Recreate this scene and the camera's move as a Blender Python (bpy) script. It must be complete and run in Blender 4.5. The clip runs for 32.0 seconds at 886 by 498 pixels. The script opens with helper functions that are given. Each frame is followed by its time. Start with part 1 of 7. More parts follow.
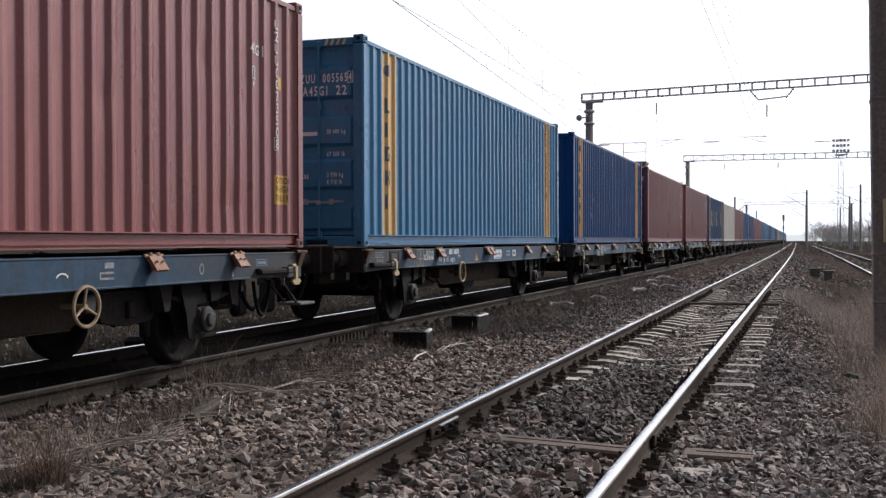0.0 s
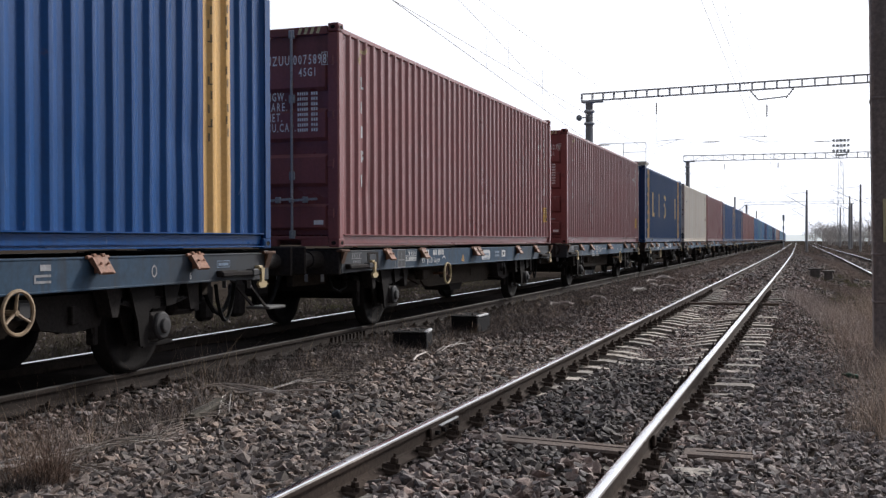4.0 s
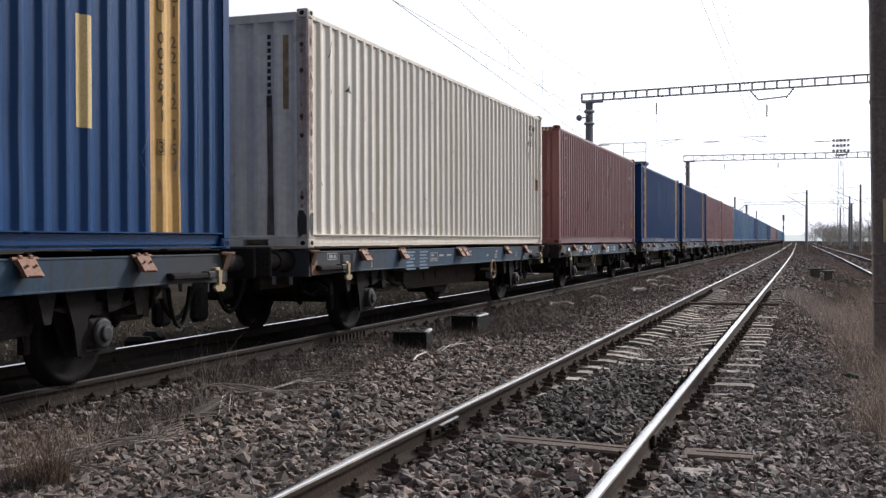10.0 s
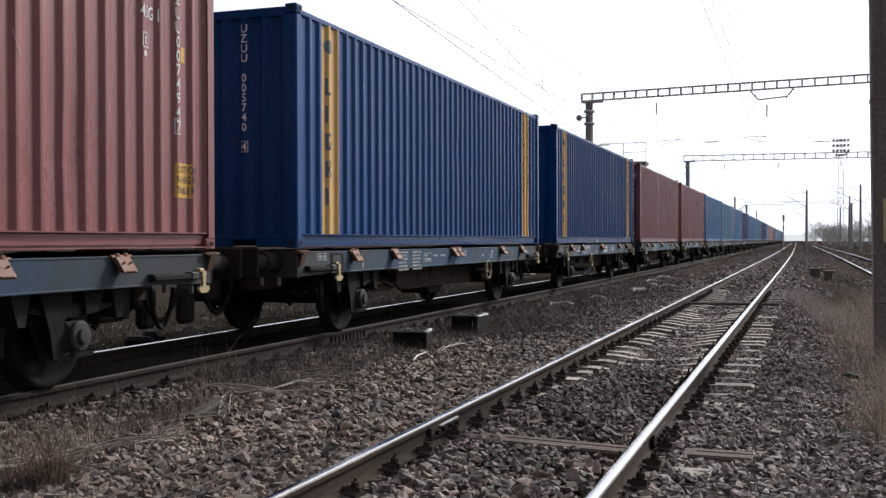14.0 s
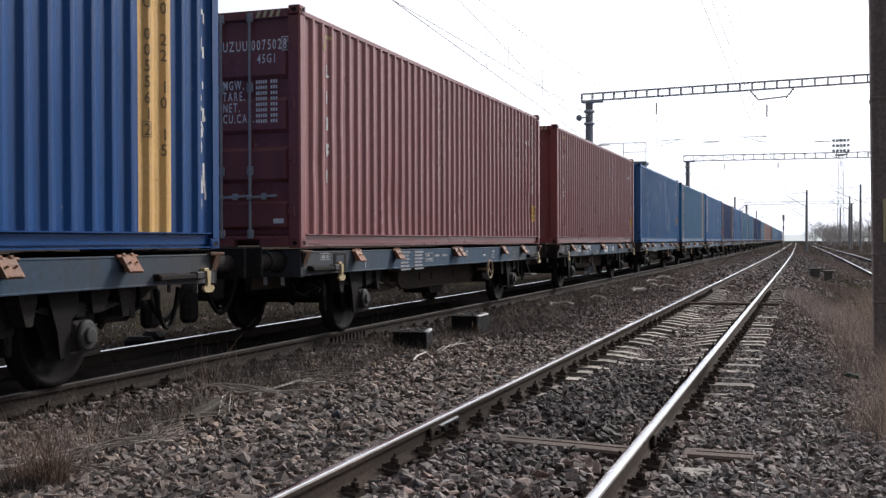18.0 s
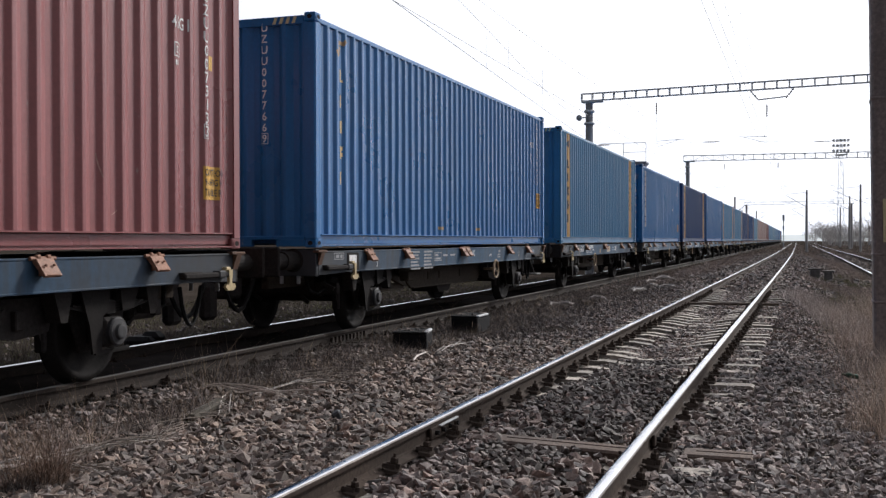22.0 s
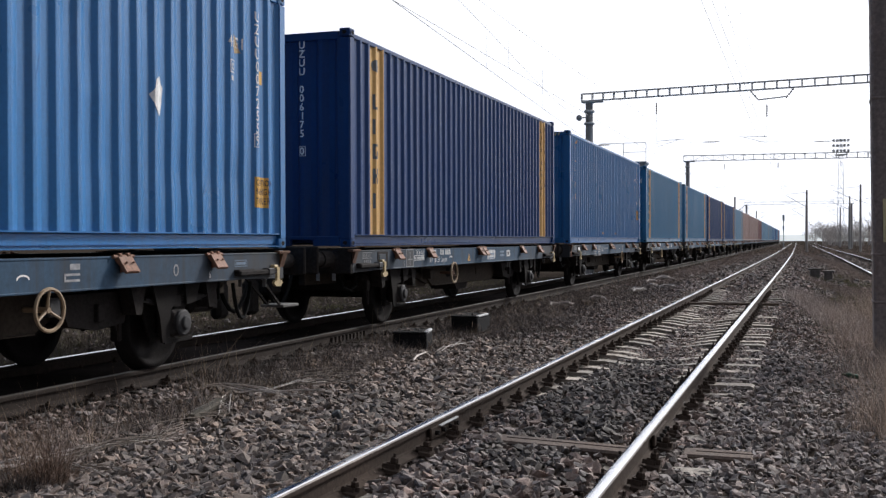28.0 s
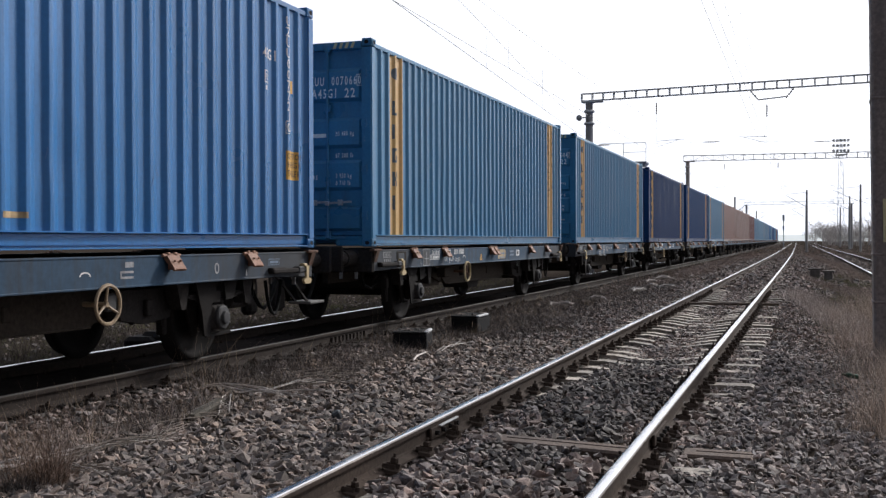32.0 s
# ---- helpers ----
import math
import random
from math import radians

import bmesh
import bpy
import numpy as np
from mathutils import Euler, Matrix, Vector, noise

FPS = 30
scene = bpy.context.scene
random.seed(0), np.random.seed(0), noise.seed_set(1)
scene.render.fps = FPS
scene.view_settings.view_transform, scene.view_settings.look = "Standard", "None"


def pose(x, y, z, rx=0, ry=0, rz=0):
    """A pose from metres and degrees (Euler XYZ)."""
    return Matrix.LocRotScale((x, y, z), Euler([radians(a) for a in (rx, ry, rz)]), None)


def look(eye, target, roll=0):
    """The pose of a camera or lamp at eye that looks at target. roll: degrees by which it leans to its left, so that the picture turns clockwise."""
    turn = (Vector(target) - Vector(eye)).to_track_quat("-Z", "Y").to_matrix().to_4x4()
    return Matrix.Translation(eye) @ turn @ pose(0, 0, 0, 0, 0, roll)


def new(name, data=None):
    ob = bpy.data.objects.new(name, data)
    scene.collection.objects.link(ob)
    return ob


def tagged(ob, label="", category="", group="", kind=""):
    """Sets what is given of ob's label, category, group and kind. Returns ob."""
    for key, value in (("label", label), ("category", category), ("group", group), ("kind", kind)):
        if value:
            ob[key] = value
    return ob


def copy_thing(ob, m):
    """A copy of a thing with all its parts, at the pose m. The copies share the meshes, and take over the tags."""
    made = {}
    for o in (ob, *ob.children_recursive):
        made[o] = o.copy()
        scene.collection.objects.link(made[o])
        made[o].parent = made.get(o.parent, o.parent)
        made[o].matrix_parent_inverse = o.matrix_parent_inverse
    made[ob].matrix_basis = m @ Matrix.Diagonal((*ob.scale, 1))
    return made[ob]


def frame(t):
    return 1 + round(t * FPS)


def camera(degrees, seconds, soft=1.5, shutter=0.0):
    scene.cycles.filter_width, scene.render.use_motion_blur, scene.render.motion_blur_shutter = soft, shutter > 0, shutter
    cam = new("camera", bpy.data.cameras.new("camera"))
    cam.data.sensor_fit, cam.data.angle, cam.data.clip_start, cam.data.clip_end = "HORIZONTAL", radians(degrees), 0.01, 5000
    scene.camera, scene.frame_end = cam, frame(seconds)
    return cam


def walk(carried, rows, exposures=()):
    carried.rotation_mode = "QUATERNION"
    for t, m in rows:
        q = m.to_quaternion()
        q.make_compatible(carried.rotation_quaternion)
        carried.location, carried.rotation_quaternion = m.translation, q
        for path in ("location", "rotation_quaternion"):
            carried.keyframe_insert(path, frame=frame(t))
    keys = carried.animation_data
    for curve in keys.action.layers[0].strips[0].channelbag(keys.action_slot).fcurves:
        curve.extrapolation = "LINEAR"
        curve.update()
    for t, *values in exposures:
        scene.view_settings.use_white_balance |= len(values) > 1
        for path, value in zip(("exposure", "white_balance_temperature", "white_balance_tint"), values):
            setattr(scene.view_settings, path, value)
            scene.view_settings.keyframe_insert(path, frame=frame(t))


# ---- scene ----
EYE_HEIGHT = 1.262
cam = camera(45.197, 32.0, soft=1.4)


def heading(left, down):
    """A point far off in the direction that lies so many degrees to the left of the track and below the level."""
    a, b = radians(left), radians(down)
    return (-100 * math.sin(a) * math.cos(b), 100 * math.cos(a) * math.cos(b), EYE_HEIGHT - 100 * math.sin(b))


STAND = look((0, 0, EYE_HEIGHT), heading(18.837, 0.441), roll=-0.183)
# the camera stops down while the off-white container fills its view
walk(cam, [(0.0, STAND), (32.0, STAND)], [(0.0, 0.06), (10.2, 0.06), (10.8, -0.16), (12.2, -0.16), (12.8, 0.06), (32.0, 0.06)])

# ---- daylight: bright haze, the sun behind it ahead and to the right ----
SUN_LIFT, SUN_SIDE = 32.0, 25.0
world = bpy.data.worlds.new("hazy_sky")
scene.world = world
world.use_nodes = True
wn, wl = world.node_tree.nodes, world.node_tree.links
sky = wn.new("ShaderNodeTexSky")
sky.sky_type, sky.sun_disc = "NISHITA", False
sky.sun_elevation, sky.sun_rotation = radians(SUN_LIFT), radians(SUN_SIDE)
sky.dust_density, sky.air_density, sky.ozone_density = 8.0, 1.0, 1.0
grey = wn.new("ShaderNodeRGBToBW")
wl.new(sky.outputs["Color"], grey.inputs[0])
milky = wn.new("ShaderNodeMix")
milky.data_type = "RGBA"
milky.inputs["Factor"].default_value = 0.80
wl.new(sky.outputs["Color"], milky.inputs["A"])
wl.new(grey.outputs[0], milky.inputs["B"])
# the haze is brightest round the sun and fades smoothly away from it
way = wn.new("ShaderNodeTexCoord")
turn = wn.new("ShaderNodeVectorMath")
turn.operation = "DOT_PRODUCT"
wl.new(way.outputs["Generated"], turn.inputs[0])
glow_at = (math.sin(radians(15)) * math.cos(radians(30)), math.cos(radians(15)) * math.cos(radians(30)), math.sin(radians(30)))
turn.inputs[1].default_value = glow_at
lobe = wn.new("ShaderNodeMapRange")
for key, v in zip(("From Min", "From Max", "To Min", "To Max"), (-1.0, 1.0, 0.0, 1.0)):
    lobe.inputs[key].default_value = v
wl.new(turn.outputs["Value"], lobe.inputs["Value"])
soft = wn.new("ShaderNodeMath")
soft.operation = "POWER"
soft.inputs[1].default_value = 3.0
wl.new(lobe.outputs["Result"], soft.inputs[0])
haze = wn.new("ShaderNodeMix")
haze.data_type = "RGBA"
haze.inputs["A"].default_value = (0.66, 0.78, 1.055, 1)
haze.inputs["B"].default_value = (17.6, 18.2, 20.0, 1)
wl.new(soft.outputs[0], haze.inputs["Factor"])
veil = wn.new("ShaderNodeMix")
veil.data_type = "RGBA"
veil.inputs["Factor"].default_value = 0.85
wl.new(milky.outputs["Result"], veil.inputs["A"])
wl.new(haze.outputs["Result"], veil.inputs["B"])
wl.new(veil.outputs["Result"], wn["Background"].inputs["Color"])
wn["Background"].inputs["Strength"].default_value = 0.094
sun = new("sun", bpy.data.lights.new("sun", "SUN"))
sun.data.energy, sun.data.angle, sun.data.color = 3.2, radians(9), (1.0, 0.975, 0.950)
sun_way = Vector((math.sin(radians(SUN_SIDE)) * math.cos(radians(SUN_LIFT)), math.cos(radians(SUN_SIDE)) * math.cos(radians(SUN_LIFT)), math.sin(radians(SUN_LIFT))))
sun.matrix_world = look(sun_way * 60, (0, 0, 0))


# ---- materials ----
def mat(name, colour, rough=0.7, metal=0.0, vary=0.25, grain=40.0, coarse=1.5, bump=0.2, dirt=(0.06, 0.05, 0.04), soil=0.3, streak=1.0, island=0.0, each=0.0, spec=0.4, stripes=None, alt=None, scuff=0.0, dust=None):
    """A worn surface: fine grain, coarse patches, dirt that runs down it, and slight differences from piece to piece."""
    m = bpy.data.materials.new(name)
    m.use_nodes = True
    n, l = m.node_tree.nodes, m.node_tree.links
    b = n["Principled BSDF"]
    b.inputs["Metallic"].default_value = metal
    b.inputs["Specular IOR Level"].default_value = spec
    at = n.new("ShaderNodeTexCoord")
    shift = n.new("ShaderNodeVectorMath")
    shift.operation = "ADD"
    info = n.new("ShaderNodeObjectInfo")
    far = n.new("ShaderNodeVectorMath")
    far.operation = "SCALE"
    far.inputs["Scale"].default_value = 37.0
    l.new(info.outputs["Random"], far.inputs[0])
    l.new(at.outputs["Object"], shift.inputs[0])
    l.new(far.outputs[0], shift.inputs[1])

    def noise_at(scale, detail, squash=(1, 1, 1)):
        mp = n.new("ShaderNodeMapping")
        mp.inputs["Scale"].default_value = squash
        l.new(shift.outputs[0], mp.inputs["Vector"])
        t = n.new("ShaderNodeTexNoise")
        t.inputs["Scale"].default_value, t.inputs["Detail"].default_value = scale, detail
        t.inputs["Roughness"].default_value = 0.62
        l.new(mp.outputs["Vector"], t.inputs["Vector"])
        return t.outputs["Fac"]

    def ramp(value, lo, hi, a, z):
        r = n.new("ShaderNodeMapRange")
        for key, v in zip(("From Min", "From Max", "To Min", "To Max"), (lo, hi, a, z)):
            r.inputs[key].default_value = v
        l.new(value, r.inputs["Value"])
        return r.outputs["Result"]

    def mix(kind, fac, a, c):
        x = n.new("ShaderNodeMix")
        x.data_type, x.blend_type = "RGBA", kind
        for key, v in (("Factor", fac), ("A", a), ("B", c)):
            if isinstance(v, bpy.types.NodeSocket):
                l.new(v, x.inputs[key])
            else:
                x.inputs[key].default_value = v if key == "Factor" else (*v, 1)
        return x.outputs["Result"]

    fine, wide = noise_at(grain, 6), noise_at(coarse, 4)
    base = colour
    if stripes:
        sep = n.new("ShaderNodeSeparateXYZ")
        l.new(at.outputs["Object"], sep.inputs[0])
        total = None
        for y0, y1 in stripes["bands"]:
            c = n.new("ShaderNodeMath")
            c.operation = "COMPARE"
            c.inputs[1].default_value, c.inputs[2].default_value = (y0 + y1) / 2, (y1 - y0) / 2
            l.new(sep.outputs["Y"], c.inputs[0])
            if total is None:
                total = c.outputs[0]
            else:
                s = n.new("ShaderNodeMath")
                s.operation = "MAXIMUM"
                l.new(total, s.inputs[0])
                l.new(c.outputs[0], s.inputs[1])
                total = s.outputs[0]
        worn = ramp(noise_at(9.0, 5, (1, 1, 0.25)), 0.26, 0.36, 0.35, 1.0)
        both = n.new("ShaderNodeMath")
        both.operation = "MULTIPLY"
        l.new(total, both.inputs[0])
        l.new(worn, both.inputs[1])
        base = mix("MIX", both.outputs[0], colour, stripes["colour"])
    if alt:
        geo2 = n.new("ShaderNodeNewGeometry")
        hop = n.new("ShaderNodeMath")
        hop.operation = "FRACT"
        far2 = n.new("ShaderNodeMath")
        far2.operation = "MULTIPLY"
        far2.inputs[1].default_value = 17.31
        l.new(geo2.outputs["Random Per Island"], far2.inputs[0])
        l.new(far2.outputs[0], hop.inputs[0])
        base = mix("MIX", hop.outputs[0], base, alt)
    tone = mix("MULTIPLY", 1.0, base, mix("MIX", ramp(fine, 0.3, 0.7, 0, 1), (1 - vary,) * 3, (1 + vary,) * 3))
    tone = mix("MULTIPLY", 1.0, tone, mix("MIX", ramp(wide, 0.3, 0.7, 0, 1), (1 - vary * 0.8,) * 3, (1 + vary * 0.5,) * 3))
    if soil:
        runs = noise_at(2.2, 5, (3.0, 3.0, 1.0 / (1 + 6 * streak)))
        tone = mix("MIX", ramp(runs, 0.48, 0.78, 0.0, soil), tone, dirt)
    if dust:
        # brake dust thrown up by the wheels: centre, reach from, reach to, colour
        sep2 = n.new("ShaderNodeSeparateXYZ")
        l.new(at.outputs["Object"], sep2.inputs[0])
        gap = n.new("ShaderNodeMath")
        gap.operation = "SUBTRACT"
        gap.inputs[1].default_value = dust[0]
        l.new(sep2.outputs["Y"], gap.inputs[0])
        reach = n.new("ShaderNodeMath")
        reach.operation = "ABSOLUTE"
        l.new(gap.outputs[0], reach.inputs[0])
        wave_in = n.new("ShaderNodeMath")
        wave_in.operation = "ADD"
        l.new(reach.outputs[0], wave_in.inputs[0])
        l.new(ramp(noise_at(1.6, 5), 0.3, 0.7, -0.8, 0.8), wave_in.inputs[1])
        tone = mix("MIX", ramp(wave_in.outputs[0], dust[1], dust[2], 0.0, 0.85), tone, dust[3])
    if scuff:
        rubs = noise_at(7.0, 6, (1.0, 1.0, 0.35))
        tone = mix("MIX", ramp(rubs, 0.70, 0.78, 0.0, scuff), tone, (0.42, 0.40, 0.38))
        spots = noise_at(3.1, 5)
        tone = mix("MIX", ramp(spots, 0.70, 0.80, 0.0, scuff), tone, (0.13, 0.06, 0.035))
    if each or island:
        if island:
            geo = n.new("ShaderNodeNewGeometry")
            value, amount = geo.outputs["Random Per Island"], island
        else:
            value, amount = info.outputs["Random"], each
        tone = mix("MULTIPLY", 1.0, tone, mix("MIX", value, (1 - amount,) * 3, (1 + amount, 1 + amount * 0.85, 1 + amount * 0.75)))
    l.new(tone, b.inputs["Base Color"])
    l.new(ramp(wide, 0.3, 0.7, rough - 0.1, min(1.0, rough + 0.12)), b.inputs["Roughness"])
    if bump:
        bp = n.new("ShaderNodeBump")
        bp.inputs["Strength"].default_value, bp.inputs["Distance"].default_value = bump, 0.01
        l.new(fine, bp.inputs["Height"])
        l.new(bp.outputs["Normal"], b.inputs["Normal"])
    return m


YELLOW = (0.63, 0.385, 0.145)
PAINT = {
    "brown": (0.250, 0.087, 0.087),
    "light": (0.042, 0.190, 0.358),
    "royal": (0.006, 0.058, 0.200),
    "steel": (0.023, 0.154, 0.385),
    "ink": (0.011, 0.054, 0.160),
    "white": (0.79, 0.745, 0.675),
    "bright": (0.020, 0.150, 0.385),
    "navy": (0.013, 0.047, 0.155),
    "red": (0.20, 0.06, 0.055),
    # brown and blue lightened to stand for haze over the far train
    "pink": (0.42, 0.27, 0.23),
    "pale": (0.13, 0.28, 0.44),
}
paints = {k: mat("container_paint_" + k, c, 0.33, vary=0.10, grain=25, coarse=0.7, bump=0.04, soil=0.28, each=0.08, spec=0.18 if k in ("royal", "navy", "ink") else 0.44, scuff=0.55) for k, c in PAINT.items()}
paints["white"] = mat("container_paint_white", PAINT["white"], 0.55, vary=0.05, grain=18, coarse=0.9, bump=0.05, soil=0.75, dirt=(0.58, 0.46, 0.32), streak=2.0, each=0.05, spec=0.25, scuff=0.6)


def striped_paint(paint, near=(0.79, 1.24), far=(10.83, 11.36)):
    return mat("striped_paint_" + paint, PAINT[paint], 0.38, vary=0.10, grain=25, coarse=0.7, bump=0.04, soil=0.28, each=0.08, spec=0.18 if paint in ("royal", "navy", "ink") else 0.46, scuff=0.55, stripes={"bands": [near, far], "colour": YELLOW})


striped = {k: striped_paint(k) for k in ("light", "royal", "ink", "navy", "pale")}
# a few containers have their bands a little further along or back
own_bands = {1: striped_paint("light", (0.80, 1.31)), 13: striped_paint("light", (0.73, 1.19)), 5: striped_paint("ink", far=(10.80, 11.26))}
white_paint = mat("white_lettering", (0.72, 0.71, 0.70), 0.6, vary=0.25, grain=16, soil=0.35, dirt=(0.16, 0.14, 0.14))
bare_primer = mat("bare_pink_primer", (0.36, 0.25, 0.22), 0.85, vary=0.45, grain=18, coarse=4, bump=0.3, soil=0.5, dirt=(0.12, 0.07, 0.05))
worn_white = mat("worn_white_lettering", (0.29, 0.29, 0.30), 0.7, vary=0.35, grain=14, soil=0.6, dirt=(0.08, 0.08, 0.09))
pale_letter = mat("pale_lettering", (0.58, 0.58, 0.58), 0.65, vary=0.3, grain=14, soil=0.5, dirt=(0.10, 0.11, 0.13))
faded_blue = mat("faded_blue_print", (0.16, 0.22, 0.30), 0.7, vary=0.3, grain=14, soil=0.4)
plate_grey = mat("dark_grey_plate", (0.055, 0.058, 0.064), 0.7, vary=0.2, soil=0.4)
dark_ink = mat("dark_lettering", (0.03, 0.035, 0.05), 0.6, vary=0.2, soil=0.2)
band_ink = mat("slate_lettering", (0.10, 0.125, 0.15), 0.6, vary=0.3, grain=12, soil=0.35, dirt=(0.40, 0.27, 0.11))
yellow_ink = mat("yellow_lettering", (0.70, 0.515, 0.235), 0.6, vary=0.15, soil=0.15)
sticker = mat("yellow_sticker", (0.62, 0.34, 0.06), 0.5, vary=0.12, soil=0.15)
rust_patch = mat("rust_patch", (0.30, 0.15, 0.07), 0.85, vary=0.5, grain=10, coarse=5, soil=0.5)
bare_steel = mat("bare_steel_rod", (0.36, 0.38, 0.41), 0.5, metal=0.2, vary=0.25, soil=0.35)
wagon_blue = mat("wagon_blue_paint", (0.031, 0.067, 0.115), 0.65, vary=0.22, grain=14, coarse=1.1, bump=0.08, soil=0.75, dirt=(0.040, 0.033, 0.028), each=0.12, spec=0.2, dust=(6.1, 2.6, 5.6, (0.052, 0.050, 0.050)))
grime = mat("brake_dust_grime", (0.029, 0.0255, 0.0245), 0.9, vary=0.35, grain=30, bump=0.3, soil=0.3, dirt=(0.035, 0.025, 0.018), spec=0.1)
sill_brown = mat("dusty_underframe", (0.056, 0.045, 0.037), 0.9, spec=0.1, vary=0.3, grain=25, bump=0.2, soil=0.5)
tread = mat("wheel_steel", (0.016, 0.014, 0.0135), 0.85, metal=0.0, vary=0.3, soil=0.3, spec=0.1, dirt=(0.022, 0.016, 0.012))
step_grey = mat("worn_step_board", (0.16, 0.155, 0.15), 0.85, vary=0.3, soil=0.4)
cap_grey = mat("axle_cap_grey", (0.027, 0.026, 0.028), 0.7, vary=0.3, soil=0.3)
flap_rust = mat("flap_orange_rust", (0.235, 0.118, 0.075), 0.7, vary=0.35, grain=30, soil=0.45, dirt=(0.12, 0.06, 0.04), each=0.15)
dark_rust = mat("dark_rust", (0.12, 0.068, 0.048), 0.85, vary=0.35, grain=25, soil=0.4, spec=0.2)
bronze = mat("bronze_brown_paint", (0.30, 0.215, 0.135), 0.6, vary=0.25, soil=0.4)
cream = mat("cream_paint", (0.45, 0.345, 0.19), 0.6, vary=0.2, soil=0.35)
rubber = mat("rubber_hose", (0.012, 0.012, 0.012), 0.85, spec=0.1, vary=0.2, soil=0.2)
rail_side = mat("rail_rust", (0.058, 0.043, 0.035), 0.9, spec=0.1, vary=0.3, grain=30, bump=0.25, soil=0.3)
rail_dark = mat("rail_dark_rust", (0.032, 0.024, 0.020), 0.9, vary=0.35, grain=30, bump=0.25, soil=0.3, spec=0.15)
rail_dull = mat("rail_dull_top", (0.12, 0.11, 0.105), 0.55, metal=0.5, vary=0.2, grain=60, bump=0.05, soil=0.3)
rail_shoulder = mat("rail_worn_shoulder", (0.17, 0.145, 0.13), 0.42, metal=0.6, vary=0.3, grain=30, bump=0.08, soil=0.5, dirt=(0.07, 0.05, 0.04))
rail_top = mat("rail_polished", (0.62, 0.62, 0.63), 0.20, metal=1.0, vary=0.06, grain=60, bump=0.02, soil=0.0)
concrete = mat("sleeper_concrete", (0.31, 0.280, 0.245), 0.9, vary=0.45, grain=30, coarse=4, bump=0.4, soil=0.6, dirt=(0.09, 0.07, 0.055), streak=0, each=0.35)
timber = mat("sleeper_timber", (0.120, 0.092, 0.074), 0.9, vary=0.4, grain=30, coarse=3, bump=0.5, soil=0.4, each=0.2)
old_timber = mat("old_dark_timber", (0.060, 0.050, 0.036), 0.95, vary=0.4, grain=40, coarse=3, bump=0.5, soil=0.4)
worn_timber = mat("worn_brown_timber", (0.105, 0.077, 0.063), 0.9, vary=0.45, grain=40, coarse=3, bump=0.5, soil=0.5, dirt=(0.07, 0.05, 0.04), each=0.15)
stone_mat = mat("ballast_stone", (0.215, 0.163, 0.142), 0.85, vary=0.35, grain=70, coarse=0.9, bump=0.5, soil=0.30, dirt=(0.08, 0.055, 0.045), streak=0, island=0.62, alt=(0.184, 0.173, 0.170))
warm_stone = mat("brown_ballast_stone", (0.228, 0.183, 0.152), 0.85, vary=0.35, grain=70, coarse=0.9, bump=0.5, soil=0.30, dirt=(0.09, 0.055, 0.042), streak=0, island=0.74, alt=(0.182, 0.168, 0.160))
pale_stone = mat("grey_beige_ballast_stone", (0.246, 0.208, 0.190), 0.85, vary=0.35, grain=70, coarse=0.9, bump=0.5, soil=0.25, dirt=(0.10, 0.08, 0.07), streak=0, island=0.66, alt=(0.190, 0.181, 0.183))
oily_stone = mat("oily_ballast_stone", (0.098, 0.086, 0.079), 0.8, vary=0.3, grain=60, bump=0.3, soil=0.2, streak=0, island=0.5)
soil_mat = mat("ground_soil", (0.042, 0.034, 0.029), 0.95, vary=0.45, grain=14, coarse=0.35, bump=0.6, soil=0.4, streak=0, dirt=(0.065, 0.055, 0.035), spec=0.0)
# oily soot, taken near black for the shade under the train
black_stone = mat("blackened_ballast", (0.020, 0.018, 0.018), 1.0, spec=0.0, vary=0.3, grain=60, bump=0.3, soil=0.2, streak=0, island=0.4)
dry_grass = mat("dry_grass", (0.25, 0.195, 0.140), 0.95, vary=0.3, grain=8, bump=0, soil=0.2, island=0.5)
clump_tan = mat("tan_dead_clump", (0.20, 0.140, 0.105), 0.95, vary=0.3, grain=8, bump=0, soil=0.2, island=0.5)
dark_weed = mat("dark_dead_weeds", (0.092, 0.079, 0.072), 0.95, vary=0.3, grain=8, bump=0, soil=0.2, island=0.5)
dull_turf = mat("dull_lineside_turf", (0.085, 0.075, 0.050), 0.95, vary=0.4, grain=8, bump=0, soil=0.2, island=0.5)
grey_grass = mat("grey_weeds", (0.31, 0.255, 0.225), 0.95, vary=0.3, grain=8, bump=0, soil=0.2, island=0.5)
verge_grey = mat("grey_verge_weeds", (0.47, 0.415, 0.385), 0.95, vary=0.3, grain=8, bump=0, soil=0.2, island=0.45)
verge_tan = mat("tan_verge_grass", (0.46, 0.385, 0.325), 0.95, vary=0.3, grain=8, bump=0, soil=0.2, island=0.45)
green_grass = mat("winter_turf", (0.15, 0.155, 0.065), 0.95, vary=0.3, grain=8, bump=0, soil=0.2, island=0.4)
white_reed = mat("bleached_reed", (0.46, 0.43, 0.40), 0.9, vary=0.25, grain=15, bump=0.1, soil=0.3, island=0.4)
straw = mat("pale_reed", (0.17, 0.145, 0.125), 0.9, vary=0.25, grain=15, bump=0.1, soil=0.3, island=0.4)
faded_yellow = mat("faded_ochre_paint", (0.42, 0.30, 0.16), 0.7, vary=0.35, grain=12, soil=0.6, dirt=(0.16, 0.08, 0.06))
scrape_brown = mat("scraped_brown_paint", (0.46, 0.27, 0.24), 0.7, vary=0.4, grain=14, soil=0.3)
scrape_blue = mat("scraped_blue_paint", (0.085, 0.165, 0.34), 0.7, vary=0.4, grain=14, soil=0.3)
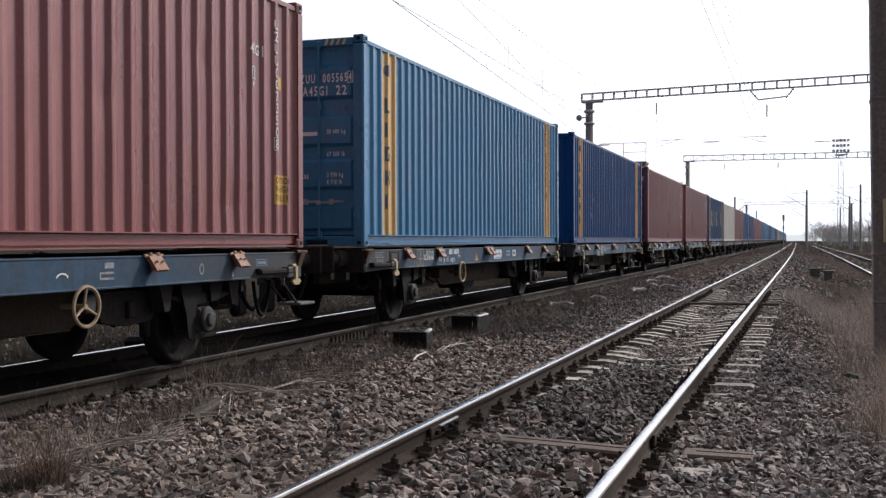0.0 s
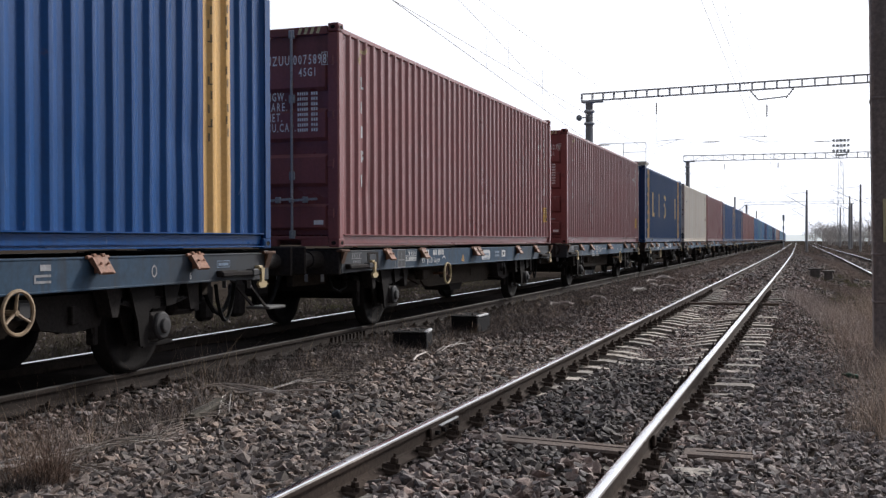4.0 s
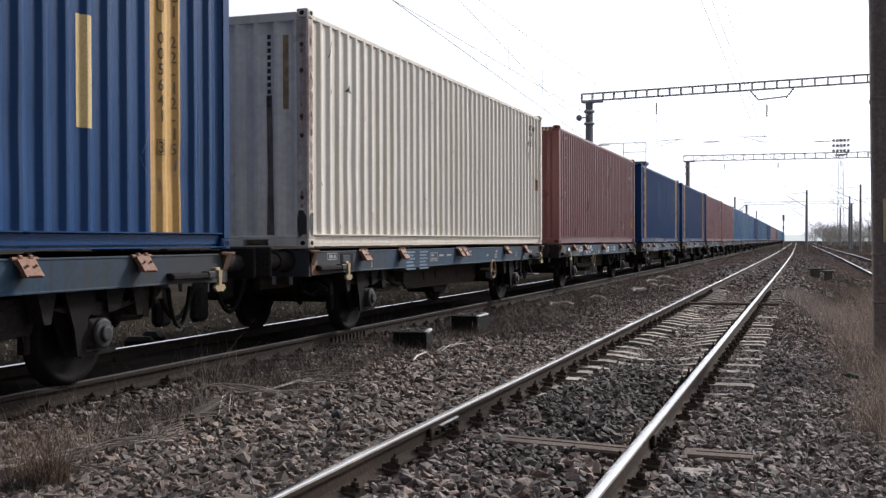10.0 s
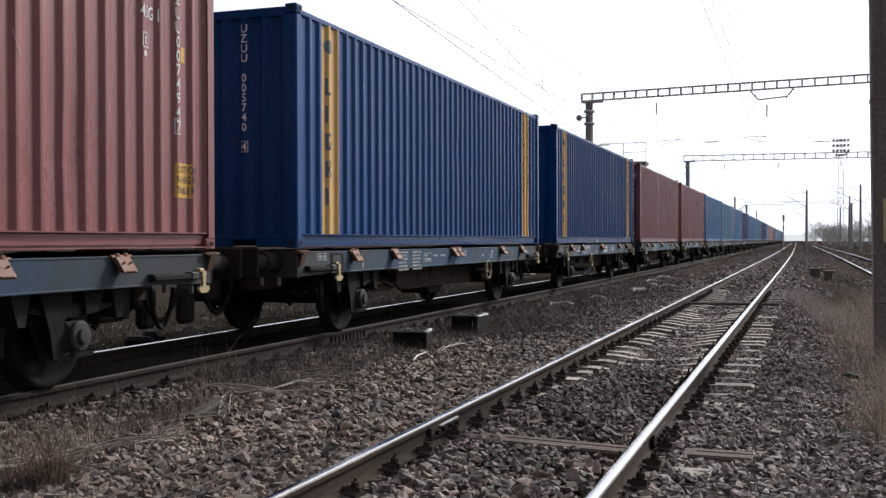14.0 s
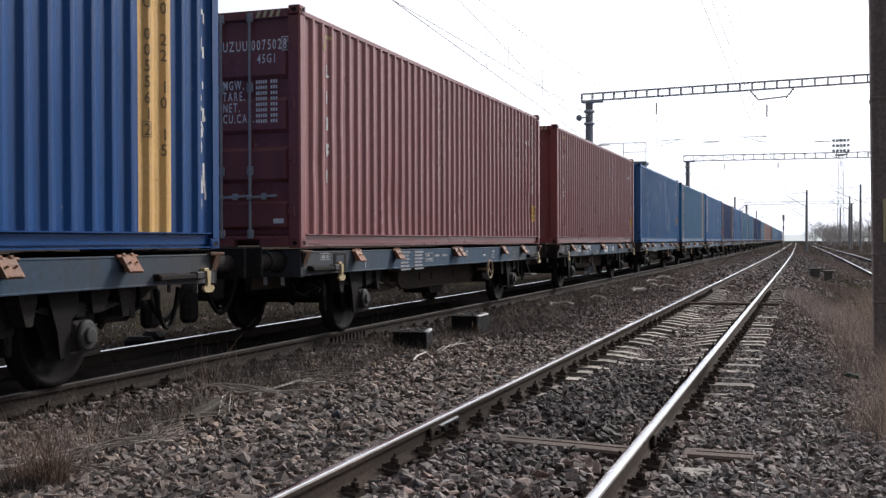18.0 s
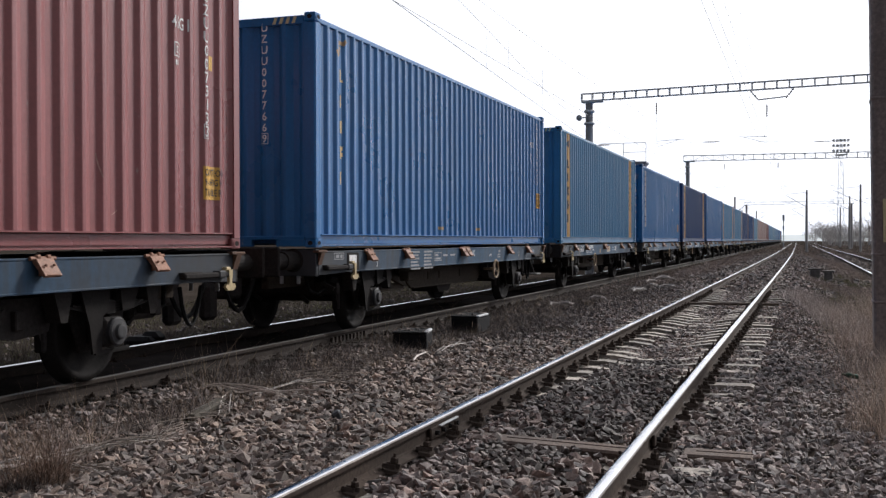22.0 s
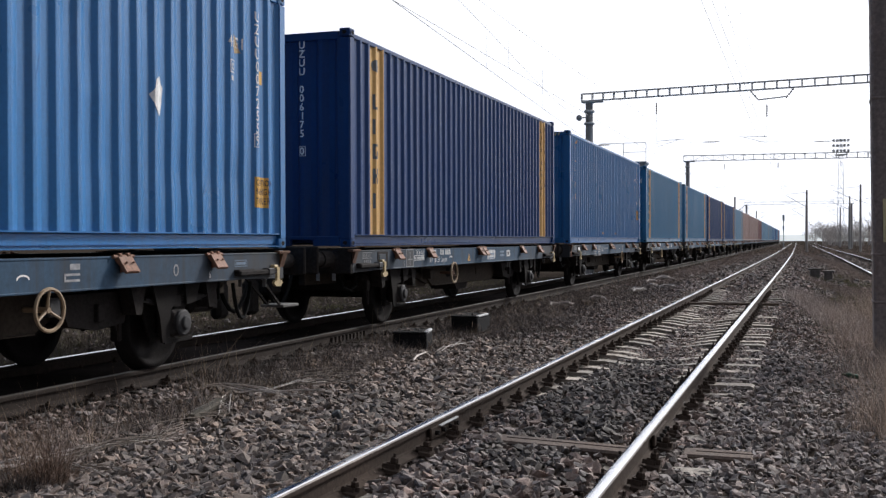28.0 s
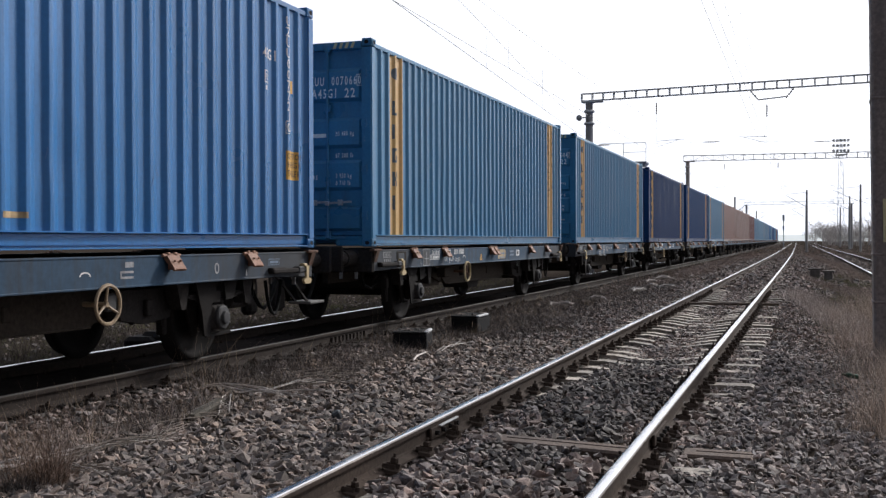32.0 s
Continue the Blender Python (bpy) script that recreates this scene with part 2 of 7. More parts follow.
number_ink = mat("worn_brown_lettering", (0.17, 0.125, 0.065), 0.7, vary=0.3, soil=0.2)
pale_plate = mat("pale_yellow_plate", (0.66, 0.60, 0.36), 0.6, vary=0.2, soil=0.3)
mast_paint = mat("mast_brown_steel", (0.25, 0.21, 0.20), 0.8, vary=0.3, grain=20, coarse=2, bump=0.25, soil=0.4)
# steel lightened further to stand in for haze and sky glare
galv_hazed = mat("haze_pale_steel", (0.66, 0.67, 0.68), 0.7, vary=0.15, soil=0.2)
flaking = mat("flaking_pale_paint", (0.62, 0.56, 0.52), 0.8, vary=0.25, grain=12, coarse=3, bump=0.4, soil=1.0, dirt=(0.30, 0.17, 0.13), streak=0.6, scuff=0.8)
stained_white = mat("stained_white_paint", (0.84, 0.80, 0.74), 0.6, vary=0.12, grain=10, coarse=1.2, bump=0.1, soil=0.45, dirt=(0.42, 0.34, 0.27), streak=1.5, scuff=0.8)
chip_brown = mat("chipped_paint_brown", (0.36, 0.27, 0.22), 0.85, vary=0.45, grain=8, coarse=3, soil=0.6, dirt=(0.13, 0.10, 0.09))
# lettering white raised to make up for the shaded end faces
end_ink = mat("raised_end_white", (0.86, 0.86, 0.86), 0.6, vary=0.10, grain=16, soil=0.15, dirt=(0.3, 0.3, 0.32))
brown_stain = mat("brown_run_stain", (0.17, 0.13, 0.105), 0.85, vary=0.45, grain=8, coarse=3, soil=0.6, dirt=(0.42, 0.38, 0.34))
bottle_green = mat("green_plastic", (0.022, 0.055, 0.035), 0.75, spec=0.15, vary=0.2, soil=0.3)
galv = mat("weathered_steel", (0.50, 0.50, 0.51), 0.7, metal=0.0, vary=0.25, soil=0.4)
# concrete grey raised for the haze over the far posts
post_grey = mat("concrete_post", (0.46, 0.45, 0.445), 0.85, vary=0.25, soil=0.4)
wire_mat = mat("wire_copper_dark", (0.10, 0.09, 0.09), 0.6, metal=0.5, vary=0.1, bump=0, soil=0)
insulator = mat("brown_insulator", (0.10, 0.07, 0.06), 0.35, vary=0.15, soil=0.1)
black_box = mat("black_box_paint", (0.012, 0.011, 0.012), 0.8, spec=0.1, vary=0.3, soil=0.12, dirt=(0.07, 0.06, 0.05))
chamber_grey = mat("weathered_chamber_concrete", (0.17, 0.155, 0.145), 0.9, vary=0.4, grain=20, coarse=3, bump=0.3, soil=0.6, dirt=(0.06, 0.05, 0.045))
grey_lid = mat("worn_lid", (0.020, 0.019, 0.019), 0.85, spec=0.08, vary=0.6, grain=14, soil=0.7, dirt=(0.02, 0.02, 0.02))
# twig and signal greys are lightened in place of distance haze
twig = mat("haze_grey_twigs", (0.46, 0.44, 0.43), 0.95, vary=0.3, bump=0, soil=0, island=0.35)
signal_grey = mat("hazed_signal_paint", (0.42, 0.43, 0.44), 0.7, vary=0.2, soil=0.3)


# ---- mesh building ----
class Form:
    """Collects the corners and faces of one mesh."""

    def __init__(self):
        self.v, self.f, self.k = [], [], []

    def add(self, verts, faces, slot=0):
        o = len(self.v)
        self.v += [tuple(q) for q in verts]
        self.f += [tuple(o + i for i in face) for face in faces]
        self.k += [slot] * len(faces)
        return self

    def box(self, c, s, b=0.0, slot=0):
        """A box of size s about c, its edges chamfered by b."""
        h = [q / 2 for q in s]
        if b <= 0:
            verts = [(c[0] + i * h[0], c[1] + j * h[1], c[2] + k * h[2]) for i in (-1, 1) for j in (-1, 1) for k in (-1, 1)]
            return self.add(verts, [(0, 1, 3, 2), (4, 6, 7, 5), (0, 4, 5, 1), (2, 3, 7, 6), (0, 2, 6, 4), (1, 5, 7, 3)], slot)
        b = min(b, 0.45 * min(s))
        verts, at = [], {}
        for i in (-1, 1):
            for j in (-1, 1):
                for k in (-1, 1):
                    for a in range(3):
                        p = [g * (h[n] - (0 if n == a else b)) for n, g in enumerate((i, j, k))]
                        at[i, j, k, a] = len(verts)
                        verts.append(p)
        faces = []
        for a in range(3):
            u, w = [x for x in range(3) if x != a]
            for g in (-1, 1):
                loop = []
                for gu, gw in ((-1, -1), (1, -1), (1, 1), (-1, 1)):
                    key = [0, 0, 0]
                    key[a], key[u], key[w] = g, gu, gw
                    loop.append(at[(*key, a)])
                faces.append(loop)
            for gu in (-1, 1):
                for gw in (-1, 1):
                    lo, hi = [0, 0, 0], [0, 0, 0]
                    lo[a], lo[u], lo[w], hi[a], hi[u], hi[w] = -1, gu, gw, 1, gu, gw
                    faces.append([at[(*lo, u)], at[(*hi, u)], at[(*hi, w)], at[(*lo, w)]])
        for i in (-1, 1):
            for j in (-1, 1):
                for k in (-1, 1):
                    faces.append([at[i, j, k, 0], at[i, j, k, 1], at[i, j, k, 2]])
        good = []
        for face in faces:
            p = [Vector(verts[q]) for q in face]
            turn = (p[1] - p[0]).cross(p[2] - p[0]).dot(sum(p, Vector()) / len(p))
            good.append(face if turn > 0 else face[::-1])
        return self.add([(c[0] + p[0], c[1] + p[1], c[2] + p[2]) for p in verts], good, slot)

    def lathe(self, rings, c=(0, 0, 0), axis="z", n=16, slot=0, caps=True):
        """Rings of (radius, place along the axis), joined into a turned shape."""
        verts = []
        for r, z in rings:
            for i in range(n):
                a = 2 * math.pi * i / n
                p = (r * math.cos(a), r * math.sin(a), z)
                p = {"z": p, "x": (p[2], p[0], p[1]), "y": (p[1], p[2], p[0])}[axis]
                verts.append((c[0] + p[0], c[1] + p[1], c[2] + p[2]))
        faces = []
        for j in range(len(rings) - 1):
            for i in range(n):
                k = (i + 1) % n
                faces.append((j * n + i, j * n + k, (j + 1) * n + k, (j + 1) * n + i))
        if caps:
            faces += [tuple(range(n))[::-1], tuple((len(rings) - 1) * n + i for i in range(n))]
        return self.add(verts, faces, slot)

    def tube(self, path, r, n=6, slot=0, ends=True):
        """A round bar along a path; r is a radius or one for each point."""
        path = [Vector(p) for p in path]
        verts, faces = [], []
        side = None
        for i, p in enumerate(path):
            way = (path[min(i + 1, len(path) - 1)] - path[max(i - 1, 0)]).normalized()
            if side is None:
                side = way.orthogonal().normalized()
            side = (side - way * side.dot(way)).normalized()
            up = way.cross(side)
            rr = r[i] if isinstance(r, (list, tuple)) else r
            verts += [p + (side * math.cos(2 * math.pi * k / n) + up * math.sin(2 * math.pi * k / n)) * rr for k in range(n)]
        for i in range(len(path) - 1):
            for k in range(n):
                q = (k + 1) % n
                faces.append((i * n + k, i * n + q, (i + 1) * n + q, (i + 1) * n + k))
        if ends:
            faces += [tuple(range(n))[::-1], tuple((len(path) - 1) * n + k for k in range(n))]
        return self.add(verts, faces, slot)

    def prism(self, outline, axis, lo, hi, slot=0):
        """An outline of points, drawn out along an axis from lo to hi; x: (y, z), y: (x, z), z: (x, y)."""
        n = len(outline)
        put = {"x": lambda a, b, d: (d, a, b), "y": lambda a, b, d: (a, d, b), "z": lambda a, b, d: (a, b, d)}[axis]
        area = sum(outline[i][0] * outline[(i + 1) % n][1] - outline[(i + 1) % n][0] * outline[i][1] for i in range(n))
        if (area < 0) != (axis == "y"):
            outline = outline[::-1]
        verts = [put(a, b, lo) for a, b in outline] + [put(a, b, hi) for a, b in outline]
        faces = [tuple(range(n))[::-1], tuple(range(n, 2 * n))] + [(i, (i + 1) % n, n + (i + 1) % n, n + i) for i in range(n)]
        return self.add(verts, faces, slot)

    def bar(self, a, b, w, h, slot=0):
        """A straight bar of w by h between two points."""
        a, b = Vector(a), Vector(b)
        way = (b - a).normalized()
        up = Vector((0, 0, 1)) if abs(way.z) < 0.9 else Vector((0, 1, 0))
        side = way.cross(up).normalized() * w / 2
        up = side.cross(way).normalized() * h / 2
        verts = [p + i * side + j * up for p in (a, b) for i, j in ((-1, -1), (1, -1), (1, 1), (-1, 1))]
        return self.add(verts, [(3, 2, 1, 0), (4, 5, 6, 7), (0, 1, 5, 4), (1, 2, 6, 5), (2, 3, 7, 6), (3, 0, 4, 7)], slot)

    def mesh(self, name, mats, smooth=False):
        me = bpy.data.meshes.new(name)
        me.from_pydata(self.v, [], self.f)
        for m in mats if isinstance(mats, (list, tuple)) else [mats]:
            me.materials.append(m)
        me.polygons.foreach_set("material_index", self.k)
        me.polygons.foreach_set("use_smooth", [smooth] * len(self.f))
        me.update()
        return me


def part(name, form, material, parent, label="", m=None, smooth=False):
    """ONE mesh object under a thing or a part. form: a Form, or a mesh to share."""
    me = form.mesh(name, material, smooth) if isinstance(form, Form) else form
    ob = new(name, me)
    if not isinstance(form, Form):
        ob.material_slots[0].link = "OBJECT"
        ob.material_slots[0].material = material
    ob.parent = parent
    if m is not None:
        ob.matrix_basis = m
    return tagged(ob, label)


def thing(name, label, category, group="", m=None, kind=""):
    ob = new(name)
    ob.empty_display_size = 0.2
    if m is not None:
        ob.matrix_basis = m
    return tagged(ob, label, category, group, kind)


def whole(name, form, material, label, category="", group="", kind="", smooth=False, m=None):
    ob = new(name, form.mesh(name, material, smooth) if isinstance(form, Form) else form)
    if m is not None:
        ob.matrix_basis = m
    return tagged(ob, label, category, group, kind)


# ---- the plan ----
NEAR_TRACK, TRAIN_TRACK, SIDE_TRACK = -1.75, -6.98, 3.10
GAUGE = 0.7535


def bend(y):
    """How far the line swings to the left with distance."""
    s = (y - 80.0) / 22.0
    return -0.0072 * 22.0 * (math.log1p(math.exp(s)) if s < 30 else s)


def swing(y):
    return math.degrees(math.atan((bend(y + 0.5) - bend(y - 0.5))))


def rough(x, y, s=1.0):
    return noise.noise((x * s, y * s, 3.7))


def clip01(v):
    return max(0.0, min(1.0, v))


def ground_z(x, y):
    """Height of the ground: ballast under the tracks, lower beside them."""
    u = x - bend(y)
    z = -0.40
    for c in (NEAR_TRACK, TRAIN_TRACK, SIDE_TRACK):
        d = abs(u - c)
        z = max(z, -0.205 - 0.33 * max(0.0, d - 1.45))
    if TRAIN_TRACK < u < NEAR_TRACK:
        z = max(z, -0.27)
    d = abs(u - NEAR_TRACK)
    if d < 1.32 and y < 36:
        z -= (0.022 + 0.034 * clip01((y - 9.0) / 2.0) * clip01((36 - y) / 6)) * (clip01((1.32 - d) / 0.12) if d < 0.78 else 0.35)
        z += 0.085 * clip01((0.62 - d) / 0.25) * clip01((13.0 - y) / 3.0) + 0.02 * rough(x, y, 0.8)
    far = max(0.0, min(1.0, (abs(u + 2) - 14) / 60))
    return z + 0.025 * rough(x, y, 1.1) + 0.018 * rough(x, y, 4.0) + far * 0.35 * rough(x, y, 0.05) - 0.3 * far


def lines(lo, hi, fine, a, b, growth):
    """Grid lines from lo to hi, fine between a and b and wider beyond."""
    out = list(np.arange(a, b, fine))
    s, q = fine, b
    while q < hi:
        out.append(q)
        s *= growth
        q += s
    out.append(hi)
    s, q = fine, a - fine
    while q > lo:
        out.insert(0, q)
        s *= growth
        q -= s
    out.insert(0, lo)
    return out


def build_ground():
    xs, ys = lines(-1500, 1500, 0.11, -9.0, 3.2, 1.25), lines(-200, 3000, 0.11, 4.0, 22.0, 1.06)
    verts = [(x, y, ground_z(x, y)) for y in ys for x in xs]
    w = len(xs)
    faces = [(j * w + i, j * w + i + 1, (j + 1) * w + i + 1, (j + 1) * w + i) for j in range(len(ys) - 1) for i in range(w - 1)]
    whole("ground", Form().add(verts, faces), soil_mat, "brown soil and worn ballast between railway tracks", "ground", kind="structure", smooth=True)


RAIL = [(-0.07, -0.172), (0.07, -0.172), (0.07, -0.160), (0.018, -0.142), (0.010, -0.125), (0.010, -0.050), (0.034, -0.040), (0.036, -0.014), (0.031, -0.005), (0.021, -0.0015), (0.007, 0.0), (-0.007, 0.0), (-0.021, -0.0015), (-0.031, -0.005), (-0.036, -0.014), (-0.034, -0.040), (-0.010, -0.050), (-0.010, -0.125), (-0.018, -0.142), (-0.07, -0.160)]


def rail_form(x, y0, y1):
    ys = list(np.arange(y0, min(y1, 60), 4.0)) + list(np.arange(max(y0, 60), y1 + 1, 15.0))
    f, n = Form(), len(RAIL)
    verts = [(x + bend(y) + a, y, b) for y in ys for a, b in RAIL]
    for j in range(len(ys) - 1):
        for i in range(n):
            k = (i + 1) % n
            f.f.append((j * n + k, j * n + i, (j + 1) * n + i, (j + 1) * n + k))
            f.k.append(1 if i in (8, 9, 10, 11, 12) else 2 if i in (7, 13) else 0)
    f.v = verts
    return f


def track(name, centre, label, y0, y1, sleeper_mat, s0, s1, clips_to, first=0.0, tops=(None, None), web=None, clip=1.0):
    t = thing(name, label, "railway track", kind="structure")
    for side in (-1, 1):
        part("rail", rail_form(centre + side * GAUGE, y0, y1), [web or rail_side, tops[(side + 1) // 2] or rail_top, web or rail_shoulder], t, "steel rail with a polished top")
    body = [(-1.25, -0.36), (1.25, -0.36), (1.25, -0.195), (1.22, -0.18), (0.52, -0.18), (0.22, -0.225), (-0.22, -0.225), (-0.52, -0.18), (-1.22, -0.18), (-1.25, -0.195)]
    sl = Form().prism(body, "y", -0.105, 0.105).mesh("sleeper", sleeper_mat)
    cl = Form().prism([(-0.085, 0.0), (0.085, 0.0), (0.075, 0.022), (0.030, 0.034), (0.022, 0.060), (-0.022, 0.060), (-0.030, 0.034), (-0.075, 0.022)], "x", -0.055, 0.055)
    cl.tube([(0.0, 0, 0.05), (0.0, 0, 0.112)], 0.013, 6).lathe([(0.032, 0.058), (0.034, 0.066), (0.030, 0.086), (0.014, 0.092)], n=6).prism([(-0.05, 0.030), (0.05, 0.030), (0.036, 0.052), (-0.036, 0.052)], "x", -0.085, 0.02)
    cl = cl.mesh("rail_clip", rail_side)
    rnd = random.Random(len(name))
    y = s0 + first
    while y < s1:
        part("sleeper", sl, sleeper_mat, t, m=pose(centre + bend(y) + rnd.uniform(-0.03, 0.03), y + rnd.uniform(-0.04, 0.04), (0.003 if y > 9.4 else 0.0) + rnd.uniform(-0.016, 0.008), 0, rnd.uniform(-0.5, 0.5), rnd.uniform(-2.0, 2.0)))
        if y < clips_to:
            for side in (-1, 1):
                for e in (-1, 1):
                    part("rail_clip", cl, rail_side, t, m=pose(centre + side * GAUGE + e * 0.098 + bend(y), y, -0.172, 0, e * 6, rnd.uniform(-7, 7)) @ Matrix.Diagonal((e * 0.8, clip * (0.72 + rnd.uniform(-0.1, 0.1)), clip * (1.08 + rnd.uniform(-0.2, 0.2)), 1)))
        y += 0.60
    return t


# ---- containers ----
LONG, WIDE, HIGH = 12.192, 2.438, 2.93
PITCH_LINE = [(0.0, 0.0), (0.030, 0.0), (0.040, -0.0015), (0.049, -0.0055), (0.116, -0.0310), (0.125, -0.0350), (0.135, -0.036), (0.205, -0.036), (0.215, -0.0345), (0.223, -0.0305), (0.261, -0.0050), (0.269, -0.0012), (0.278, 0.0)]
SIDE_X = WIDE / 2 - 0.012
Y0, Z0, Z1 = 0.12, 0.165, 2.845
X0 = -1.184


def wave_breaks(y0, y1):
    out, k = [], 0
    while y0 + k * 0.278 < y1:
        for d, _ in PITCH_LINE[:-1]:
            if y0 + k * 0.278 + d < y1:
                out.append(y0 + k * 0.278 + d)
        k += 1
    return out + [y1]


def wave(y, y0):
    d = (y - y0) % 0.278
    for (a, p), (b, q) in zip(PITCH_LINE, PITCH_LINE[1:]):
        if a <= d <= b:
            return p + (q - p) * (d - a) / (b - a)
    return 0.0


def side_panel_mesh(seed=None):
    """A corrugated side; with a seed it is slightly buckled, with a few knocks in it."""
    f, ys = Form(), wave_breaks(Y0, LONG - Y0)
    zs, hits, r = [Z0, Z1], [], random.Random(seed)
    if seed is not None:
        zs = [Z0 + (Z1 - Z0) * i / 9 for i in range(10)]
        hits = [(r.uniform(0.5, 11.6), r.choice((r.uniform(0.4, 1.1), r.uniform(0.4, 2.6))), r.uniform(0.004, 0.015), r.uniform(0.12, 0.35)) for i in range(r.randint(5, 9))]

    def give(y, z):
        if seed is None:
            return 0.0
        d = 0.0024 * noise.noise((y * 0.55, z * 0.8, seed * 3.1)) + 0.0022 * noise.noise((y * 2.3, z * 1.1, seed * 5.7))
        d -= sum(a * math.exp(-((y - p) ** 2 + (z - q) ** 2) / (w * w)) for p, q, a, w in hits)
        return d * min(1.0, (z - Z0) * 4, (Z1 - z) * 4)

    n = len(zs)
    verts = [(SIDE_X + wave(y, Y0) + give(y, z), y, z) for y in ys for z in zs]
    f.add(verts, [(n * i + k, n * i + n + k, n * i + n + k + 1, n * i + k + 1) for i in range(len(ys) - 1) for k in range(n - 1)])
    verts = [(SIDE_X + wave(y, Y0) - 0.03, y, z) for y in ys for z in (Z0, Z1)]
    f.add(verts, [(2 * i + 1, 2 * i + 3, 2 * i + 2, 2 * i) for i in range(len(ys) - 1)])
    return f.mesh("side_panel", paints["brown"])


def end_panel_mesh():
    f, xs = Form(), [-1.11] + [x for x in wave_breaks(X0, 1.11) if x > -1.11]
    for lift, flip in ((0, 1), (0.003, -1)):
        verts = [(x, 0.012 - wave(x, X0) * 1.25 + lift, z) for x in xs for z in (0.14, 2.845)]
        f.add(verts, [(2 * i, 2 * i + 2, 2 * i + 3, 2 * i + 1)[::flip] for i in range(len(xs) - 1)])
    return f.mesh("end_panel", paints["brown"])


def roof_mesh():
    f, ys = Form(), wave_breaks(Y0, LONG - Y0)
    verts = [(x, y, HIGH - 0.03 + 0.5 * wave(y, Y0)) for y in ys for x in (-1.17, 1.17)]
    f.add(verts, [(2 * i, 2 * i + 1, 2 * i + 3, 2 * i + 2) for i in range(len(ys) - 1)])
    verts = [(x, y, HIGH - 0.045) for y in (Y0, LONG - Y0) for x in (-1.17, 1.17)]
    f.add(verts, [(0, 2, 3, 1)])
    return f.mesh("roof", paints["brown"])


def casting_mesh():
    """A corner block with a dark oval for the hole in the face towards +x and in the face towards -y."""
    f = Form().box((-0.055, 0.089, 0.059), (0.10, 0.160, 0.104), 0.006)
    f.box((-0.08, 0.089, 0.059), (0.152, 0.172, 0.113), 0.01)
    oval = [(0.028 * math.cos(a), 0.045 * math.sin(a)) for a in [2 * math.pi * i / 12 for i in range(12)]]
    for place in (lambda p, q, d: (0.004 - d, 0.089 + q, 0.059 + p), lambda p, q, d: (-0.08 - q * 0.8, -0.001 + d, 0.059 + p)):
        big = [(p * 1.5, q * 1.35) for p, q in oval]
        verts = [place(p, q, 0.0) for p, q in big] + [place(p, q, 0.0) for p, q in oval] + [place(p, q, 0.004) for p, q in oval]
        n = 12
        f.add(verts, [(i, (i + 1) % n, n + (i + 1) % n, n + i) for i in range(n)])
        f.add(verts[n:], [(i, (i + 1) % n, n + (i + 1) % n, n + i) for i in range(n)])
        # shallow disc in near-black grime, the hole's shade put into its colour
        f.add([place(p, q, 0.0035) for p, q in oval], [tuple(range(n))], 1)
    return f.mesh("corner_casting", [paints["brown"], grime])


def door_mesh():
    """One leaf, 1.10 m wide, with pressed panels across it."""
    f = Form().box((0, 0.078, 1.49), (1.09, 0.04, 2.66), 0.008)
    return f.mesh("door", paints["brown"])


def pressed_mesh():
    """A pressed panel of a door leaf, half a metre high."""
    h = 0.44
    out = [(-0.50, -h / 2), (0.50, -h / 2), (0.50, h / 2), (-0.50, h / 2)]
    low = [(-0.46, -h / 2 + 0.05), (0.46, -h / 2 + 0.05), (0.46, h / 2 - 0.05), (-0.46, h / 2 - 0.05)]
    verts = [(x, 0.060, q) for x, q in out] + [(x, 0.010, q) for x, q in low]
    return Form().add(verts, [(i, (i + 1) % 4, 4 + (i + 1) % 4, 4 + i) for i in range(4)] + [(4, 5, 6, 7)]).mesh("pressed_panel", paints["brown"])


def lock_rod_mesh():
    f = Form().tube([(0, 0, 0.13), (0, 0, 2.865)], 0.019, 8)
    for z in (0.17, 0.95, 1.97, 2.825):
        f.box((0, 0.014, z), (0.085, 0.04, 0.11), 0.008)
    return f.mesh("lock_rod", bare_steel)


def door_handle_mesh():
    f = Form().bar((-0.02, -0.02, 0.0), (0.38, -0.02, 0.02), 0.012, 0.030).box((0.20, -0.005, 0.01), (0.07, 0.04, 0.08), 0.006).box((0, -0.01, 0), (0.06, 0.05, 0.06), 0.008)
    return f.mesh("door_handle", bare_steel)


SHAPES = {}


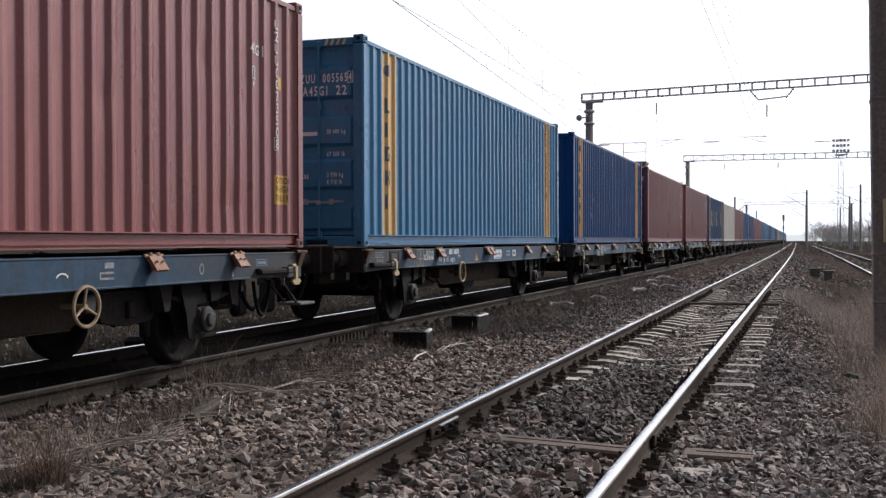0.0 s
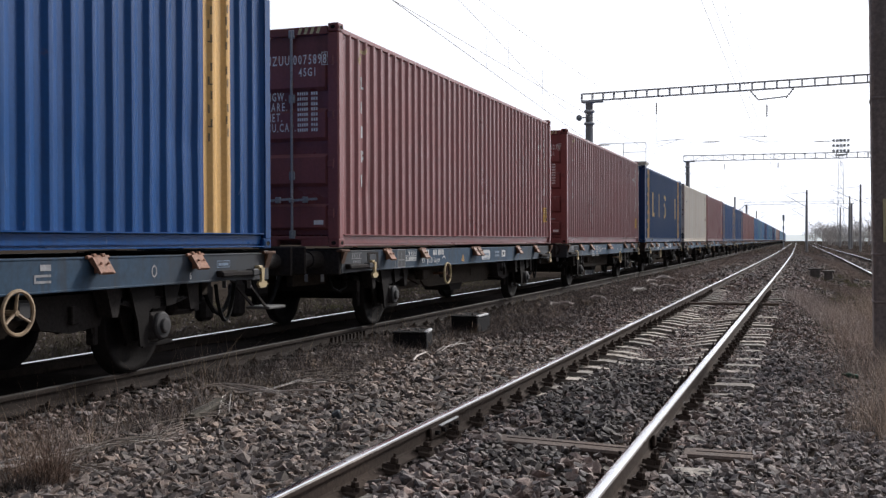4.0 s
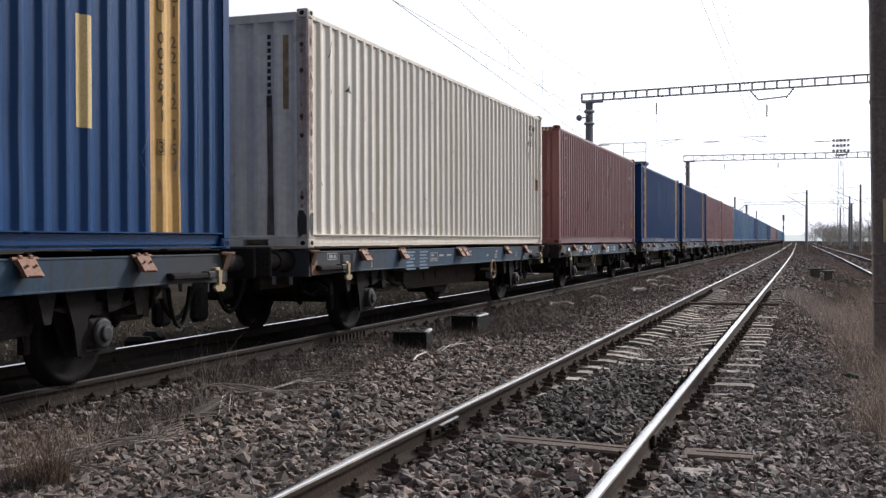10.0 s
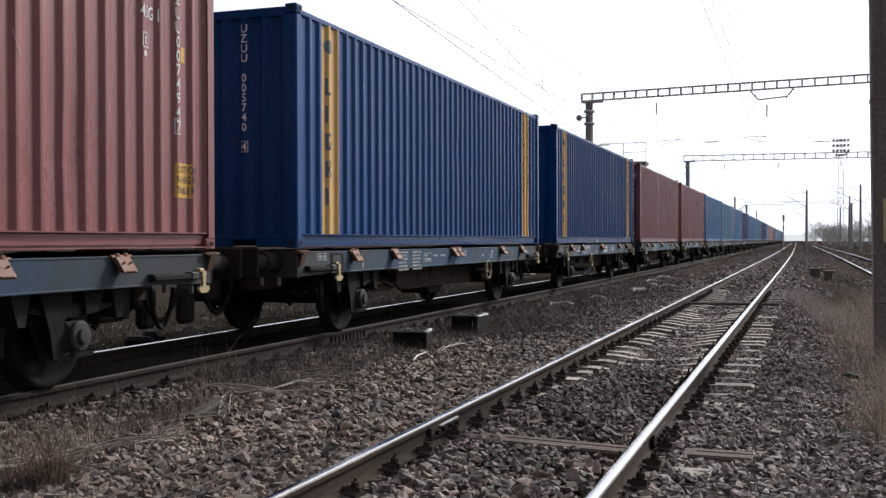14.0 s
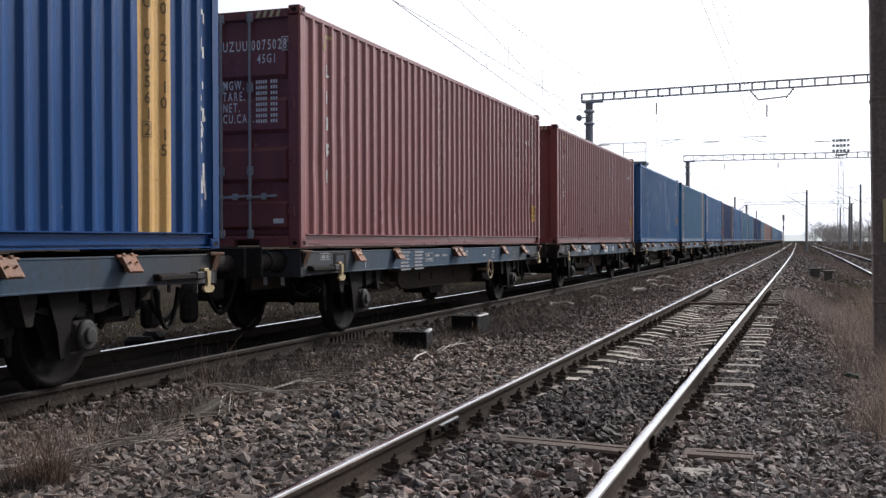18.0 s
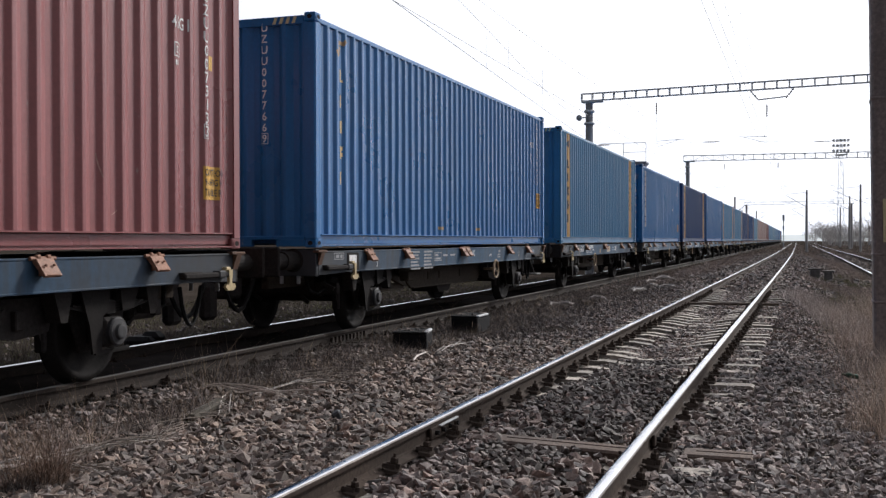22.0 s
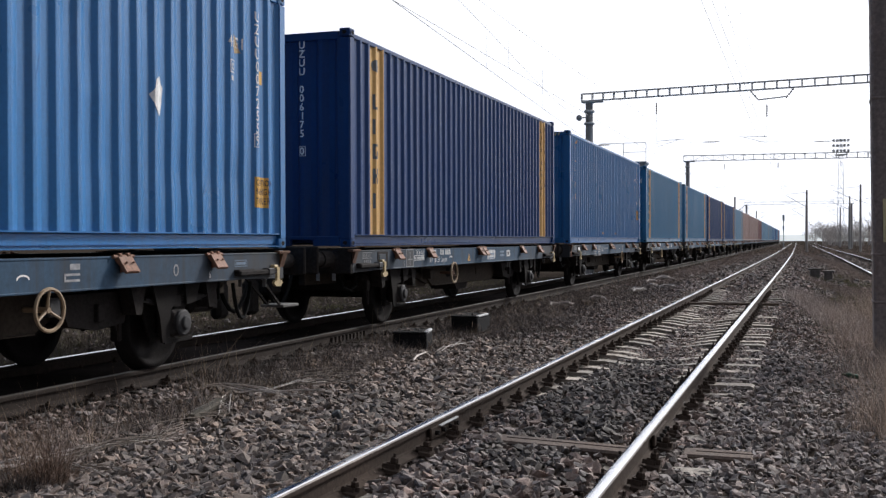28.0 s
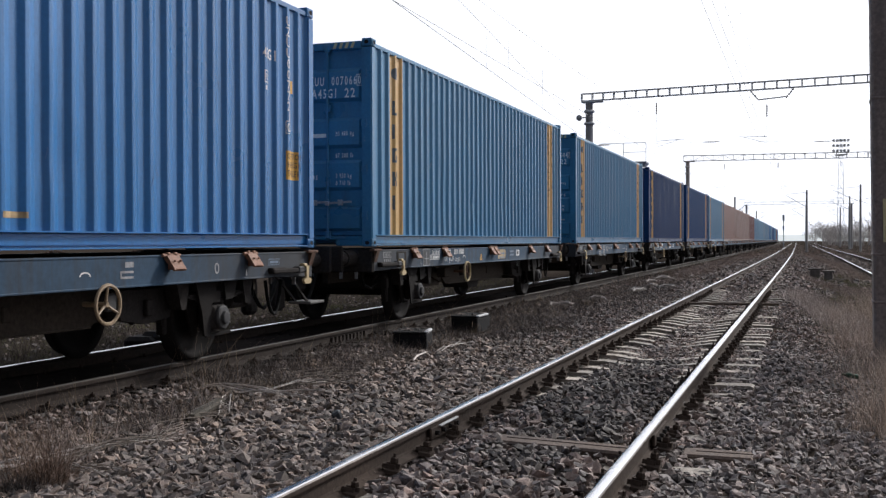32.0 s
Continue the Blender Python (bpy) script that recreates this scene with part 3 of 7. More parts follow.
def shapes():
    SHAPES["side_panel"], SHAPES["end_panel"], SHAPES["roof"] = side_panel_mesh(), end_panel_mesh(), roof_mesh()
    SHAPES["pressed"] = pressed_mesh()
    SHAPES["casting"], SHAPES["door"], SHAPES["rod"], SHAPES["handle"] = casting_mesh(), door_mesh(), lock_rod_mesh(), door_handle_mesh()
    SHAPES["post"] = Form().prism([(-0.155, 0.0), (-0.02, 0.0), (0.0, 0.02), (0.0, 0.135), (-0.035, 0.135), (-0.035, 0.05), (-0.155, 0.05)], "z", 0.115, HIGH - 0.115).mesh("corner_post", paints["brown"])
    SHAPES["top_rail"] = Form().box((0, LONG / 2, HIGH - 0.070), (0.062, LONG - 0.34, 0.064), 0.008).mesh("top_rail", paints["brown"])
    SHAPES["bottom_rail"] = Form().prism([(-0.09, 0.02), (-0.002, 0.02), (-0.002, 0.030), (-0.072, 0.036), (-0.076, 0.150), (0.002, 0.160), (0.002, 0.172), (-0.09, 0.172)], "y", 0.17, LONG - 0.17).mesh("bottom_rail", paints["brown"])
    SHAPES["header"] = Form().box((0, 0.06, HIGH - 0.074), (2.11, 0.10, 0.11), 0.008).mesh("header", paints["brown"])
    f = Form().box((0, 0.05, 0.125), (2.11, 0.09, 0.05), 0.006).box((-0.86, 0.05, 0.06), (0.40, 0.09, 0.09), 0.006).box((0.86, 0.05, 0.06), (0.40, 0.09, 0.09), 0.006).box((0.0, 0.05, 0.06), (0.62, 0.09, 0.09), 0.006)
    SHAPES["sill"] = f.mesh("end_sill", paints["brown"])
    SHAPES["floor"] = Form().box((0, LONG / 2, 0.10), (2.34, LONG - 0.3, 0.09)).mesh("floor", paints["brown"])
    SHAPES["hinge"] = Form().box((0, 0.01, 0), (0.09, 0.03, 0.10), 0.01).tube([(0.035, 0.0, -0.06), (0.035, 0.0, 0.06)], 0.016, 6).mesh("hinge", paints["brown"])


GLYPHS = {}


def glyph(ch):
    """The outline of a character as a flat mesh, one unit high."""
    if ch not in GLYPHS:
        curve = bpy.data.curves.new("letter", "FONT")
        curve.body = ch
        curve.resolution_u = 2
        curve.offset = 0.014
        ob = bpy.data.objects.new("letter", curve)
        me = ob.to_mesh()
        k = 1 / 0.70
        GLYPHS[ch] = ([(v.co.x * k, v.co.y * k) for v in me.vertices], [tuple(p.vertices) for p in me.polygons])
        ob.to_mesh_clear()
        bpy.data.objects.remove(ob)
        bpy.data.curves.remove(curve)
    return GLYPHS[ch]


def lay(items, where):
    """Flat shapes laid on a wall. items: (corners, faces) in (along, up). where: 'side', 'end' or a distance for a plain plate."""
    bm = bmesh.new()
    for verts, faces in items:
        vs = [bm.verts.new((a, b, 0)) for a, b in verts]
        for face in faces:
            try:
                bm.faces.new([vs[i] for i in face])
            except ValueError:
                pass
    start = Y0 if where == "side" else X0
    if where in ("side", "end"):
        xs = [v.co.x for v in bm.verts]
        for cut in wave_breaks(start, LONG):
            if min(xs) < cut < max(xs):
                bmesh.ops.bisect_plane(bm, geom=bm.verts[:] + bm.edges[:] + bm.faces[:], plane_co=(cut, 0, 0), plane_no=(1, 0, 0), dist=1e-5)
    f = Form()
    bm.verts.index_update()
    place = {"side": lambda a, b: (SIDE_X + wave(a, Y0) + 0.004, a, b), "end": lambda a, b: (a, 0.012 - wave(a, X0) * 1.25 - 0.004, b)}
    go = place[where] if where in place else (lambda a, b: (a, where, b))
    f.add([go(v.co.x, v.co.y) for v in bm.verts], [tuple(v.index for v in face.verts) for face in bm.faces])
    bm.free()
    return f


def rect(a, b, w, h):
    return ([(a, b), (a + w, b), (a + w, b + h), (a, b + h)], [(0, 1, 2, 3)])


def words(text, a, b, size, squeeze=0.8, step=None):
    """Upright lettering from (a, b); with step, the characters stand below one another."""
    out, x, z = [], a, b
    for ch in text:
        if ch != " ":
            verts, faces = glyph(ch)
            wide = max(p[0] for p in verts)
            dx = -wide * size * squeeze / 2 if step else 0
            out.append(([(x + dx + p[0] * size * squeeze, z + p[1] * size) for p in verts], faces))
            adv = wide * size * squeeze + size * 0.16
        else:
            adv = size * 0.4
        if step:
            z -= step
        else:
            x += adv
    return out


def framed(text, a, b, size, squeeze=0.8, step=None):
    """Lettering whose last character stands in a thin frame."""
    out = words(text, a, b, size, squeeze, step)
    xs, zs = [p[0] for p in out[-1][0]], [p[1] for p in out[-1][0]]
    g, w = size * 0.16, size * 0.07
    x0, x1, z0, z1 = min(xs) - g, max(xs) + g, min(zs) - g, max(zs) + g
    return out + [rect(x0, z0, x1 - x0, w), rect(x0, z1 - w, x1 - x0, w), rect(x0, z0 + w, w, z1 - z0 - 2 * w), rect(x1 - w, z0 + w, w, z1 - z0 - 2 * w)]


def side_curve(points, w):
    """A curved stroke of even width, as a strip."""
    verts, faces = [], []
    for i, p in enumerate(points):
        q, o = points[max(i - 1, 0)], points[min(i + 1, len(points) - 1)]
        d = Vector((o[0] - q[0], o[1] - q[1])).normalized()
        verts += [(p[0] - d.y * w / 2, p[1] + d.x * w / 2), (p[0] + d.y * w / 2, p[1] - d.x * w / 2)]
        if i:
            faces.append((2 * i - 2, 2 * i - 1, 2 * i + 1, 2 * i))
    return (verts, faces)


def post_flakes(t):
    """Bare and rusty patches where the paint has come off a corner post."""
    r = random.Random(66)
    bare, rust, foot = Form(), Form(), Form()

    def blot(f, z, wide, tall, face):
        n, ring_pts = 9, []
        for i in range(n):
            a = 2 * math.pi * i / n
            u, w = wide * r.uniform(0.6, 1.0) * math.cos(a), z + tall * r.uniform(0.6, 1.0) * math.sin(a)
            ring_pts.append((WIDE / 2 + 0.003, max(0.022, min(0.132, 0.080 + u)), w) if face else (WIDE / 2 - 0.085 + max(-0.066, min(0.062, u)), -0.003, w))
        f.add(ring_pts, [tuple(range(n))])

    for i in range(15):
        blot(bare, 0.55 + 0.15 * i + r.uniform(-0.04, 0.04), r.uniform(0.035, 0.07), r.uniform(0.05, 0.13), True)
    for i in range(9):
        blot(bare, r.uniform(0.5, 2.7), r.uniform(0.015, 0.04), r.uniform(0.02, 0.07), False)
    for z in (0.62, 1.38, 1.62, 2.18, 2.5):
        blot(rust, z + r.uniform(-0.08, 0.08), 0.022, 0.06, True)
        blot(rust, z, 0.035, 0.035, False)
    for face in (True, False):
        blot(foot, 0.30, 0.10, 0.21, face)
    part("bare_patch", bare, bare_primer, t, "pinkish bare patches on the corner post")["kind"] = "stuff"
    part("rust_spot", Form().add([(x + (0.002 if x > WIDE / 2 else 0), y - (0.002 if y < 0 else 0), z) for x, y, z in rust.v], rust.f), dark_rust, t, "dark rust spots on the corner post")["kind"] = "stuff"
    part("dark_patch", foot, plate_grey, t, "dark grey repaired foot of the post")["kind"] = "stuff"


def container(k, paint, near_doors, band, label, number="", marks=(), end_number=""):
    rnd = random.Random(100 + k)
    t = thing("shipping_container", label, "container", "containers on the train")
    body = paints[paint]
    S = SHAPES
    coat = own_bands.get(k, striped[paint]) if band else body
    side = part("side_panel", side_panel_mesh(200 + k) if k < 20 else S["side_panel"], coat, t)
    part("side_panel", S["side_panel"], coat, t, m=pose(0, LONG, 0, 0, 0, 180))
    turn = pose(0, LONG, 0, 0, 0, 180)
    for m in (Matrix(), turn):
        for flip in (1, -1):
            mirror = Matrix.Diagonal((flip, 1, 1, 1))
            part("corner_post", S["post"], flaking if k == 6 and m == Matrix() else body, t, m=m @ Matrix.Translation((flip * WIDE / 2, 0, 0)) @ mirror)
            for z, up in ((0, 1), (HIGH + 0.016, -1)):
                part("corner_casting", S["casting"], body, t, m=m @ Matrix.Translation((flip * WIDE / 2, 0, z)) @ mirror @ Matrix.Diagonal((1, 1, up, 1)))
        part("top_end_rail", S["header"], body, t, m=m)
        part("end_sill", S["sill"], body, t, m=m)
        part("top_side_rail", S["top_rail"], body, t, m=m @ Matrix.Translation((WIDE / 2 - 0.050, 0, 0)))
        part("bottom_side_rail", S["bottom_rail"], body, t, m=m @ Matrix.Translation((WIDE / 2 - 0.003, 0, 0)))
    part("roof", S["roof"], body, t)
    part("floor", S["floor"], body, t)
    part("end_panel", S["end_panel"], stained_white if k == 6 else body, t, m=turn if near_doors else Matrix())
    m = Matrix() if near_doors else turn
    for s in (-1, 1):
        d = part("door", S["door"], body, t, m=m @ Matrix.Translation((s * 0.555, 0, 0)))
        for x in (-0.42, -0.02) if s > 0 else (0.02, 0.42):
            part("lock_rod", S["rod"], body if paint in ("light", "royal", "ink") else bare_steel, d, "steel locking rod", m=pose(x, 0.0, 0))
            part("door_handle", S["handle"], bare_steel, d, "steel door handle", m=pose(x, -0.006, 0.56 + 0.06 * (s > 0)) @ Matrix.Diagonal((s, 1, 1, 1)))
        for z, k2 in ((0.40, 0.8), (1.02, 1.0), (1.62, 1.0), (2.30, 1.1)):
            part("pressed_panel", S["pressed"], body, d, m=pose(0, 0, z) @ Matrix.Diagonal((1, 1, k2, 1)))
        for z in (0.45, 1.10, 1.75, 2.45):
            part("hinge", S["hinge"], body, d, m=pose(s * 0.545, 0.0, z) @ Matrix.Diagonal((s, 1, 1, 1)))
    # lettering on the side
    ink = dark_ink if paint == "white" else white_paint
    far_y = 11.534
    high = k in (12, 16)
    low = 0.30 if high else -0.05 if k == 14 else 0.0
    if not band:
        if paint == "white":
            pass
        elif number:
            part("number", lay(framed(number.replace(" ", ""), far_y, 2.62 if high else 2.52, 0.112, 0.92, 0.125 if high else 0.137), "side"), ink, side, "vertical identification number")["kind"] = "stuff"
        else:
            part("number", lay([rect(far_y - 0.05, 2.46 - 0.135 * i, 0.10, 0.09) for i in range(11) if i != 4], "side"), ink, side, "vertical row of worn lettering")["kind"] = "stuff"
        part("small_mark", lay(words("45G1", 10.93, 2.16, 0.12, 0.7) + [rect(10.95, 1.88, 0.13, 0.012), rect(10.95, 2.01, 0.13, 0.012), rect(10.95, 1.88, 0.012, 0.14), rect(11.07, 1.88, 0.012, 0.14), rect(10.985, 1.915, 0.015, 0.07), rect(11.0, 1.915, 0.04, 0.015), rect(11.0, 1.97, 0.04, 0.015), rect(10.97, 1.80, 0.025, 0.05), rect(11.01, 1.80, 0.025, 0.05)], "side"), ink, side)["kind"] = "stuff"
        if paint != "white":
            tag = part("caution_sticker", lay([rect(far_y - 0.05, 0.51 + low, 0.30, 0.34)], "side"), sticker, side, "yellow height warning sticker")
            letters = []
            for word, z in (("CAUTION", 0.755), ("9-6 HIGH", 0.655), ("TRAILER", 0.55)):
                letters += words(word, far_y - 0.035, z + low, 0.070, 0.64)
            f = lay(letters, "side")
            f.v = [(x + 0.003, y, z) for x, y, z in f.v]
            part("sticker_text", f, dark_ink, tag, "black capitals")["kind"] = "stuff"
            part("yellow_label", lay([rect(far_y + 0.06, 1.84, 0.10, 0.15)], "side"), sticker, side)
        if k != 14 and paint != "white":
            signs = [rect(0.83, 2.18 - 0.337 * i, w, 0.165) for i, w in enumerate((0.03, 0.03, 0.055, 0.04, 0.03))] + [rect(0.86, 2.18, 0.045, 0.03), rect(0.87, 1.20, 0.03, 0.05), rect(0.87, 1.28, 0.03, 0.05)]
            part("near_letters", lay(signs, "side"), yellow_ink if k in (12, 16) else pale_letter, side, "pale vertical row of painted marks")["kind"] = "stuff"
    else:
        s = []
        for i in range(5):
            z, h = 1.95 - i * 0.351, 0.215
            s.append(rect(0.887, z, 0.045, h))
            if i == 0:
                s.append(rect(0.932, z, 0.085, 0.04))
            if i == 2:
                s += [rect(0.932, z, 0.07, 0.04), rect(0.932, z + h - 0.04, 0.07, 0.04), rect(0.957, z + 0.04, 0.045, 0.07)]
            if i == 3:
                s += [rect(0.932, z + 0.08, 0.03, 0.055), rect(0.962, z, 0.04, 0.08), rect(0.962, z + h - 0.08, 0.04, 0.08)]
        s.append(([(0.97 + 0.12 * math.cos(a), 2.57 + 0.09 * math.sin(a)) for a in [2 * math.pi * i / 10 for i in range(10)]], [tuple(range(10))]))
        part("band_mark", lay(s, "side"), band_ink, side, "dark marks down the yellow band")["kind"] = "stuff"
        if k == 9:
            rows = framed("UZUU 0055612", 10.94, 2.70, 0.11, 0.8, 0.148) + words("4510 22 10 15", 11.21, 2.70, 0.11, 0.8, 0.15)
        elif k == 1:
            rows = framed("UZUU 005565 4", 10.94, 2.70, 0.11, 0.8, 0.135)
        elif k == 5:
            rows = framed("UZUU 005641 3", 10.94, 2.70, 0.11, 0.8, 0.148)
        else:
            rows = [rect(10.905 + 0.025 * (i % 2), 2.56 - 0.145 * i, 0.018, 0.085) for i in range(11) if i != 4] + [rect(10.905, 2.56 - 0.145 * i, 0.045, 0.016) for i in range(11) if i % 3 == 0]
        if k == 9:
            pass
        elif k == 5:
            rows += words("45G1 22-12-15", 11.18, 2.70, 0.11, 0.8, 0.148)
        else:
            rows += [rect(11.22 + 0.02 * (i % 2), 2.62 - 0.13 * i, 0.022, 0.085) for i in range(12) if i not in (5, 8)]
        part("band_mark", lay(rows, "side"), band_ink if k == 1 else number_ink, side, "small dark lettering down the yellow band")["kind"] = "stuff"
    for name, items, ink2, lab in marks:
        f = lay(items, "side")
        if name == "name_strip":
            f.v = [(x + 0.003, y, z) for x, y, z in f.v]
        mark = part(name, f, ink2, side, lab)
        if len(items) > 1 and name != "painted_letter":
            mark["kind"] = "stuff"
    # small scratches and dents rubbed to a lighter colour
    rubs = []
    for i in range(rnd.randint(8, 14)):
        y, z, d, e = rnd.uniform(0.4, 11.6), rnd.choice((rnd.uniform(0.25, 0.9), rnd.uniform(0.3, 2.7))), rnd.uniform(-0.08, 0.08), rnd.uniform(0.04, 0.22)
        rubs.append(side_curve([(y, z), (y + d * 0.6, z + e * 0.5), (y + d, z + e)], rnd.uniform(0.005, 0.012)))
    part("scratch", lay(rubs, "side"), brown_stain if paint == "white" else scrape_brown if paint in ("brown", "red", "pink") else scrape_blue, side, "light scratches in the paint")["kind"] = "stuff"
    hazard = []
    for q in range(4):
        a0 = 0.62 + 0.09 * q
        hazard.append(([(a0, HIGH - 0.115), (a0 + 0.045, HIGH - 0.115), (a0 + 0.075, HIGH - 0.034), (a0 + 0.03, HIGH - 0.034)], [(0, 1, 2, 3)]))
    if paint not in ("royal", "ink", "navy", "white"):
        part("hazard_stripes", lay(hazard, 0.0065), pale_plate, t, "worn pale yellow warning stripes")["kind"] = "stuff"
    if paint in ("brown", "bright", "pink") and k != 14:
        curl = [(0.68, 2.58), (0.72, 2.52), (0.80, 2.54), (0.82, 2.62), (0.76, 2.65), (0.82, 2.70), (0.92, 2.69), (0.96, 2.74)]
        part("worn_emblem", lay([side_curve(curl, 0.055)], "side"), faded_yellow, side, "faded ochre painted curl")
    # lettering on the end that faces the line ahead
    if near_doors:
        z = 2.42
        if paint == "steel":
            it = words(end_number[:4], 0.16, z, 0.125, 0.60) + framed(end_number[5:], 0.56, z, 0.125, 0.60) + words("45G1", 0.62, 2.23, 0.12, 0.8) + [rect(0.62 + 0.10 * i, 1.90 - 0.27 * q, 0.075, 0.09) for i in range(4) for q in range(4)]
            part("door_lettering", lay(it, 0.002), worn_white, t, "worn white identification lettering")["kind"] = "stuff"
            part("worn_label", lay([rect(0.62, 0.52, 0.34, 0.30)], 0.003), rust_patch, t, "brown worn label on the door")
        elif paint == "light":
            it = words(end_number[:4], 0.17, 2.30, 0.12, 0.56) + framed(end_number[5:], 0.60, 2.30, 0.12, 0.58) + words("UA45G1", 0.20, 2.12, 0.13, 0.60) + words("22", 0.80, 2.12, 0.13)
            for text, z in (("30 480 kg", 1.58), ("67 200 lb", 1.27), ("3 950 kg", 0.98), ("8 710 lb", 0.88)):
                it += words(text, 0.66, z, 0.06, 0.62)
            it += [rect(0.22, 1.56, 0.30, 0.055)] + words("TARE", 0.22, 0.96, 0.06, 0.62)
            part("door_lettering", lay(it, 0.002), end_ink, t, "white identification lettering")["kind"] = "stuff"
        else:
            it = words(end_number[:4], 0.16, z, 0.125, 0.60) + framed(end_number[5:], 0.56, z, 0.125, 0.60) + words("45G1", 0.64, 2.26, 0.11, 0.62)
            for i, w in enumerate(("MGW.", "TARE.", "NET.", "CU.CAP.")):
                it += words(w, 0.16, 1.95 - i * 0.137, 0.110, 0.58)
                for j in range(2):
                    at = 2.01 - i * 0.137 - j * 0.068
                    it += [rect(0.62 + 0.032 * q, at, 0.022, 0.042) for q in range(5)] + [rect(0.82 + 0.034 * q, at, 0.024, 0.042) for q in range(3)]
            it += [rect(0.85, 0.30, 0.14, 0.06)]
            part("door_lettering", lay(it, 0.005), end_ink, t, "white weight and identification lettering")["kind"] = "stuff"
    else:
        if end_number:
            it = framed(end_number if k == 5 else end_number[:4] + " " + end_number[5:11] + " " + end_number[11:] if band else end_number.replace(" ", ""), 0.50, 2.735 if high else 2.70 if k == 15 else 2.63, 0.100, 0.95, 0.153 if k == 5 else 0.120 if band else 0.140 if high else 0.149)
        else:
            it = [rect(0.47, 2.6 - 0.14 * i, 0.06, 0.10) for i in range(12) if i != 4]
        if k == 6:
            post_flakes(t)
            it = [rect(0.635, 2.6 - 0.085 * i, 0.05, 0.055) for i in range(11)]
            part("ochre_strip", lay([rect(0.86, 1.72, 0.07, 0.92)], "end"), faded_yellow, t, "ochre strip left by a label")
            part("stain", lay([([(0.62, 1.9), (0.70, 1.9), (0.715, 0.9), (0.74, 0.16), (0.62, 0.16), (0.635, 0.9)], [(0, 5, 2, 1), (5, 4, 3, 2)])], "end"), brown_stain, t, "brown stain running down the end")
        part("end_number", lay(it, "end"), ink if paint == "white" else end_ink, t, "vertical identification lettering")["kind"] = "stuff"
    return t


# ---- flat wagons ----
DECK = 1.155
SOLE_X = 1.205
WHEEL_R, AXLE_Y = 0.46, (2.15, 10.12)
SUSP_X = 1.02


def ring(c, r, w, n=20, axis="x"):
    pts = []
    for i in range(n + 1):
        a = 2 * math.pi * i / n
        pts.append((c[0], c[1] + r * math.cos(a), c[2] + r * math.sin(a)) if axis == "x" else (c[0] + r * math.cos(a), c[1], c[2] + r * math.sin(a)))
    return Form().tube(pts, w, 6, ends=False)


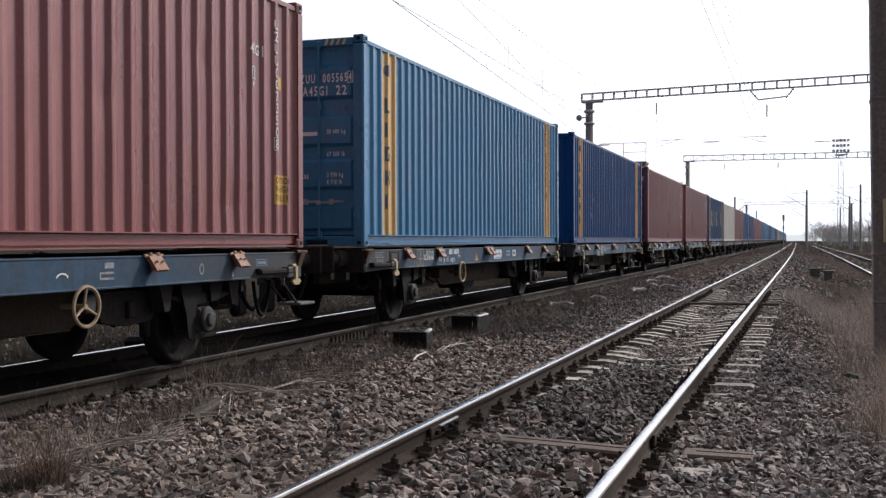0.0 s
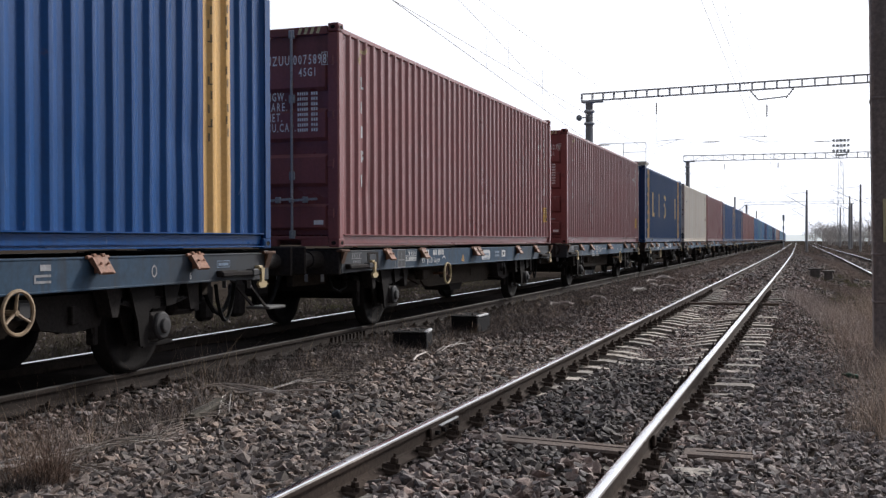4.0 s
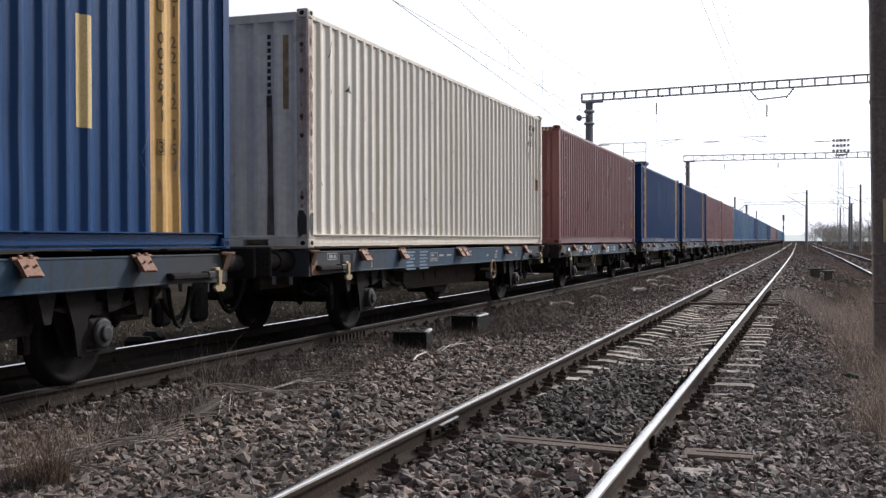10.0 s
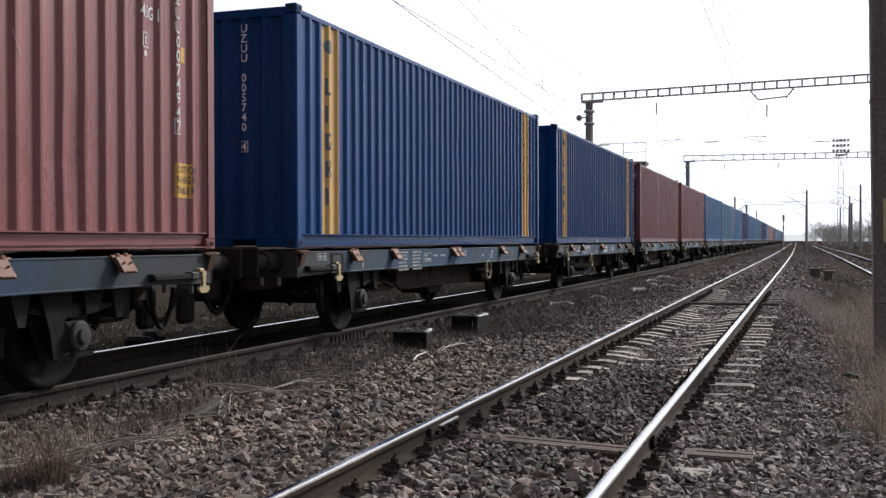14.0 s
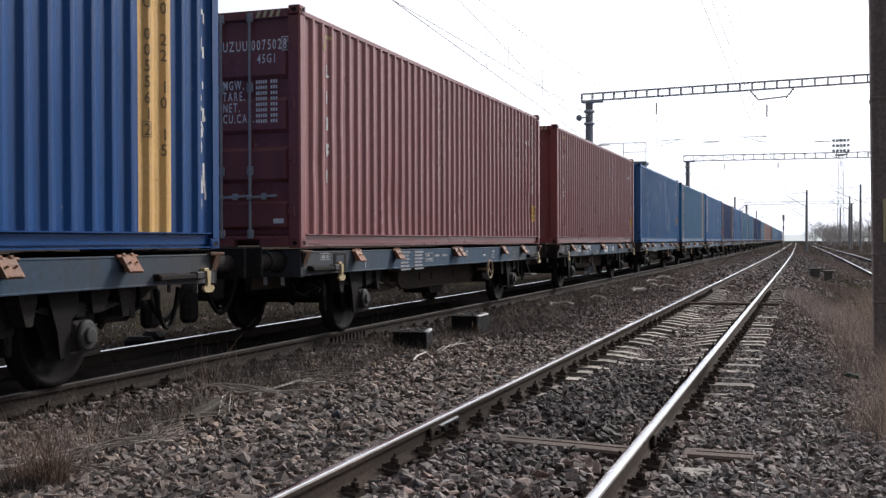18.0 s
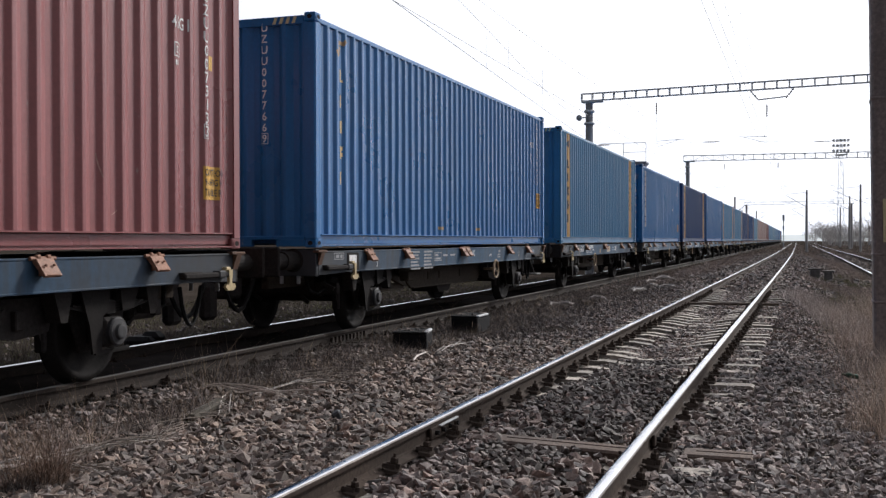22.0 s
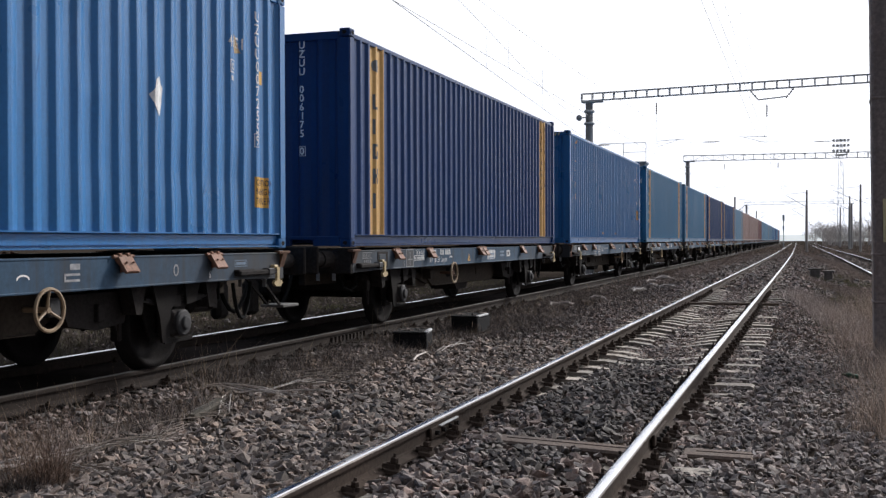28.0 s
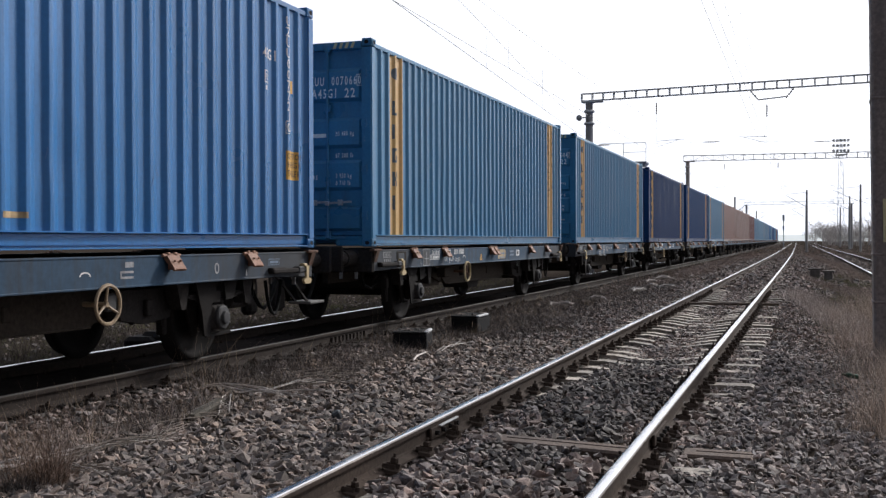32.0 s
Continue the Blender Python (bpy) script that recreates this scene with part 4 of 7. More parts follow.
def wagon(odd):
    t = thing("flat_wagon", "blue two-axle container flat wagon with rusty fold-down flaps, grimy running gear", "wagon", "wagons of the train")
    sole = Form().prism([(0.10, 0.835), (1.0, 0.852), (11.2, 0.852), (12.10, 0.835), (12.10, DECK - 0.02), (0.10, DECK - 0.02)], "x", SOLE_X - 0.012, SOLE_X)
    sole.box((SOLE_X - 0.05, 6.1, DECK - 0.03), (0.11, 12.0, 0.02), 0.004).box((SOLE_X - 0.05, 6.1, 0.858), (0.11, 9.9, 0.02), 0.004)
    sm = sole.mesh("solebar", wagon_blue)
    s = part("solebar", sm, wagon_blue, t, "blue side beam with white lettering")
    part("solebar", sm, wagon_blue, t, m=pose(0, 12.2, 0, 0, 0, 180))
    deck = Form()
    for y in np.arange(0.6, 12.0, 1.57):
        deck.box((0, float(y), DECK - 0.10), (2.30, 0.12, 0.14), 0.01)
    part("cross_members", deck, grime, t)
    centre = Form()
    for x in (-0.42, 0.42):
        centre.box((x, 6.1, 0.86), (0.10, 11.9, 0.42), 0.01)
    part("centre_sill", centre, sill_brown, t, "dusty brown centre beam")
    for y in (1.25, 3.15, 9.10, 11.05):
        e = 0.35 if y < 6 else -0.35
        part("brake_beam", Form().box((0, y, 0.62), (1.9, 0.10, 0.16), 0.01).bar((-0.7, y, 0.55), (0, y + e, 0.60), 0.06, 0.08).bar((0.7, y, 0.55), (0, y + e, 0.60), 0.06, 0.08), grime, t)
    for y in AXLE_Y:
        for e in (-0.62, 0.62):
            part("cross_beam", Form().box((0, y + e, 0.72), (2.0, 0.10, 0.18), 0.01), grime, t)
    belly = Form().prism([(4.0, 0.88), (4.75, 0.47), (8.5, 0.47), (9.35, 0.88)], "x", 0.66, 0.70)
    belly.box((0.68, 6.62, 0.472), (0.12, 3.7, 0.018), 0.004)
    for y in (5.6, 6.2, 7.4):
        belly.box((0.705, y, 0.66), (0.03, 0.10, 0.14), 0.01)
    part("side_truss", belly, sill_brown, t, "dusty brown fish-bellied lower beam")
    part("linkage_beam", Form().box((0.62, 3.65, 0.525), (0.07, 1.75, 0.115), 0.01), sill_brown, t, "dusty brown brake linkage beam")
    part("brake_gear", Form().box((0.78, 2.98, 0.66), (0.14, 0.26, 0.30), 0.03), grime, t)
    part("brake_gear", Form().box((0.80, 10.92, 0.64), (0.18, 0.46, 0.26), 0.04), grime, t)
    part("brake_gear", Form().prism([(8.55, 0.80), (8.7, 0.52), (9.1, 0.46), (9.5, 0.50), (9.6, 0.80)], "x", 0.74, 0.90), grime, t)
    sag = Form().prism([(6.05, 0.64), (6.40, 0.33), (6.95, 0.33), (7.30, 0.64)], "x", 0.10, 0.62)
    part("brake_reservoir", sag, grime, t)
    for y in (0.09, 12.11):
        part("headstock", Form().box((0, y, 0.99), (2.40, 0.10, 0.34), 0.012), wagon_blue if not odd else grime, t)
        out = -1 if y < 6 else 1
        for x in (-0.875, 0.875):
            b = Form().lathe([(0.15, 0.0), (0.15, 0.05), (0.115, 0.06), (0.115, 0.36), (0.095, 0.36), (0.095, 0.80)], axis="y", n=16)
            b.v = [(p[0] + x, y + out * p[1], p[2] + 1.02) for p in b.v]
            b.f = [face[::out] for face in b.f]
            buf = part("buffer", b, grime, t, smooth=False)
            part("buffer_head", Form().box((x, y + out * 0.825, 1.02), (0.45, 0.04, 0.36), 0.018), grime, buf)
        hook = Form().bar((0, y, 0.98), (0, y + out * 0.45, 0.98), 0.06, 0.10).tube([(0, y + out * 0.4, 0.95), (0.06, y + out * 0.6, 0.84), (0, y + out * 0.86, 0.80), (-0.06, y + out * 0.6, 0.84), (0, y + out * 0.4, 0.95)], 0.022, 6)
        part("draw_hook", hook, grime, t)
        part("coupling_block", Form().box((0.05, y + out * 0.30, 0.72), (0.34, 0.34, 0.36), 0.04).box((0.0, y + out * 0.62, 0.52), (0.16, 0.26, 0.46), 0.05), grime, t)
        for x in (0.32,):
            pts = [(x, y + out * d, 0.86 - 0.46 * math.sin(math.pi * min(1, d / 0.86))) for d in [0.86 * i / 8 for i in range(9)]]
            part("brake_hose", Form().tube(pts, 0.028, 6), rubber, t)
    for y in AXLE_Y:
        w = part("wheelset", Form().tube([(-0.98, 0, 0), (0.98, 0, 0)], 0.075, 10), grime, t, "grimy axle with solid wheels", m=pose(0, y, WHEEL_R))
        for g in (-1, 1):
            f = Form().lathe([(0.10, -0.09), (0.10, -0.05), (0.16, -0.02), (0.36, 0.0), (0.385, -0.05), (0.495, -0.068), (0.495, -0.045), (WHEEL_R, -0.03), (WHEEL_R - 0.004, 0.068), (0.395, 0.068), (0.37, 0.03), (0.18, 0.03), (0.11, 0.06), (0.11, 0.10)], axis="x", n=32)
            f.v = [(g * (p[0] + 0.745), p[1], p[2]) for p in f.v]
            f.f = [face[::g] for face in f.f]
            part("wheel", f, tread, w, smooth=True)
        for g in (-1, 1):
            box = Form().box((g * SUSP_X, y, WHEEL_R), (0.20, 0.30, 0.26), 0.03)
            a = part("axle_box", box, grime, t)
            cap = Form().lathe([(0.13, 0.0), (0.13, 0.04), (0.115, 0.055), (0.075, 0.06), (0.065, 0.085), (0.05, 0.09)], axis="x", n=26)
            cap.v = [(g * (p[0] + SUSP_X + 0.09), p[1] + y, p[2] + WHEEL_R) for p in cap.v]
            cap.f = [face[::g] for face in cap.f]
            part("axle_cap", cap, cap_grey, a, "grey round axle cover")
            spring = Form()
            for i in range(4):
                w, up = 0.60 - 0.09 * i, 0.024 * i
                ends = 0.63 + up + 0.2 * (w - 0.25)
                spring.prism([(y - w, ends), (y - 0.25, 0.63 + up), (y + 0.25, 0.63 + up), (y + w, ends), (y + w, ends + 0.020), (y + 0.25, 0.65 + up), (y - 0.25, 0.65 + up), (y - w, ends + 0.020)], "x", g * SUSP_X - 0.045, g * SUSP_X + 0.045)
            spring.box((g * SUSP_X, y, 0.675), (0.12, 0.14, 0.13), 0.01)
            part("leaf_spring", spring, tread, t)
            guard = Form()
            for e in (-1, 1):
                guard.prism([(y + e * 0.17, 0.30), (y + e * 0.25, 0.30), (y + e * 0.50, 0.88), (y + e * 0.17, 0.88)], "x", g * 0.92 - 0.012, g * 0.92 + 0.012)
            guard.bar((g * 0.90, y - 0.24, 0.295), (g * 0.90, y + 0.24, 0.295), 0.03, 0.03)
            part("axle_guard", guard, grime, t)
            plate = Form().prism([(y - 0.46, 0.87), (y - 0.05, 0.87), (y - 0.06, 0.66), (y - 0.15, 0.60), (y - 0.17, 0.30), (y - 0.29, 0.28), (y - 0.33, 0.52)], "x", g * 1.09 - 0.012, g * 1.09 + 0.012)
            plate.prism([(y + 0.10, 0.87), (y + 0.40, 0.87), (y + 0.30, 0.66), (y + 0.14, 0.64)], "x", g * 1.09 - 0.012, g * 1.09 + 0.012)
            plate.bar((g * 1.09, y - 0.25, 0.285), (g * 1.09, y + 0.24, 0.30), 0.02, 0.035)
            part("guard_plate", plate, tread, t)
            for e in (-1, 1):
                part("spring_shackle", Form().prism([(y + e * 0.52, 0.88), (y + e * 0.78, 0.88), (y + e * 0.68, 0.58), (y + e * 0.60, 0.58)], "x", g * SUSP_X - 0.09, g * SUSP_X + 0.06), grime, t)
                part("brake_block", Form().box((g * 0.75, y + e * 0.54, 0.48), (0.10, 0.07, 0.34), 0.015), grime, t)
    rnd2 = random.Random(77 + odd)
    for y in AXLE_Y:
        for e in (-1, 1):
            for g in (-1, 1):
                part("brake_hanger", Form().bar((g * 0.74, y + e * 0.60, 0.80), (g * 0.76, y + e * 0.56, 0.42), 0.05, 0.06), grime, t)
                f = Form().box((g * 0.80, y + e * 0.80, 0.66), (0.16, 0.22, 0.22), 0.03)
                for q in range(5):
                    a = Vector((g * rnd2.uniform(0.3, 0.95), y + e * rnd2.uniform(0.55, 1.25), rnd2.uniform(0.5, 0.78)))
                    f.bar(a, a + Vector((rnd2.uniform(-0.2, 0.2), rnd2.uniform(-0.35, 0.35), rnd2.uniform(-0.14, 0.10))), 0.04, 0.05)
                part("brake_linkage", f, grime, t)["kind"] = "stuff"
    rods = Form()
    for a, b in (((0.55, 2.8, 0.52), (0.55, 9.4, 0.50)), ((0.2, 2.8, 0.60), (0.2, 9.4, 0.60)), ((-0.5, 2.8, 0.55), (-0.5, 9.4, 0.52))):
        rods.tube([a, b], 0.018, 6)
    rods.bar((0.72, 3.6, 0.74), (0.66, 4.5, 0.56), 0.06, 0.10).bar((0.72, 8.7, 0.60), (0.70, 9.35, 0.78), 0.05, 0.09)
    part("brake_rigging", rods, sill_brown, t)
    part("brake_cylinder", Form().lathe([(0.17, 0), (0.18, 0.03), (0.18, 0.5), (0.10, 0.56)], c=(-0.1, 4.2, 0.58), axis="y", n=16), grime, t)
    part("valve_box", Form().box((0.92, 3.95, 0.70), (0.16, 0.24, 0.16), 0.015), sill_brown, t)
    # fold-down flaps for the container corners
    for x, y in [(1, q) for q in (1.68, 3.16, 5.94, 6.20, 9.04, 10.58)] + [(-1, q) for q in (1.4, 3.0, 6.1, 9.0, 10.4)]:
        f = Form().prism([(0.0, 0.0), (0.035, 0.012), (0.125, -0.135), (0.105, -0.15), (-0.004, -0.02)], "y", -0.10 if y not in (5.94, 6.20) else -0.085, 0.10 if y not in (5.94, 6.20) else 0.085)
        f.tube([(0.012, -0.15, 0.012), (0.012, 0.15, 0.012)], 0.018, 8)
        for e in (-0.06, 0.06):
            f.box((0.018, e, 0.028), (0.035, 0.05, 0.035), 0.008)
        f.prism([(0.0, -0.02), (0.085, -0.13), (0.0, -0.14)], "y", -0.03, 0.03)
        for e in (-0.05, 0.05):
            f.box((0.088, e, -0.045), (0.024, 0.022, 0.022), 0.006)
        f.box((0.118, 0.0, -0.128), (0.02, 0.15, 0.014), 0.004)
        flap = part("corner_flap", f, flap_rust, t, "rusty orange folded container support flap", m=pose(x * (SOLE_X + 0.004), y, DECK - 0.035) @ Matrix.Diagonal((x * 1.0, 1.0, 0.92, 1)))
    for x in (-1, 1):
        for y in (0.12, 12.08):
            f = Form().box((0, 0, 0), (0.10, 0.20, 0.035), 0.008).tube([(0.03, -0.13, 0.0), (0.03, 0.13, 0.0)], 0.018, 8).prism([(0.0, 0.0), (0.055, 0.0), (0.0, -0.17)], "y", -0.05, 0.05)
            part("corner_spigot", f, dark_rust, t, "rusty locating bracket", m=pose(x * (SOLE_X + 0.01), y, DECK - 0.02) @ Matrix.Diagonal((x, 1, 1, 1)))
    # step recess, towing hooks on their bar, hand brake wheel
    # the recess is a dark box, its shade put into the colour
    recess = part("step_recess", Form().box((SOLE_X - 0.02, 1.17, 0.99), (0.055, 0.40, 0.24), 0.01), grime, t)
    part("recess_plate", Form().box((SOLE_X + 0.006, 1.15, 0.99), (0.012, 0.24, 0.17), 0.004), wagon_blue, recess)
    for y in (1.07, 11.86):
        f = Form().box((0.02, 0, 0.085), (0.06, 0.10, 0.07), 0.01)
        f.prism([(-0.042, 0.09), (0.042, 0.09), (0.026, -0.05), (0.050, -0.085), (0.085, -0.070), (0.112, -0.105), (0.062, -0.145), (-0.062, -0.145), (-0.112, -0.105), (-0.085, -0.070), (-0.050, -0.085), (-0.026, -0.05)], "x", 0.045, 0.075)
        part("tow_hook", f, cream, t, "cream towing hook", m=pose(SOLE_X + 0.01, y, 0.885) @ Matrix.Diagonal((1, 0.92, 0.92, 1)))
        out = -1 if y < 6 else 1
        bar = part("hook_bar", Form().box((SOLE_X + 0.03, y - 0.42, 0.92), (0.10, 0.84, 0.055), 0.012).box((SOLE_X + 0.02, y - 0.68, 0.94), (0.09, 0.34, 0.04), 0.01), grime, t)
        part("bar_sleeve", Form().box((SOLE_X + 0.034, y - 0.16, 0.925), (0.11, 0.13, 0.075), 0.012), cap_grey, bar)
    for x, y in ((0.95, 0.05), (0.72, 0.04), (0.30, 0.05), (0.95, 12.15), (0.62, 12.16)):
        part("white_tag", Form().box((x, y, 0.775), (0.05, 0.012, 0.10), 0.004), worn_white, t, "dull white tag below the end beam")
    for y in (0.95, 11.2):
        part("air_pipe", Form().tube([(0.80, y - 0.42, 0.84), (0.84, y - 0.36, 0.62), (0.84, y - 0.12, 0.56), (0.84, y + 0.10, 0.62), (0.80, y + 0.16, 0.84)], 0.020, 6), rubber, t)
    if not odd:
        step = part("shunter_step", Form().bar((0.86, 12.12, 0.90), (0.84, 12.76, 0.47), 0.022, 0.03).bar((0.66, 12.12, 0.90), (0.66, 12.78, 0.47), 0.022, 0.03), grime, t)
        part("tread_plate", Form().box((0.75, 12.92, 0.465), (0.32, 0.42, 0.035), 0.008), step_grey, step, "worn grey step board")
    for y0, y1, d in ((11.42, 11.82, 0.40),):
        pts = [(0.95, y0 + (y1 - y0) * i / 10, 0.80 - d * math.sin(math.pi * i / 10) ** 0.7) for i in range(11)]
        part("hanging_hose", Form().tube(pts, 0.022, 6), rubber, t)
    y = 4.37 if odd else 8.04
    hw = part("hand_wheel", ring((SOLE_X + 0.035, y, 0.715), 0.170, 0.017, 28), cream if odd else bronze, t, "cream painted hand brake wheel" if odd else "bronze-brown hand brake wheel")
    f = Form()
    for a in (90, 210, 330):
        c, q = math.cos(radians(a)), math.sin(radians(a))
        f.tube([(SOLE_X + 0.010, y, 0.715), (SOLE_X + 0.018, y + 0.08 * c, 0.715 + 0.08 * q), (SOLE_X + 0.035, y + 0.165 * c, 0.715 + 0.165 * q)], [0.016, 0.013, 0.012], 6)
    f.tube([(SOLE_X - 0.22, y, 0.715), (SOLE_X + 0.03, y, 0.715)], 0.024, 8)
    part("spokes", f, bronze if not odd else dark_rust, hw)
    part("wheel_bracket", Form().box((SOLE_X - 0.12, y + 0.2, 0.72), (0.10, 0.16, 0.16), 0.02), cap_grey, t)
    # lettering on the side beam
    rnd = random.Random(5)

    def sign(name, items, ink, label, proud=0.004):
        f = lay(items, 0.0)
        f.v = [(SOLE_X + proud, a, b) for a, _, b in f.v]
        part(name, f, ink, s, label)["kind"] = "stuff"

    if odd:
        sign("grid_plate", [rect(2.13, 0.865, 0.30, 0.265)], plate_grey, "dark load diagram plate")
        grid = [rect(2.12, 0.86, 0.32, 0.012), rect(2.12, 1.125, 0.32, 0.012), rect(2.12, 0.86, 0.012, 0.27), rect(2.428, 0.86, 0.012, 0.27), rect(2.275, 0.89, 0.016, 0.20), rect(2.18, 0.97, 0.21, 0.014)]
        sign("grid_mark", grid, worn_white, "white framed load diagram", 0.007)
        it = [rect(2.46, 0.955, 0.47, 0.010), rect(2.46, 0.955, 0.010, 0.075), rect(2.92, 0.955, 0.010, 0.17), rect(2.46, 1.025, 0.47, 0.010), rect(2.57, 1.025, 0.010, 0.10), rect(2.57, 1.115, 0.36, 0.010)]
        it += [rect(2.61 + 0.08 * i, 1.047, 0.030, 0.05) for i in range(4)] + [rect(2.585 + 0.031 * i, 0.972, 0.022, 0.042) for i in range(11)] + [rect(2.48, 0.972, 0.02, 0.042), rect(2.515, 0.972, 0.02, 0.042)]
        sign("load_table", it, pale_letter, "white framed load table")
        it = []
        for i in range(15):
            if i not in (1, 4, 5, 6, 10):
                it.append(rect(3.27 + 0.064 * i, 1.030, 0.040 + 0.010 * (i % 3 == 0), 0.095))
        it.append(rect(4.22, 1.030, 0.035, 0.095))
        it += words("RIV", 3.20, 0.912, 0.085, 0.62) + words("CER", 3.53, 0.912, 0.085, 0.62) + words("Laagrss", 3.76, 0.912, 0.085, 0.60) + [rect(3.44, 0.912, 0.05, 0.085), rect(3.44, 0.890, 0.05, 0.008)]
        sign("wagon_number", it, pale_letter, "white wagon class lettering and number row")
        sign("end_plate", [rect(0.42, 1.02, 0.34, 0.008), rect(0.42, 1.095, 0.34, 0.008)] + [rect(0.44 + 0.06 * i, 1.035, 0.018, 0.05) for i in range(5)] + [rect(0.48 + 0.07 * i, 0.95, 0.025, 0.05) for i in range(4)], worn_white, "faint framed print")
        sign("warning_triangle", [([(5.24, 0.90), (5.40, 0.90), (5.32, 1.03)], [(0, 1, 2)])], sticker, "yellow warning triangle")
        sign("triangle_mark", [([(5.295, 0.92), (5.345, 0.92), (5.32, 0.985)], [(0, 1, 2)])], dark_ink, "dark sign in the triangle", 0.007)
        torn = [(6.48, 0.925), (6.50, 0.905), (6.98, 0.905), (7.03, 0.935), (7.035, 1.05), (7.0, 1.085), (6.52, 1.085), (6.48, 1.06)]
        sign("white_plate", [(torn, [tuple(range(8))])], pale_letter, "worn white plate with a faded double arrow")
        arrow = [rect(6.62, 0.99, 0.26, 0.030), ([(6.54, 1.005), (6.63, 0.960), (6.63, 1.050)], [(0, 1, 2)]), ([(6.96, 1.005), (6.87, 1.050), (6.87, 0.960)], [(0, 1, 2)]), rect(6.56, 0.918, 0.38, 0.020)]
        sign("plate_print", arrow, faded_blue, "faded double arrow", 0.007)
        sign("framed_mark", [rect(7.38, 1.02, 0.30, 0.04), rect(7.38, 0.95, 0.30, 0.04)], faded_blue, "faded pale blue print")
        sign("white_square", [rect(7.87, 0.94, 0.26, 0.13)], pale_letter, "small white square plate")
        sign("square_print", [rect(7.93, 0.975, 0.12, 0.06)], plate_grey, "dark print on the square plate", 0.007)
        for y in (7.95, 8.12):
            part("hanger_strap", Form().box((SOLE_X - 0.01, y, 0.80), (0.016, 0.022, 0.16), 0.004), cap_grey, t)
        sign("end_code", words("5", 2.02, 0.88, 0.075, 0.6) + [], worn_white, "white letters")
    else:
        it = []
        for a in (3.38, 3.98):
            it += [rect(a, 1.075 - 0.052 * i, (0.40, 0.34, 0.38, 0.32, 0.36, 0.42)[i], 0.028) for i in range(6)]
        sign("weight_table", it, worn_white, "two columns of white small print")
        sign("framed_mark", [rect(4.47, 0.93, 0.38, 0.012), rect(4.47, 1.06, 0.38, 0.012), rect(4.47, 0.93, 0.012, 0.14), rect(4.84, 0.93, 0.012, 0.14), rect(4.52, 0.955, 0.28, 0.03), rect(4.52, 1.01, 0.16, 0.035)], worn_white, "white framed marks")
        sign("small_marks", [rect(4.93, 1.005, 0.23, 0.030), rect(5.31, 1.005, 0.26, 0.030)], worn_white, "small white marks")
        sign("letters", words("UIC", 6.55, 0.985, 0.10, 0.7), pale_letter, "white letters")
        it = [rect(8.26, 0.93, 0.20, 0.02), rect(8.26, 0.98, 0.20, 0.02), rect(8.26, 0.93, 0.02, 0.07), rect(8.33, 1.03, 0.13, 0.05)]
        sign("crane_mark", it, worn_white, "white lifting mark")
        ov = [(9.90 + 0.036 * math.cos(a), 0.985 + 0.05 * math.sin(a)) for a in [2 * math.pi * i / 14 for i in range(15)]]
        sign("end_plate", [rect(11.02, 0.99, 0.26, 0.008), rect(11.02, 1.055, 0.26, 0.008), rect(11.02, 0.99, 0.008, 0.07), rect(11.272, 0.99, 0.008, 0.07), rect(11.05, 1.01, 0.20, 0.03)], faded_blue, "small framed grey plate")
        sign("end_numeral", words("6", 10.50, 0.89, 0.07, 0.7), pale_letter, "small white numeral")
        sign("oval_mark", [side_curve(ov, 0.018)], worn_white, "white oval mark")
        sign("end_code", words("3", 2.0, 0.90, 0.085, 0.7), pale_letter, "white numeral")
        sign("near_plate", [rect(0.56, 1.02, 0.30, 0.012), rect(0.56, 1.10, 0.30, 0.012), rect(0.56, 1.02, 0.012, 0.09), rect(0.85, 1.02, 0.012, 0.09), rect(0.61, 1.042, 0.11, 0.045), rect(0.75, 1.042, 0.07, 0.045)], worn_white, "white framed plate")
    arc = [(4.27 + 0.07 * math.cos(a), 0.965 + 0.035 * math.sin(a)) for a in [math.pi * i / 8 for i in range(9)]]
    sign("lift_mark", [side_curve([(a + (0 if odd else 3.50), b) for a, b in arc], 0.014)], white_paint, "white arc")
    return t


# ---- the train ----
WAY = (112.1671, -3.161, 0.8789, 1.4801, -1.8099, -0.5104, 1.1535)
FIRST, STEP = -101.03 - 14.067, 14.067
ZB = 1.180


def run(t):
    """How far the train has come at t seconds."""
    u = (t - 16.0) / 16.0
    return sum(c * u ** (k + 1) for k, c in enumerate(WAY))


def on_track(place, z):
    """The pose of a vehicle whose near end lies at that place along the track."""
    mid = place + LONG / 2
    m = pose(TRAIN_TRACK + bend(mid), mid, z, 0, 0, swing(mid))
    return m @ Matrix.Translation((0, -LONG / 2, 0))


